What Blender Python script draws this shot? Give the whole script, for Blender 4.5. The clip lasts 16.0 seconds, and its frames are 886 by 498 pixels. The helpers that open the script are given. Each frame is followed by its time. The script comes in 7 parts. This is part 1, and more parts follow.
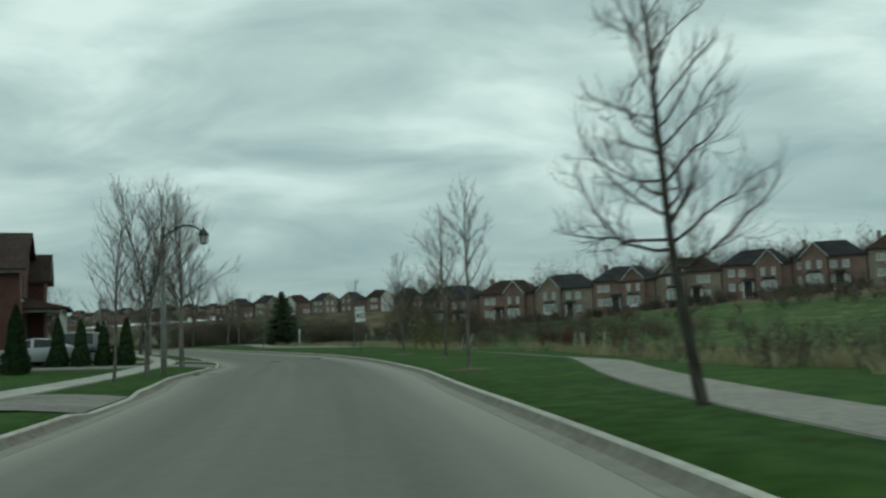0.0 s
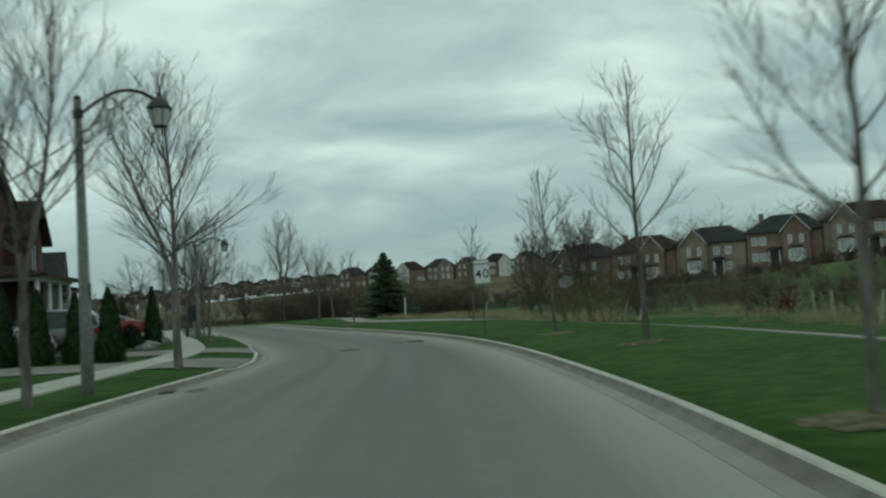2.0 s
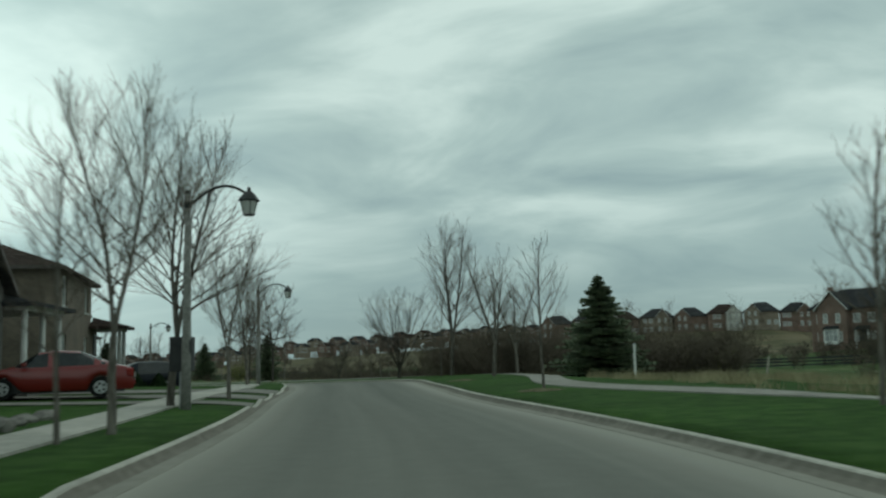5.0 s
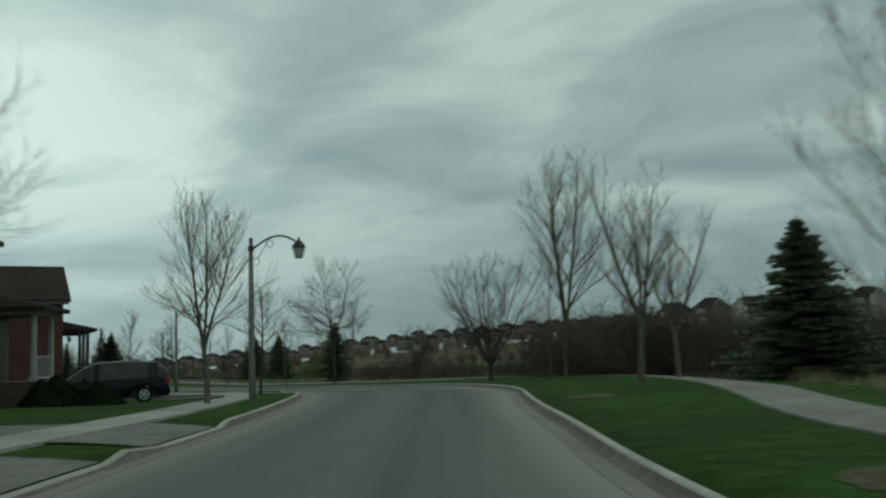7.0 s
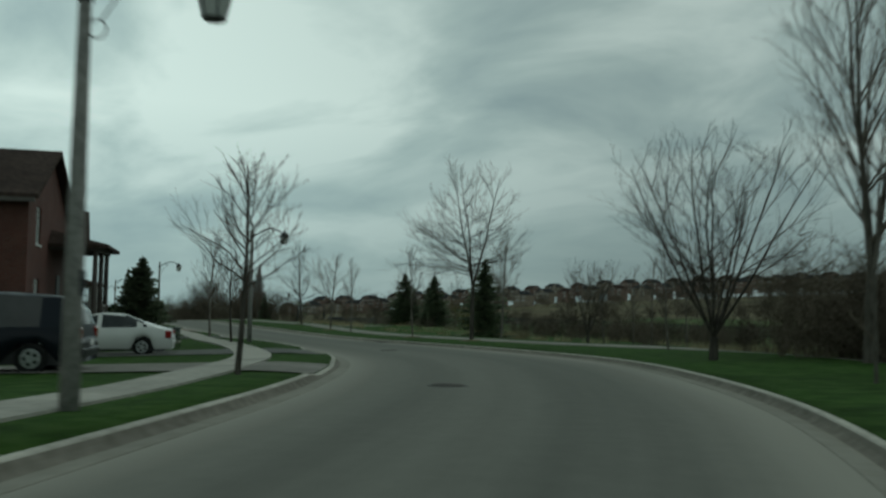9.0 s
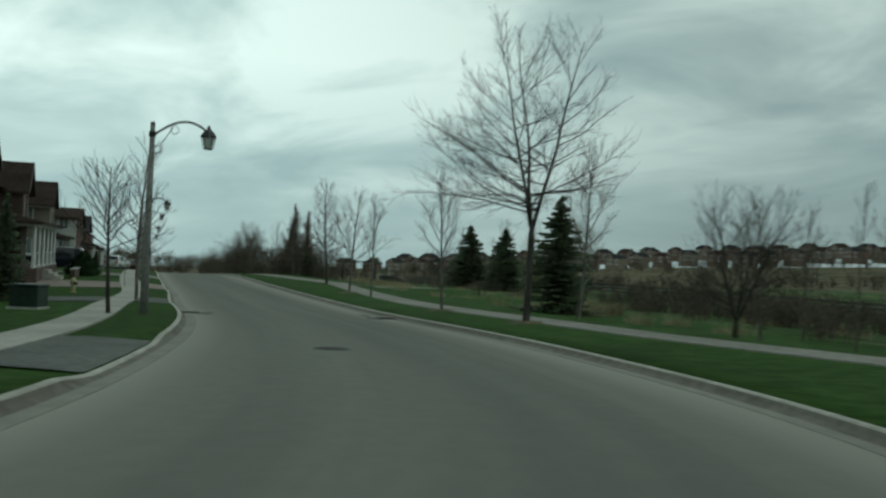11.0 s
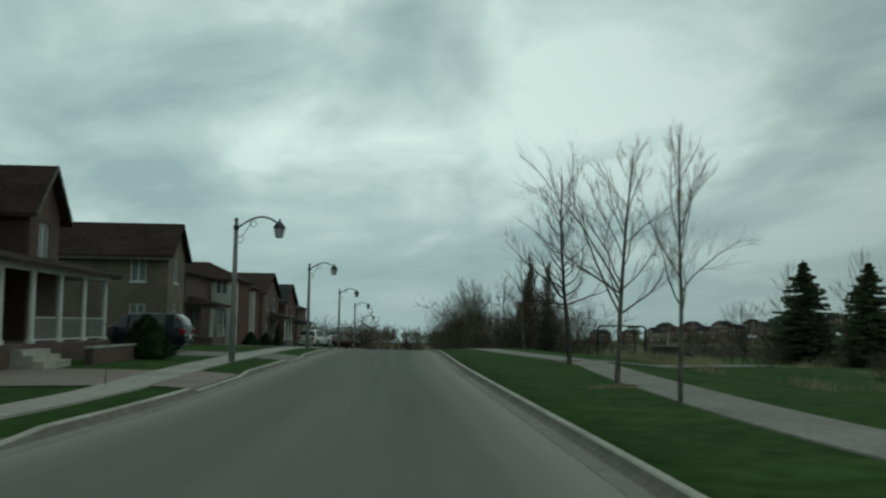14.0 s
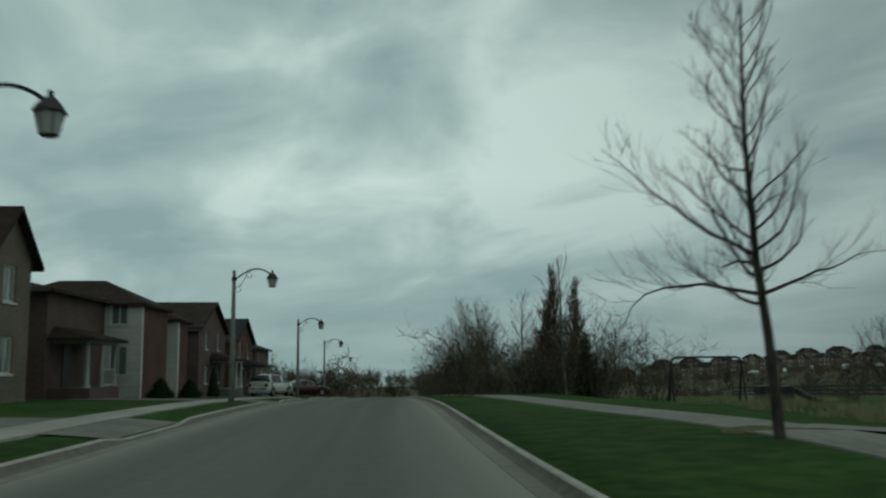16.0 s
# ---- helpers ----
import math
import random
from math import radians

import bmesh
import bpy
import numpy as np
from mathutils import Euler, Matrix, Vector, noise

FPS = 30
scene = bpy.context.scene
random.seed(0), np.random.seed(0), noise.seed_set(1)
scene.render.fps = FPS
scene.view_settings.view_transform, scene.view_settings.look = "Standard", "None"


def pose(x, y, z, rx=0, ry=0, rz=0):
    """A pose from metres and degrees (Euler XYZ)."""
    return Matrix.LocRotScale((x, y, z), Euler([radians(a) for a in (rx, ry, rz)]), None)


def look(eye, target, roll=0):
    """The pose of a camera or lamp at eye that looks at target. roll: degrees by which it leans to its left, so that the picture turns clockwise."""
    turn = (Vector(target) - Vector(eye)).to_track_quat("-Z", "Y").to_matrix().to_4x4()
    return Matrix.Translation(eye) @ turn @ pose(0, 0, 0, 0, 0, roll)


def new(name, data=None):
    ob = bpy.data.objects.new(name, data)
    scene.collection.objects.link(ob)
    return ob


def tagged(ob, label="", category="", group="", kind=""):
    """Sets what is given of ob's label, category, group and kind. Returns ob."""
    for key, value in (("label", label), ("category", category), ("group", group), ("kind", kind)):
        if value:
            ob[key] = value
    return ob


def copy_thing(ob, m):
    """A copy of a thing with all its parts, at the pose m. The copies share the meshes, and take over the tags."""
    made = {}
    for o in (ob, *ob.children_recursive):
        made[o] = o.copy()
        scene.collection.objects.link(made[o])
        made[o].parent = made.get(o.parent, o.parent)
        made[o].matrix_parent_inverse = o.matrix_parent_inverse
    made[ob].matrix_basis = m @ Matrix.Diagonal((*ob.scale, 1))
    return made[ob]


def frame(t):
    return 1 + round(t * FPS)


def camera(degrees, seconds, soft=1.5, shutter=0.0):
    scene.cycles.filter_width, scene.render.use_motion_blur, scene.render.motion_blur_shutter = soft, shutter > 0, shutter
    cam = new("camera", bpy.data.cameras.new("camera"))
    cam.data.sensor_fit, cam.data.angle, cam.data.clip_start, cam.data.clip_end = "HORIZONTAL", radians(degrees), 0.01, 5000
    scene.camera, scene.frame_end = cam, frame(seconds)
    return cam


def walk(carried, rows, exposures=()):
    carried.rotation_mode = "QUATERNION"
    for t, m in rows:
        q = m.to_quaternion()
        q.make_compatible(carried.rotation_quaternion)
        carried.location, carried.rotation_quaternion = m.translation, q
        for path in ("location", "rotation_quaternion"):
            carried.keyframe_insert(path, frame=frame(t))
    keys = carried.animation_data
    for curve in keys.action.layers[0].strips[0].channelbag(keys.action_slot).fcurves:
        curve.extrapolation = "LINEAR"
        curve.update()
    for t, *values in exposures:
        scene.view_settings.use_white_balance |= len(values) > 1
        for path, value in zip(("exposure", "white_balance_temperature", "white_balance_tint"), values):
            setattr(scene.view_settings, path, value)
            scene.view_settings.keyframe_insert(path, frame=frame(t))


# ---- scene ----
PATH = [
    (0.0, 0.00, 0.00, 1.35, 94.73, 1.81, -4.26),
    (0.5, 0.00, 4.90, 1.33, 94.01, 1.76, -1.46),
    (1.0, -0.11, 9.92, 1.32, 93.28, 3.40, 0.56),
    (1.5, -0.28, 15.07, 1.31, 92.93, 2.05, 1.98),
    (2.0, -0.49, 20.28, 1.31, 92.98, 3.29, 2.88),
    (2.5, -0.82, 25.43, 1.23, 93.01, 5.39, 3.10),
    (3.0, -1.27, 30.57, 1.16, 93.00, 2.88, 3.72),
    (3.5, -1.85, 35.64, 1.07, 93.05, 4.51, 5.31),
    (4.0, -2.58, 40.60, 0.96, 93.80, 0.21, 9.49),
    (4.2, -2.91, 42.57, 0.95, 94.99, 0.10, 11.35),
    (6.3, -7.67, 62.96, 1.06, 97.22, 1.08, 17.85),
    (6.5, -8.27, 64.92, 1.08, 96.98, 0.96, 18.77),
    (7.0, -9.88, 69.86, 1.09, 96.41, 1.82, 21.90),
    (7.5, -11.70, 74.86, 1.09, 96.30, 2.28, 25.74),
    (8.0, -13.69, 79.86, 1.14, 96.44, -0.60, 27.99),
    (8.5, -15.69, 84.74, 1.15, 96.63, 0.26, 30.66),
    (9.0, -17.65, 89.49, 1.17, 93.27, -1.01, 33.24),
    (9.2, -18.46, 91.35, 1.18, 92.51, -0.73, 33.97),
    (11.3, -28.99, 109.58, 0.93, 89.77, -3.46, 41.05),
    (11.5, -30.22, 111.13, 0.85, 89.49, -3.14, 43.74),
    (12.0, -33.45, 114.88, 0.67, 89.10, -2.13, 47.80),
    (12.5, -36.92, 118.49, 0.57, 88.57, -1.39, 50.88),
    (13.0, -40.58, 121.89, 0.46, 89.54, -2.25, 52.55),
    (13.5, -44.43, 125.22, 0.39, 92.83, -1.21, 53.79),
    (14.0, -48.49, 128.44, 0.32, 94.65, -0.98, 54.22),
    (14.5, -52.79, 131.53, 0.19, 95.24, -0.69, 53.87),
    (15.0, -57.17, 134.58, 0.09, 95.76, -1.11, 54.30),
    (15.5, -61.59, 137.50, 0.03, 97.05, -0.01, 54.17),
    (16.0, -65.92, 140.29, 0.04, 97.24, 0.31, 53.31),
]
cam = camera(50.7, 16.0, soft=2.3, shutter=0.5)
walk(cam, [(t, pose(x, y, z, rx, ry, rz)) for t, x, y, z, rx, ry, rz in PATH],
     [(0.0, 0.1), (4.2, 0.03), (6.3, -0.36), (9.0, -0.62), (11.5, -0.24), (12.0, -0.2), (12.5, -0.07), (13.1, -0.03), (13.6, -0.36), (14.5, -0.68), (16.0, -0.83)])

# ---- sky and sun: a bright overcast afternoon ----
world = bpy.data.worlds.new("overcast_sky")
scene.world = world
world.use_nodes = True
wn, wl = world.node_tree.nodes, world.node_tree.links
wn.clear()


def wnode(kind, **props):
    n = wn.new(kind)
    for k, v in props.items():
        n.inputs[k].default_value = v
    return n


w_out, w_bg = wn.new("ShaderNodeOutputWorld"), wn.new("ShaderNodeBackground")
w_tc = wn.new("ShaderNodeTexCoord")
w_sep = wn.new("ShaderNodeSeparateXYZ")
wl.new(w_tc.outputs["Generated"], w_sep.inputs[0])
w_up = wn.new("ShaderNodeMath")
w_up.operation = "MAXIMUM"
w_up.inputs[1].default_value = 0.0
wl.new(w_sep.outputs["Z"], w_up.inputs[0])
w_add = wn.new("ShaderNodeMath")
w_add.operation = "ADD"
w_add.inputs[1].default_value = 0.23
wl.new(w_up.outputs[0], w_add.inputs[0])
w_div = wn.new("ShaderNodeVectorMath")
w_div.operation = "DIVIDE"
w_com = wn.new("ShaderNodeCombineXYZ")
for axis in "XYZ":
    wl.new(w_add.outputs[0], w_com.inputs[axis])
wl.new(w_tc.outputs["Generated"], w_div.inputs[0])
wl.new(w_com.outputs[0], w_div.inputs[1])
w_map = wn.new("ShaderNodeMapping")
w_map.inputs["Rotation"].default_value = (0, 0, 0.5)
w_map.inputs["Scale"].default_value = (0.85, 1.2, 1.0)
wl.new(w_div.outputs[0], w_map.inputs["Vector"])
w_n1 = wnode("ShaderNodeTexNoise", Scale=1.7, Detail=8.0, Roughness=0.52, Distortion=0.45)
w_n2 = wnode("ShaderNodeTexNoise", Scale=0.45, Detail=3.0, Roughness=0.5)
for n in (w_n1, w_n2):
    wl.new(w_map.outputs[0], n.inputs["Vector"])
w_mix = wn.new("ShaderNodeMath")
w_mix.operation = "MULTIPLY_ADD"
w_mix.inputs[1].default_value = 0.36
wl.new(w_n2.outputs[0], w_mix.inputs[0])
w_sc = wn.new("ShaderNodeMath")
w_sc.operation = "MULTIPLY"
w_sc.inputs[1].default_value = 0.64
wl.new(w_n1.outputs[0], w_sc.inputs[0])
wl.new(w_sc.outputs[0], w_mix.inputs[2])
w_ramp = wn.new("ShaderNodeValToRGB")
els = w_ramp.color_ramp.elements
els[0].position, els[0].color = 0.39, (0.297, 0.43, 0.427, 1)
els[1].position, els[1].color = 0.60, (0.675, 0.85, 0.785, 1)
mid = els.new(0.5)
mid.color = (0.446, 0.605, 0.567, 1)
wl.new(w_mix.outputs[0], w_ramp.inputs[0])
# The veil near the horizon is bluer and more even.
w_hz = wn.new("ShaderNodeMapRange")
w_hz.inputs["From Min"].default_value, w_hz.inputs["From Max"].default_value = 0.0, 0.2
w_hz.inputs["To Min"].default_value, w_hz.inputs["To Max"].default_value = 0.86, 0.0
wl.new(w_up.outputs[0], w_hz.inputs["Value"])
w_m1 = wn.new("ShaderNodeMix")
w_m1.data_type = "RGBA"
w_m1.inputs["B"].default_value = (0.255, 0.39, 0.395, 1)
wl.new(w_hz.outputs[0], w_m1.inputs["Factor"])
wl.new(w_ramp.outputs[0], w_m1.inputs["A"])
# The cloud is thinner and brighter to the north-west.
w_dot = wn.new("ShaderNodeVectorMath")
w_dot.operation = "DOT_PRODUCT"
w_dot.inputs[1].default_value = (-0.94, 0.34, 0.0)
wl.new(w_tc.outputs["Generated"], w_dot.inputs[0])
w_side = wn.new("ShaderNodeMapRange")
w_side.interpolation_type = "SMOOTHSTEP"
w_side.inputs["From Min"].default_value, w_side.inputs["From Max"].default_value = 0.62, 1.02
w_side.inputs["To Min"].default_value, w_side.inputs["To Max"].default_value = 1.0, 1.65
wl.new(w_dot.outputs["Value"], w_side.inputs["Value"])
# The cloud is thickest overhead.
w_top = wn.new("ShaderNodeMapRange")
w_top.inputs["From Min"].default_value, w_top.inputs["From Max"].default_value = 0.35, 0.85
w_top.inputs["To Min"].default_value, w_top.inputs["To Max"].default_value = 1.0, 0.85
wl.new(w_up.outputs[0], w_top.inputs["Value"])
w_thick = wn.new("ShaderNodeVectorMath")
w_thick.operation = "SCALE"
wl.new(w_m1.outputs["Result"], w_thick.inputs[0])
w_both = wn.new("ShaderNodeMath")
w_both.operation = "MULTIPLY"
wl.new(w_top.outputs[0], w_both.inputs[0])
wl.new(w_side.outputs[0], w_both.inputs[1])
wl.new(w_both.outputs[0], w_thick.inputs["Scale"])
w_sky = wn.new("ShaderNodeTexSky")
w_sky.sky_type = "NISHITA"
w_sky.sun_disc = False
w_sky.sun_elevation, w_sky.sun_rotation = radians(52), radians(-20)
w_dim = wn.new("ShaderNodeVectorMath")
w_dim.operation = "SCALE"
w_dim.inputs["Scale"].default_value = 0.1
wl.new(w_sky.outputs[0], w_dim.inputs[0])
w_m2 = wn.new("ShaderNodeMix")
w_m2.data_type = "RGBA"
w_m2.inputs["Factor"].default_value = 0.94
wl.new(w_dim.outputs[0], w_m2.inputs["A"])
wl.new(w_thick.outputs[0], w_m2.inputs["B"])
wl.new(w_m2.outputs["Result"], w_bg.inputs["Color"])
w_bg.inputs["Strength"].default_value = 0.94
wl.new(w_bg.outputs[0], w_out.inputs["Surface"])

sun = new("sun", bpy.data.lights.new("sun", "SUN"))
sun.data.energy, sun.data.angle, sun.data.color = 0.3, radians(40), (0.97, 0.97, 0.92)
sun.matrix_world = look((0, 0, 60), (-12, -33, 0))


# ---- materials ----
def material(name, colors, scale=4.0, detail=5.0, rough=0.85, metal=0.0, bump=0.0, bump_scale=40.0, stain=0.25, spots=(0.35, 0.65),
             vary=0.0, stretch=(1, 1, 1), coat=0.0, shine=0.5):
    """A surface of two colours broken up by grain and by broad stains, with fine relief."""
    m = bpy.data.materials.new(name)
    m.use_nodes = True
    nd, ln = m.node_tree.nodes, m.node_tree.links
    b = nd["Principled BSDF"]
    tc, mp = nd.new("ShaderNodeTexCoord"), nd.new("ShaderNodeMapping")
    mp.inputs["Scale"].default_value = stretch
    ln.new(tc.outputs["Object"], mp.inputs["Vector"])
    fine, broad = nd.new("ShaderNodeTexNoise"), nd.new("ShaderNodeTexNoise")
    fine.inputs["Scale"].default_value, fine.inputs["Detail"].default_value = scale, detail
    broad.inputs["Scale"].default_value, broad.inputs["Detail"].default_value = scale * 0.09, 3.0
    for n in (fine, broad):
        ln.new(mp.outputs[0], n.inputs["Vector"])
    ramp = nd.new("ShaderNodeValToRGB")
    e = ramp.color_ramp.elements
    e[0].position, e[1].position = spots
    e[0].color, e[1].color = (*colors[0], 1), (*colors[-1], 1)
    if len(colors) == 3:
        e.new((spots[0] + spots[1]) / 2).color = (*colors[1], 1)
    ln.new(fine.outputs[0], ramp.inputs[0])
    hue = nd.new("ShaderNodeHueSaturation")
    ln.new(ramp.outputs[0], hue.inputs["Color"])
    mr = nd.new("ShaderNodeMapRange")
    mr.inputs["From Min"].default_value, mr.inputs["From Max"].default_value = 0.3, 0.7
    mr.inputs["To Min"].default_value, mr.inputs["To Max"].default_value = 1 - stain, 1 + stain
    ln.new(broad.outputs[0], mr.inputs["Value"])
    last = mr.outputs[0]
    if vary:
        info = nd.new("ShaderNodeObjectInfo")
        r2 = nd.new("ShaderNodeMapRange")
        r2.inputs["To Min"].default_value, r2.inputs["To Max"].default_value = 1 - vary, 1 + vary
        ln.new(info.outputs["Random"], r2.inputs["Value"])
        mul = nd.new("ShaderNodeMath")
        mul.operation = "MULTIPLY"
        ln.new(last, mul.inputs[0])
        ln.new(r2.outputs[0], mul.inputs[1])
        last = mul.outputs[0]
    ln.new(last, hue.inputs["Value"])
    ln.new(hue.outputs[0], b.inputs["Base Color"])
    b.inputs["Roughness"].default_value, b.inputs["Metallic"].default_value = rough, metal
    b.inputs["Coat Weight"].default_value = coat
    b.inputs["Specular IOR Level"].default_value = shine if rough < 0.8 else min(shine, 0.12)
    if bump:
        bn, bp = nd.new("ShaderNodeTexNoise"), nd.new("ShaderNodeBump")
        bn.inputs["Scale"].default_value, bn.inputs["Detail"].default_value = bump_scale, 4.0
        ln.new(mp.outputs[0], bn.inputs["Vector"])
        bp.inputs["Strength"].default_value, bp.inputs["Distance"].default_value = bump, 0.03
        ln.new(bn.outputs[0], bp.inputs["Height"])
        ln.new(bp.outputs[0], b.inputs["Normal"])
    return m


def road_material():
    """Old asphalt: fine grain, long streaks along the lanes, pale dust towards the kerbs, dark patches of oil and repair."""
    m = material("worn_asphalt", [(0.156, 0.158, 0.137), (0.177, 0.179, 0.155)], scale=34, rough=0.88, bump=0.12, bump_scale=110, stain=0.05, spots=(0.25, 0.75))
    nd, ln = m.node_tree.nodes, m.node_tree.links
    b = nd["Principled BSDF"]
    base = b.inputs["Base Color"].links[0].from_socket
    uv, mp = nd.new("ShaderNodeUVMap"), nd.new("ShaderNodeMapping")
    uv.uv_map = "street"
    mp.inputs["Scale"].default_value = (9.0, 0.035, 1.0)
    ln.new(uv.outputs[0], mp.inputs["Vector"])
    streak = nd.new("ShaderNodeTexNoise")
    streak.inputs["Scale"].default_value, streak.inputs["Detail"].default_value = 1.0, 5.0
    ln.new(mp.outputs[0], streak.inputs["Vector"])
    r1 = nd.new("ShaderNodeMapRange")
    r1.inputs["From Min"].default_value, r1.inputs["From Max"].default_value = 0.3, 0.7
    r1.inputs["To Min"].default_value, r1.inputs["To Max"].default_value = 0.86, 1.12
    ln.new(streak.outputs[0], r1.inputs["Value"])
    hue = nd.new("ShaderNodeHueSaturation")
    ln.new(base, hue.inputs["Color"])
    ln.new(r1.outputs[0], hue.inputs["Value"])
    # Dust lies where no wheel runs.
    sep, ramp = nd.new("ShaderNodeSeparateXYZ"), nd.new("ShaderNodeValToRGB")
    ln.new(uv.outputs[0], sep.inputs[0])
    wob = nd.new("ShaderNodeMath")
    wob.operation = "MULTIPLY_ADD"
    wob.inputs[1].default_value = 0.06
    ln.new(streak.outputs[0], wob.inputs[0])
    ln.new(sep.outputs["X"], wob.inputs[2])
    ln.new(wob.outputs[0], ramp.inputs[0])
    e = ramp.color_ramp.elements
    e[0].position, e[0].color = 0.035, (1, 1, 1, 1)
    e[1].position, e[1].color = 1.025, (1, 1, 1, 1)
    for p, c in ((0.13, 0.34), (0.25, 0.06), (0.5, 0.16), (0.62, 0.0), (0.80, 0.08), (0.92, 0.5)):
        e.new(p).color = (c, c, c, 1)
    mix = nd.new("ShaderNodeMix")
    mix.data_type = "RGBA"
    mix.inputs["B"].default_value = (0.36, 0.345, 0.295, 1)
    sc = nd.new("ShaderNodeMath")
    sc.operation = "MULTIPLY"
    sc.inputs[1].default_value = 0.8
    ln.new(ramp.outputs[0], sc.inputs[0])
    ln.new(sc.outputs[0], mix.inputs["Factor"])
    ln.new(hue.outputs[0], mix.inputs["A"])
    ln.new(mix.outputs["Result"], b.inputs["Base Color"])
    return m


def brick_material(name, c1, c2, mortar):
    m = bpy.data.materials.new(name)
    m.use_nodes = True
    nd, ln = m.node_tree.nodes, m.node_tree.links
    b = nd["Principled BSDF"]
    tc, sep, com = nd.new("ShaderNodeTexCoord"), nd.new("ShaderNodeSeparateXYZ"), nd.new("ShaderNodeCombineXYZ")
    add = nd.new("ShaderNodeMath")
    ln.new(tc.outputs["Object"], sep.inputs[0])
    ln.new(sep.outputs["X"], add.inputs[0])
    ln.new(sep.outputs["Y"], add.inputs[1])
    ln.new(add.outputs[0], com.inputs["X"])
    ln.new(sep.outputs["Z"], com.inputs["Y"])
    br = nd.new("ShaderNodeTexBrick")
    br.inputs["Color1"].default_value, br.inputs["Color2"].default_value, br.inputs["Mortar"].default_value = (*c1, 1), (*c2, 1), (*mortar, 1)
    br.inputs["Scale"].default_value = 1.0
    br.inputs["Brick Width"].default_value, br.inputs["Row Height"].default_value, br.inputs["Mortar Size"].default_value = 0.22, 0.075, 0.008
    ln.new(com.outputs[0], br.inputs["Vector"])
    no, hue, mr = nd.new("ShaderNodeTexNoise"), nd.new("ShaderNodeHueSaturation"), nd.new("ShaderNodeMapRange")
    no.inputs["Scale"].default_value, no.inputs["Detail"].default_value = 0.7, 5.0
    ln.new(tc.outputs["Object"], no.inputs["Vector"])
    mr.inputs["From Min"].default_value, mr.inputs["From Max"].default_value = 0.3, 0.7
    mr.inputs["To Min"].default_value, mr.inputs["To Max"].default_value = 0.78, 1.2
    ln.new(no.outputs[0], mr.inputs["Value"])
    ln.new(mr.outputs[0], hue.inputs["Value"])
    ln.new(br.outputs[0], hue.inputs["Color"])
    ln.new(hue.outputs[0], b.inputs["Base Color"])
    bp = nd.new("ShaderNodeBump")
    bp.inputs["Strength"].default_value, bp.inputs["Distance"].default_value, bp.invert = 0.5, 0.01, True
    ln.new(br.outputs["Fac"], bp.inputs["Height"])
    ln.new(bp.outputs[0], b.inputs["Normal"])
    b.inputs["Roughness"].default_value = 0.9
    return m


M_ASPHALT = road_material()
M_CONCRETE = material("kerb_concrete", [(0.40, 0.385, 0.33), (0.54, 0.52, 0.455)], scale=6, rough=0.9, bump=0.3, bump_scale=60, stain=0.18)
# The kerb's upright face is darker than its top and its pan.
M_GUTTER = material("dark_kerb_face", [(0.16, 0.148, 0.122), (0.23, 0.214, 0.18)], scale=5, rough=0.92, bump=0.3, bump_scale=50, stain=0.12)
M_PAN = material("gutter_concrete", [(0.25, 0.24, 0.203), (0.30, 0.288, 0.246)], scale=2.5, detail=7, rough=0.92, bump=0.25, bump_scale=50, stain=0.1)
M_SEAM = material("gutter_grit", [(0.24, 0.23, 0.195), (0.30, 0.288, 0.246)], scale=3, detail=8, rough=0.95, bump=0.4, bump_scale=60, stain=0.15)
M_SLAB = material("pavement_concrete", [(0.37, 0.355, 0.31), (0.47, 0.452, 0.40)], scale=5, rough=0.9, bump=0.25, bump_scale=60, stain=0.12, vary=0.09)
M_PATH = material("path_paving", [(0.245, 0.232, 0.203), (0.33, 0.314, 0.277)], scale=5, rough=0.92, bump=0.3, bump_scale=60, stain=0.15)
M_DRIVE = material("drive_paving", [(0.20, 0.192, 0.168), (0.27, 0.258, 0.23)], scale=5, rough=0.92, bump=0.3, bump_scale=50, stain=0.2)
M_PAVER = material("pinkish_pavers", [(0.25, 0.205, 0.18), (0.34, 0.285, 0.25)], scale=6, rough=0.92, bump=0.3, bump_scale=30, stain=0.12)
M_PATCH = material("asphalt_repair", [(0.10, 0.10, 0.085), (0.15, 0.15, 0.129)], scale=8, rough=0.9, bump=0.3, bump_scale=60, stain=0.25)
M_DRIVE_DARK = material("dark_drive_asphalt", [(0.12, 0.124, 0.114), (0.175, 0.178, 0.163)], scale=7, rough=0.9, bump=0.3, bump_scale=60, stain=0.2)
M_LAWN = material("mown_grass", [(0.022, 0.056, 0.008), (0.032, 0.080, 0.012), (0.048, 0.098, 0.020)], scale=2.2, detail=10, rough=0.95, bump=0.5, bump_scale=60, stain=0.22)
M_MEADOW = material("rough_meadow", [(0.042, 0.086, 0.022), (0.075, 0.112, 0.038), (0.22, 0.19, 0.11)], scale=0.55, detail=9, rough=0.95, bump=0.9, bump_scale=20, stain=0.3, spots=(0.41, 0.73))
M_FIELD = material("winter_field", [(0.075, 0.075, 0.036), (0.115, 0.10, 0.055), (0.17, 0.138, 0.082)], scale=0.12, detail=9, rough=0.95, bump=0.6, bump_scale=6, stain=0.3)
M_BARE = material("bare_mulch", [(0.045, 0.034, 0.024), (0.12, 0.09, 0.062)], scale=9, rough=0.95, bump=0.8, bump_scale=40)
M_BARK = material("grey_bark", [(0.11, 0.098, 0.084), (0.23, 0.208, 0.18)], scale=9, rough=0.95, bump=0.6, bump_scale=30, stretch=(1, 1, 0.25), vary=0.2)
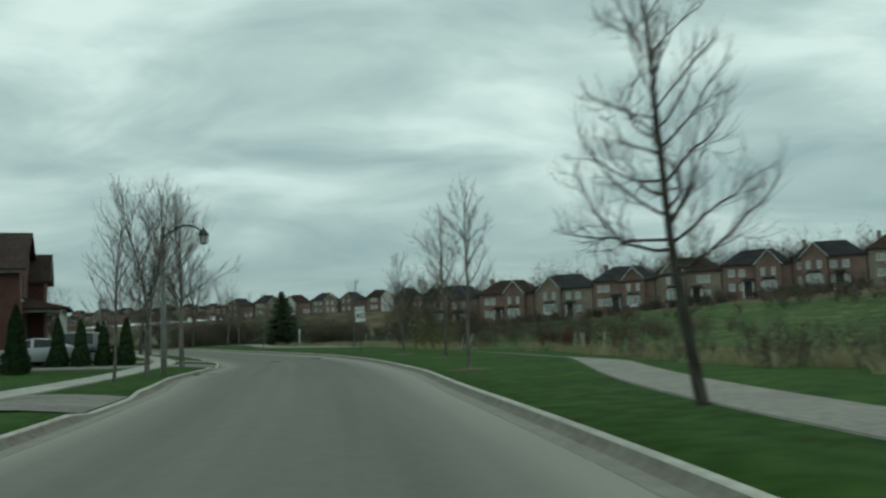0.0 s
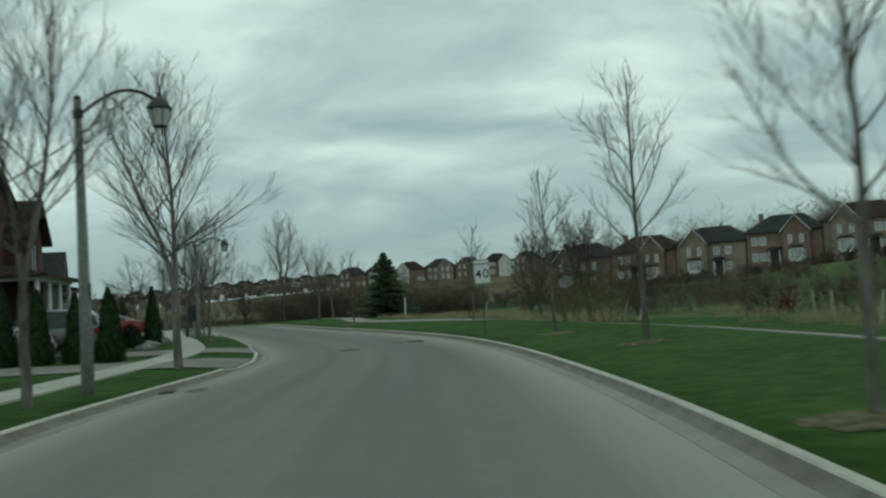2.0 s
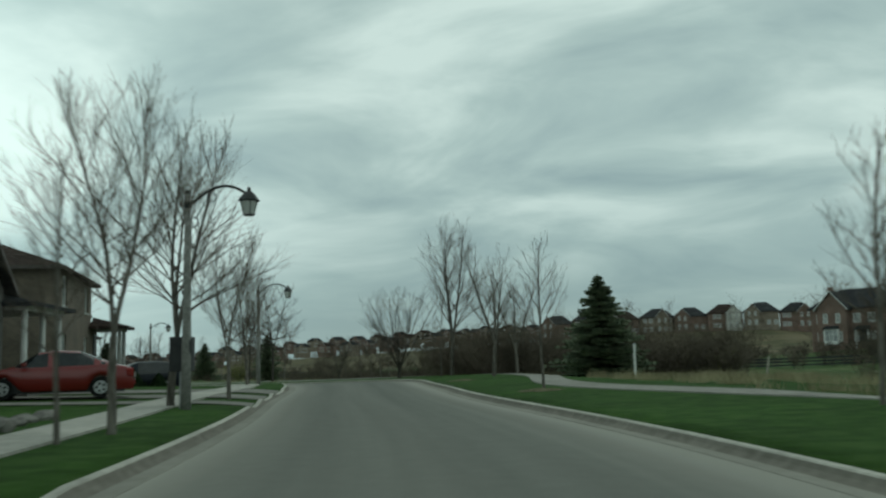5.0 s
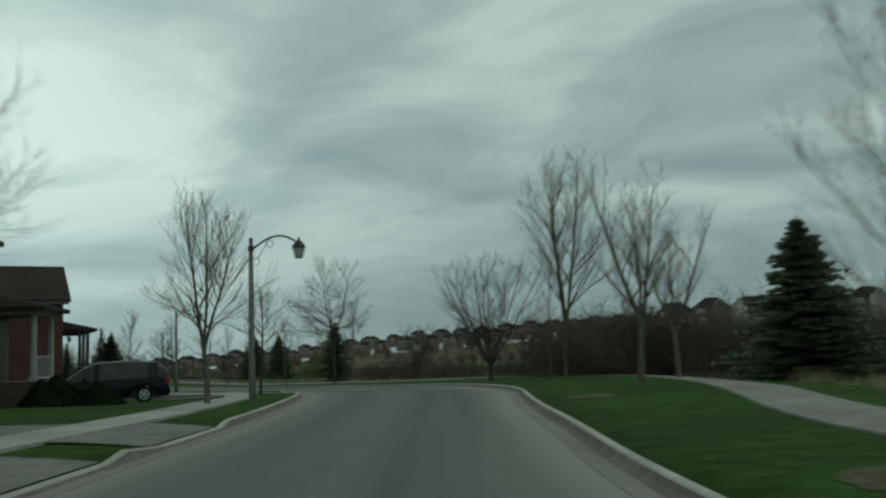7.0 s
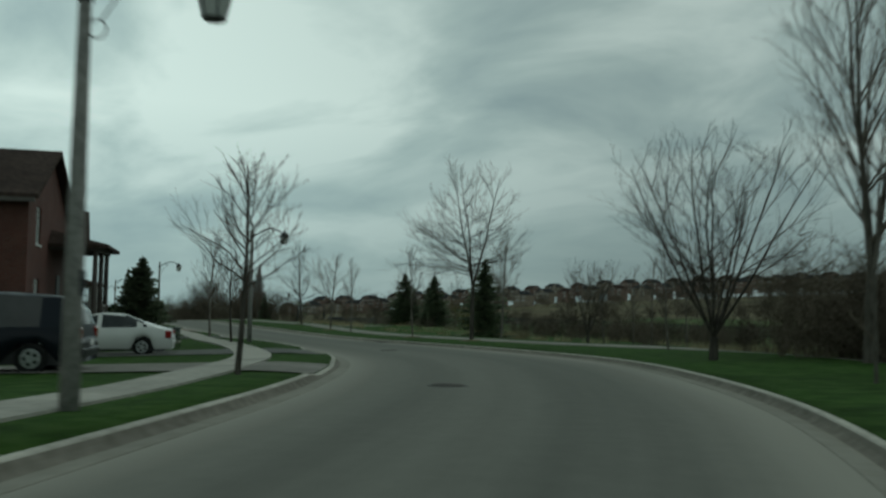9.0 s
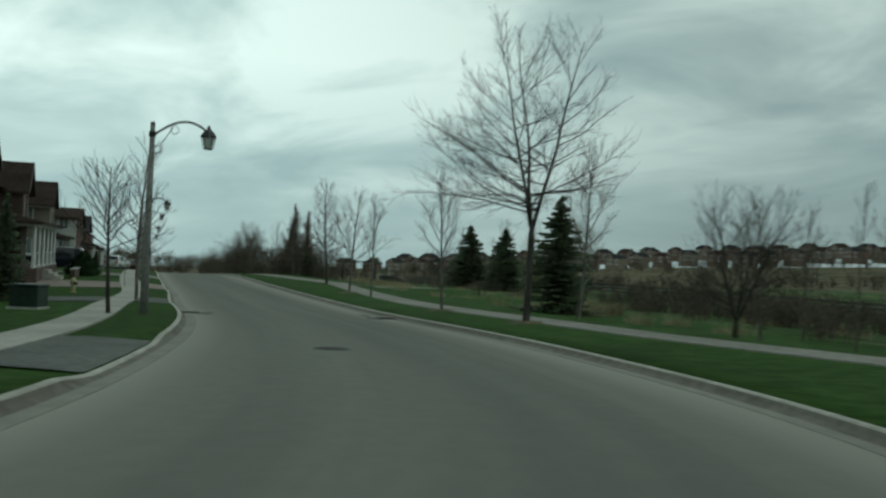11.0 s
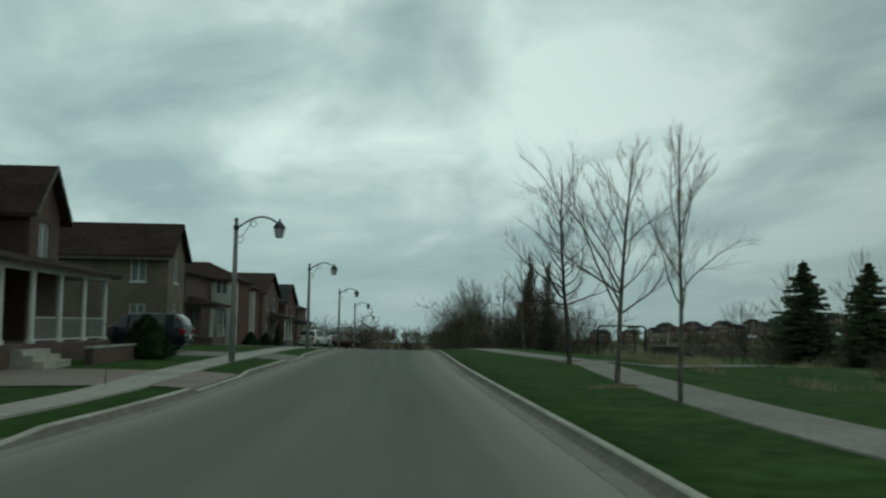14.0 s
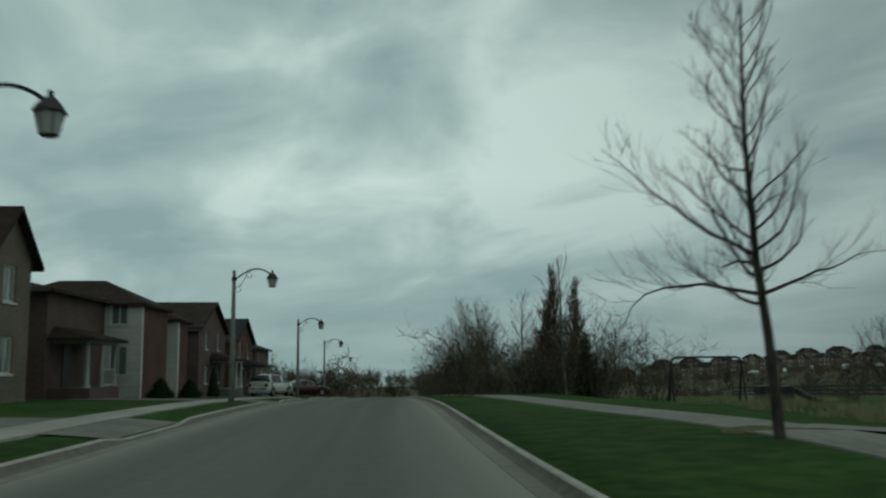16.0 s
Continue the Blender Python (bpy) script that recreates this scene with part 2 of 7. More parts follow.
M_BARK_DARK = material("dark_bark", [(0.048, 0.042, 0.036), (0.11, 0.097, 0.083)], scale=9, rough=0.95, bump=0.6, bump_scale=30, stretch=(1, 1, 0.25), vary=0.15)
M_TWIG = material("bare_twigs", [(0.11, 0.091, 0.074), (0.195, 0.165, 0.136)], scale=4, rough=0.95, vary=0.2)
M_TWIG_DARK = material("dark_bare_twigs", [(0.055, 0.046, 0.038), (0.11, 0.092, 0.075)], scale=4, rough=0.95, vary=0.15)
M_BRUSH = material("leafless_brush", [(0.08, 0.066, 0.05), (0.18, 0.148, 0.113)], scale=0.35, detail=4, rough=0.95)
M_POPLAR = material("reddish_poplar_twigs", [(0.10, 0.06, 0.046), (0.19, 0.118, 0.088)], scale=3, rough=0.95)
M_BUD = material("budding_twigs", [(0.085, 0.09, 0.03), (0.19, 0.19, 0.07)], scale=2, rough=0.9)
M_NEEDLE = material("spruce_needles", [(0.1, 0.135, 0.085), (0.22, 0.25, 0.16)], scale=3, rough=0.9, vary=0.2)
M_CEDAR = material("cedar_foliage", [(0.015, 0.030, 0.013), (0.045, 0.075, 0.030)], scale=6, rough=0.92, vary=0.2)
M_DRYGRASS = material("dry_grass", [(0.27, 0.235, 0.135), (0.46, 0.40, 0.25)], scale=0.6, rough=0.95)
M_POLE = material("weathered_concrete_pole", [(0.20, 0.195, 0.18), (0.30, 0.292, 0.27)], scale=10, rough=0.9, bump=0.3, bump_scale=70, stain=0.12)
M_IRON = material("black_painted_iron", [(0.006, 0.008, 0.008), (0.016, 0.018, 0.018)], scale=20, rough=0.45, stain=0.1)
M_CASTIRON = material("rusted_cast_iron", [(0.05, 0.046, 0.041), (0.10, 0.09, 0.08)], scale=20, rough=0.8, bump=0.3)
M_LAMPGLASS = material("milky_lamp_glass", [(0.78, 0.80, 0.77), (0.88, 0.90, 0.87)], scale=3, rough=0.45, stain=0.05)
_nd, _ln = M_LAMPGLASS.node_tree.nodes, M_LAMPGLASS.node_tree.links
_tr, _mx = _nd.new("ShaderNodeBsdfTranslucent"), _nd.new("ShaderNodeMixShader")
_tr.inputs["Color"].default_value = (0.95, 0.95, 0.93, 1)
_mx.inputs[0].default_value = 0.55
_ln.new(_nd["Principled BSDF"].outputs[0], _mx.inputs[1])
_ln.new(_tr.outputs[0], _mx.inputs[2])
_ln.new(_mx.outputs[0], _nd["Material Output"].inputs["Surface"])
M_WHITE = material("white_painted_trim", [(0.66, 0.66, 0.63), (0.78, 0.78, 0.75)], scale=3, rough=0.6, stain=0.06)
M_SIGN = material("white_sign_sheet", [(0.72, 0.73, 0.71), (0.80, 0.81, 0.79)], scale=3, rough=0.45, stain=0.05)
M_BLACK = material("black_lettering", [(0.012, 0.012, 0.012), (0.02, 0.02, 0.02)], scale=10, rough=0.5)
M_GALV = material("galvanised_steel", [(0.32, 0.33, 0.33), (0.42, 0.43, 0.43)], scale=14, rough=0.45, metal=0.7, stain=0.12)
M_WOODPOST = material("weathered_pale_wood", [(0.33, 0.30, 0.25), (0.52, 0.48, 0.41)], scale=12, rough=0.9, stretch=(1, 1, 0.2), bump=0.3)
M_CREAM = material("cream_siding", [(0.62, 0.61, 0.56), (0.72, 0.71, 0.66)], scale=2, rough=0.7, stain=0.07, stretch=(0.4, 0.4, 3))
M_BRICK_RED = brick_material("red_brick", (0.098, 0.028, 0.021), (0.135, 0.042, 0.031), (0.12, 0.09, 0.075))
M_BRICK_BROWN = brick_material("brown_brick", (0.105, 0.06, 0.05), (0.15, 0.087, 0.07), (0.145, 0.118, 0.103))
M_BRICK_TAN = brick_material("tan_brick", (0.155, 0.12, 0.092), (0.21, 0.165, 0.126), (0.19, 0.165, 0.135))
M_BRICK_FAR = brick_material("rosy_brick", (0.20, 0.118, 0.092), (0.26, 0.158, 0.125), (0.25, 0.21, 0.18))
M_BRICK_PALE = brick_material("pale_tan_brick", (0.23, 0.18, 0.135), (0.30, 0.24, 0.185), (0.29, 0.255, 0.21))
M_FASCIA = material("brown_fascia", [(0.075, 0.062, 0.053), (0.12, 0.10, 0.088)], scale=3, rough=0.6, stain=0.1)
# White trim greyed down: its colour holds the shade under the porches.
M_TRIM_GREY = material("shade_grey_trim", [(0.34, 0.335, 0.315), (0.44, 0.435, 0.41)], scale=3, rough=0.7, stain=0.1)
M_STONE_GREY = brick_material("grey_stone", (0.12, 0.116, 0.11), (0.18, 0.172, 0.16), (0.19, 0.18, 0.165))
M_ROOF_BROWN = material("brown_shingles", [(0.036, 0.024, 0.02), (0.07, 0.048, 0.04)], scale=5, rough=0.92, bump=0.6, bump_scale=26, stretch=(1, 1, 3), vary=0.12)
M_ROOF_GREY = material("charcoal_shingles", [(0.026, 0.027, 0.029), (0.058, 0.058, 0.060)], scale=5, rough=0.92, bump=0.6, bump_scale=26, stretch=(1, 1, 3), vary=0.12)
M_DOOR = material("dark_painted_door", [(0.03, 0.028, 0.026), (0.05, 0.047, 0.043)], scale=3, rough=0.5)
M_BLIND = material("pale_window_blind", [(0.42, 0.42, 0.39), (0.56, 0.56, 0.52)], scale=2, rough=0.8, stretch=(1, 1, 8))
M_TYRE = material("tyre_rubber", [(0.012, 0.012, 0.012), (0.026, 0.026, 0.025)], scale=20, rough=0.85)
M_RIM = material("alloy_rim", [(0.45, 0.46, 0.47), (0.6, 0.61, 0.62)], scale=12, rough=0.3, metal=0.85, stain=0.1)
M_TAIL = material("red_tail_lamp", [(0.22, 0.008, 0.008), (0.32, 0.014, 0.012)], scale=12, rough=0.15, coat=0.6)
M_CLEAR = material("clear_lamp_lens", [(0.5, 0.52, 0.54), (0.66, 0.68, 0.7)], scale=14, rough=0.12, coat=0.6)
M_YELLOW = material("faded_yellow_paint", [(0.40, 0.33, 0.17), (0.52, 0.44, 0.25)], scale=12, rough=0.6)
M_ROCK = material("grey_boulder", [(0.16, 0.15, 0.135), (0.33, 0.31, 0.28)], scale=4, rough=0.9, bump=0.6, bump_scale=14)
M_PLASTIC = material("dark_plastic", [(0.02, 0.02, 0.022), (0.035, 0.035, 0.037)], scale=8, rough=0.55)


def glass_material(name, tint, rough=0.03):
    m = bpy.data.materials.new(name)
    m.use_nodes = True
    b = m.node_tree.nodes["Principled BSDF"]
    b.inputs["Base Color"].default_value = (*tint, 1)
    b.inputs["Roughness"].default_value = rough
    b.inputs["Transmission Weight"].default_value = 0.75
    b.inputs["IOR"].default_value = 1.45
    return m


M_GLASS = glass_material("window_glass", (0.55, 0.62, 0.62))
M_CARGLASS = material("tinted_car_glass", [(0.012, 0.014, 0.015), (0.03, 0.034, 0.035)], scale=2, rough=0.06, stain=0.1)


def paint(name, c, coat=0.35, shine=0.5):
    return material(name, [tuple(v * 0.9 for v in c), c], scale=1.5, rough=0.3, stain=0.06, coat=coat, spots=(0.3, 0.8), shine=shine)


# ---- mesh helpers ----
def link(name, verts, faces, mats, parent=None, label="", idx=None, smooth=False):
    me = bpy.data.meshes.new(name)
    me.from_pydata([tuple(v) for v in verts], [], [tuple(f) for f in faces])
    for m in (mats if isinstance(mats, (list, tuple)) else [mats]):
        me.materials.append(m)
    if idx is not None:
        me.polygons.foreach_set("material_index", list(idx))
    if smooth:
        me.polygons.foreach_set("use_smooth", [True] * len(me.polygons))
    me.update()
    ob = new(name, me)
    if parent is not None:
        ob.parent = parent
    if label:
        ob["label"] = label
    return ob


def part(name, bm, mat, parent, label="", bevel=0.0, smooth=False):
    """Links a bmesh as one mesh object under a thing or a part."""
    if bevel:
        bmesh.ops.bevel(bm, geom=bm.edges[:], offset=bevel, segments=1, affect="EDGES")
    me = bpy.data.meshes.new(name)
    bm.to_mesh(me)
    bm.free()
    me.materials.append(mat)
    if smooth:
        me.polygons.foreach_set("use_smooth", [True] * len(me.polygons))
    ob = new(name, me)
    if parent is not None:
        ob.parent = parent
    if label:
        ob["label"] = label
    return ob


def empty(name, m, label, category, group="", kind=""):
    ob = new(name)
    ob.matrix_world = m
    return tagged(ob, label, category, group, kind)


def add_box(bm, x0, x1, y0, y1, z0, z1):
    v = [bm.verts.new((x, y, z)) for z in (z0, z1) for x, y in ((x0, y0), (x1, y0), (x1, y1), (x0, y1))]
    for f in ((3, 2, 1, 0), (4, 5, 6, 7), (0, 1, 5, 4), (1, 2, 6, 5), (2, 3, 7, 6), (3, 0, 4, 7)):
        bm.faces.new([v[i] for i in f])
    return v


def box(*a):
    bm = bmesh.new()
    add_box(bm, *a)
    return bm


def add_tube(bm, pts, radii, sides=8, cap=True):
    rings = []
    for i, p in enumerate(pts):
        p = Vector(p)
        d = (Vector(pts[min(i + 1, len(pts) - 1)]) - Vector(pts[max(i - 1, 0)])).normalized()
        a = d.orthogonal().normalized() if abs(d.z) < 0.95 else d.cross(Vector((0, 1, 0))).normalized()
        b = d.cross(a)
        rings.append([bm.verts.new(p + radii[i] * (math.cos(2 * math.pi * k / sides) * a + math.sin(2 * math.pi * k / sides) * b)) for k in range(sides)])
    for r, q in zip(rings, rings[1:]):
        # Rings are matched by their nearest vertices, so that a bent tube does not twist.
        off = min(range(sides), key=lambda o: (q[o].co - r[0].co).length)
        for k in range(sides):
            bm.faces.new((r[k], r[(k + 1) % sides], q[(k + 1 + off) % sides], q[(k + off) % sides]))
    if cap:
        bm.faces.new(rings[0][::-1])
        bm.faces.new(rings[-1])


def tube(pts, radii, sides=8):
    bm = bmesh.new()
    add_tube(bm, pts, radii if isinstance(radii, (list, tuple)) else [radii] * len(pts), sides)
    return bm


# ---- the road's line: places along the street by metres run (s) and metres to its right ----
ALIGN = [(0, -60, 0), (0, -30, 0), (0, 0, 0), (-0.1, 10, -0.03), (-0.5, 20, -0.08), (-1.2, 30, -0.2), (-2.5, 39.9, -0.34),
         (-4.5, 49.7, -0.36), (-6.8, 59.4, -0.32), (-9.6, 69, -0.27), (-13.1, 78.4, -0.22), (-16.9, 87.6, -0.2), (-21.4, 96.5, -0.25),
         (-26.4, 105.2, -0.38), (-32.1, 113.4, -0.6), (-39.1, 120.5, -0.84), (-46.7, 127, -1.03), (-54.8, 132.9, -1.2), (-63.1, 138.5, -1.3),
         (-75.7, 146.7, -1.33), (-97.2, 160.9, -1.42), (-121.2, 176.9, -2.1), (-141.7, 190.6, -2.8), (-172, 210, -4.0), (-230, 248, -7.0)]


def catmull(pts, n=24):
    p = [np.array(a, float) for a in pts]
    p = [2 * p[0] - p[1]] + p + [2 * p[-1] - p[-2]]
    out = []
    for i in range(1, len(p) - 2):
        for k in range(n):
            u = k / n
            out.append(0.5 * (2 * p[i] + (p[i + 1] - p[i - 1]) * u + (2 * p[i - 1] - 5 * p[i] + 4 * p[i + 1] - p[i + 2]) * u * u
                              + (3 * p[i] - p[i - 1] - 3 * p[i + 1] + p[i + 2]) * u ** 3))
    return np.array(out + [p[-2]])


LINE = catmull(ALIGN)
LINE_S = np.r_[0, np.cumsum(np.hypot(*np.diff(LINE[:, :2], axis=0).T))] - 60.0
_tan = np.gradient(LINE[:, :2], axis=0)
_tan = np.stack([np.convolve(np.pad(_tan[:, k], 30, mode="edge"), np.ones(61) / 61, "valid") for k in (0, 1)], 1)
LINE_T = _tan / np.linalg.norm(_tan, axis=1)[:, None]


def road_z(s):
    return float(np.interp(s, LINE_S, LINE[:, 2]))


def heading(s):
    t = (np.interp(s, LINE_S, LINE_T[:, 0]), np.interp(s, LINE_S, LINE_T[:, 1]))
    n = math.hypot(*t)
    return t[0] / n, t[1] / n


def spot(s, lat):
    hx, hy = heading(s)
    return float(np.interp(s, LINE_S, LINE[:, 0]) + hy * lat), float(np.interp(s, LINE_S, LINE[:, 1]) - hx * lat)


def station(x, y):
    k = int(((LINE[:, 0] - x) ** 2 + (LINE[:, 1] - y) ** 2).argmin())
    hx, hy = LINE_T[k]
    return float(LINE_S[k]), float((x - LINE[k, 0]) * hy - (y - LINE[k, 1]) * hx)


def smooth_table(ss, vv):
    grid = np.arange(-60, 345, 0.5)
    y = np.interp(grid, ss, vv)
    y = np.convolve(np.pad(y, 10, mode="edge"), np.ones(21) / 21, "valid")
    return lambda s: float(np.interp(s, grid, y))


KERB_R = smooth_table([-60, 8, 16, 23, 29, 35, 42, 48, 53, 60, 70, 78, 87, 94, 102, 107, 112, 121, 129, 136, 140, 145, 155, 180, 340],
                      [2.7, 2.7, 2.5, 2.5, 2.9, 3.3, 3.8, 4.3, 4.4, 4.0, 2.7, 1.8, 1.9, 2.2, 3.7, 4.2, 4.3, 4.7, 4.3, 3.5, 2.9, 2.3, 2.2, 2.0, 1.9])
KERB_L = smooth_table([-60, 13, 24, 33, 38, 44, 48, 52, 61, 70, 81, 89, 101, 110, 118, 128, 136, 143, 152, 160, 180, 340],
                      [-4.7, -4.7, -5.0, -5.6, -5.5, -4.6, -3.5, -3.3, -3.9, -4.4, -4.7, -4.5, -4.0, -3.8, -4.2, -4.4, -4.6, -4.9, -5.3, -5.1, -5.1, -5.2])
WALK_L = smooth_table([-60, 20, 36, 44, 51, 58, 63, 73, 84, 91, 97, 102, 106, 112, 118, 137, 145, 151, 157, 161, 167, 180, 340],
                      [-7.2, -7.3, -7.4, -7.0, -5.7, -5.3, -5.8, -6.4, -6.4, -5.7, -5.35, -5.25, -5.4, -5.6, -6.0, -6.4, -6.75, -6.6, -6.1, -6.1, -6.3, -6.6, -6.8])
PATH_R = smooth_table([-60, 8, 15, 20, 27, 34, 42, 51, 60, 70, 75, 79, 82, 84, 88, 93, 98, 108, 117, 124, 132, 137, 141, 147, 151, 156, 160, 165, 170, 176, 180, 184, 190, 200, 220, 340],
                      [4.7, 4.7, 4.8, 5.5, 7.1, 8.9, 10.6, 11.8, 11.0, 7.4, 5.8, 4.75, 4.4, 4.5, 5.4, 6.7, 7.9, 9.6, 10.6, 10.0, 7.2, 6.1, 5.7, 4.95, 4.65, 4.65, 4.9, 5.2, 5.4, 6.1, 6.4, 5.6, 4.9, 4.4, 4.2, 4.2])
# Driveways along the left kerb.
DRIVES = [(-4, 2), (17.5, 23.0), (46.9, 51.4), (54.8, 59.0), (76.3, 78.4), (80.2, 83.4), (85.0, 89.3), (111.4, 116.6), (124.3, 131.0), (149.5, 154.5), (164.2, 170.8),
          (181.5, 187.5), (203.5, 208.0), (219.0, 224.0), (240.0, 245.0)]


def in_drive(s, pad=0.0):
    return any(a - pad < s < b + pad for a, b in DRIVES)


def far_z(x):
    return float(np.interp(x, [-400, -260, -183, -130, -78, -15, 39, 60, 120, 300], [-9, -8.4, -7.6, -4.4, -0.8, 0.0, 2.4, 4.2, 7.5, 12]))


def hill_z(x, y):
    """The height of the long rise on which the farthest houses stand, by its bearing from the middle of the bend."""
    az = math.degrees(math.atan2(-(x + 17), y - 90))
    return float(np.interp(az, [-60, 5, 17, 26, 33, 38, 45, 52, 60, 75, 100], [12.9, 12.9, 10.9, 7.0, 0.6, -3.2, -5.0, -10.5, -16.0, -17.0, -12.0]))


def garden_fall(s):
    """How much the gardens on the left fall away from the street, 0 to 1."""
    return float(np.interp(s, [98, 106, 162, 174], [0, 1, 1, 0]))


def ground_z(s, lat, x=None):
    """The height of the land beside the street."""
    z = road_z(s)
    r, l = KERB_R(s), KERB_L(s)
    if lat >= r:
        d = lat - r
        z += 0.13 + 0.035 * min(d, 5.5) - 0.095 * max(0, min(d - 5.5, 3)) - 0.02 * max(0, min(d - 9, 14))
        if lat > 30:
            if x is None:
                x = spot(s, lat)[0]
            u = min(1, (lat - 30) / 75)
            z = z * (1 - u * u * (3 - 2 * u)) + far_z(x) * u * u * (3 - 2 * u)
            if lat > 90:
                x, y = spot(s, lat)
                u = max(0.0, min(1, (math.hypot(x + 17, y - 90) - 210) / 290))
                z += (hill_z(x, y) - z) * u * u * (3 - 2 * u)
                # A knoll carries the small houses that show over the middle of the meadow.
                z += 6.7 * math.exp(-((y - 352) / 48) ** 2) * float(np.interp(x, [-75, -45, 18, 48], [0, 1, 1, 0]))
        return z
    if lat <= l:
        d = l - lat
        low = 0.04 + 0.09 * min(1, d / 1.4) if in_drive(s, 0.9) else 0.13
        return z + low + (0.014 - 0.045 * garden_fall(s)) * min(d, 12)
    return z


def at(s, lat, dz=0.0):
    x, y = spot(s, lat)
    return x, y, ground_z(s, lat, x) + dz


def place(x, y, dz=0.0):
    s, lat = station(x, y)
    return x, y, ground_z(s, lat, x) + dz


def street_pose(s, lat, turn=0.0, dz=0.0):
    """A pose on the land whose y axis points to the street's right and whose x axis points back along it."""
    hx, hy = heading(s)
    x, y, z = at(s, lat, dz)
    return Matrix.Translation((x, y, z)) @ Matrix.Rotation(math.atan2(-hy, -hx) + radians(turn), 4, "Z")


# ---- ground, one sheet to the horizon ----
S_ROWS = np.r_[np.arange(-60, 225, 1.5), np.arange(225, 341, 5.0)]


def build_ground():
    left = [-75, -60, -45, -34, -26, -20, -16, -13, -10.5, -8.5]
    right = [1.0, 2.5, 4, 5.5, 7.5, 9.5, 11.5, 14, 17, 20, 24, 28, 33, 39, 46, 54, 63, 73, 85, 100, 118, 140, 165, 195, 230, 270, 320, 370, 420, 470, 520, 580, 650, 760]
    rnd = random.Random(5)
    verts, cols = [], None
    for s in S_ROWS:
        kl, kr = KERB_L(s), KERB_R(s)
        lats = [l for l in left] + [kl - 2.2, kl - 1.0, kl - 0.055]
        low = [kl - 0.05, kr + 0.05]
        lats2 = [kr + 0.055] + [kr + d for d in right]
        row = []
        for l in lats:
            x, y = spot(s, l)
            row.append((x, y, ground_z(s, l, x)))
        for l in low:
            x, y = spot(s, l)
            row.append((x, y, road_z(s) - 0.3))
        for l in lats2:
            x, y = spot(s, l)
            bumpy = 0.0 if l - kr < 9 else 0.12 * noise.noise((x * 0.12, y * 0.12, 0)) * min(1, (l - kr - 9) / 8) * 3
            row.append((x, y, ground_z(s, l, x) + bumpy))
        cols = len(row)
        verts += row
    faces, idx = [], []
    n = len(S_ROWS)
    nl = len(left) + 3
    for i in range(n - 1):
        for j in range(cols - 1):
            faces.append((i * cols + j, i * cols + j + 1, (i + 1) * cols + j + 1, (i + 1) * cols + j))
            rough = j - nl - 2 > 7 + rnd.choice((0, 0, 1))
            idx.append(2 if j - nl - 2 > 18 else 1 if rough else 0)
    # The skirt runs out to the horizon.
    edge = [j for j in range(cols)] + [i * cols + cols - 1 for i in range(1, n)] + [(n - 1) * cols + j for j in range(cols - 2, -1, -1)] + [i * cols for i in range(n - 2, 0, -1)]
    c = np.mean([verts[k] for k in edge], axis=0)
    base = len(verts)
    for k in edge:
        d = np.array(verts[k]) - c
        f = 2600 / math.hypot(d[0], d[1])
        # The land drops away to a wide valley beyond the end of the street.
        az = math.degrees(math.atan2(-d[0], d[1]))
        verts.append((c[0] + d[0] * f, c[1] + d[1] * f, verts[k][2] - 2.0 - float(np.interp(az, [30, 48, 80, 100], [0, 48, 48, 0]))))
    for a in range(len(edge)):
        b = (a + 1) % len(edge)
        faces.append((edge[a], base + a, base + b, edge[b]))
        idx.append(2)
    ob = link("ground", verts, faces, [M_LAWN, M_MEADOW, M_FIELD], idx=idx, smooth=True)
    return tagged(ob, "mown green lawn running into rough dry meadow", "ground", kind="structure")


def strip(name, offs, mats_idx, mats, s_rows=None, zfun=None):
    """A band along the street; offs(s) gives (lat, dz) pairs across it."""
    rows = S_ROWS if s_rows is None else s_rows
    verts, faces, idx = [], [], []
    for s in rows:
        o = offs(s)
        for l, z in o:
            x, y = spot(s, l)
            verts.append((x, y, z))
    k = len(o)
    for i in range(len(rows) - 1):
        for j in range(k - 1):
            faces.append((i * k + j, i * k + j + 1, (i + 1) * k + j + 1, (i + 1) * k + j))
            idx.append(mats_idx[j])
    return link(name, verts, faces, mats, idx=idx)


ground = build_ground()


def road_section(s):
    l, r, z = KERB_L(s), KERB_R(s), road_z(s)
    out = []
    for k in range(9):
        u = k / 8
        lat = l + 0.43 + u * (r - l - 0.86)
        out.append((lat, z + 0.05 * (1 - (2 * u - 1) ** 2)))
    return out


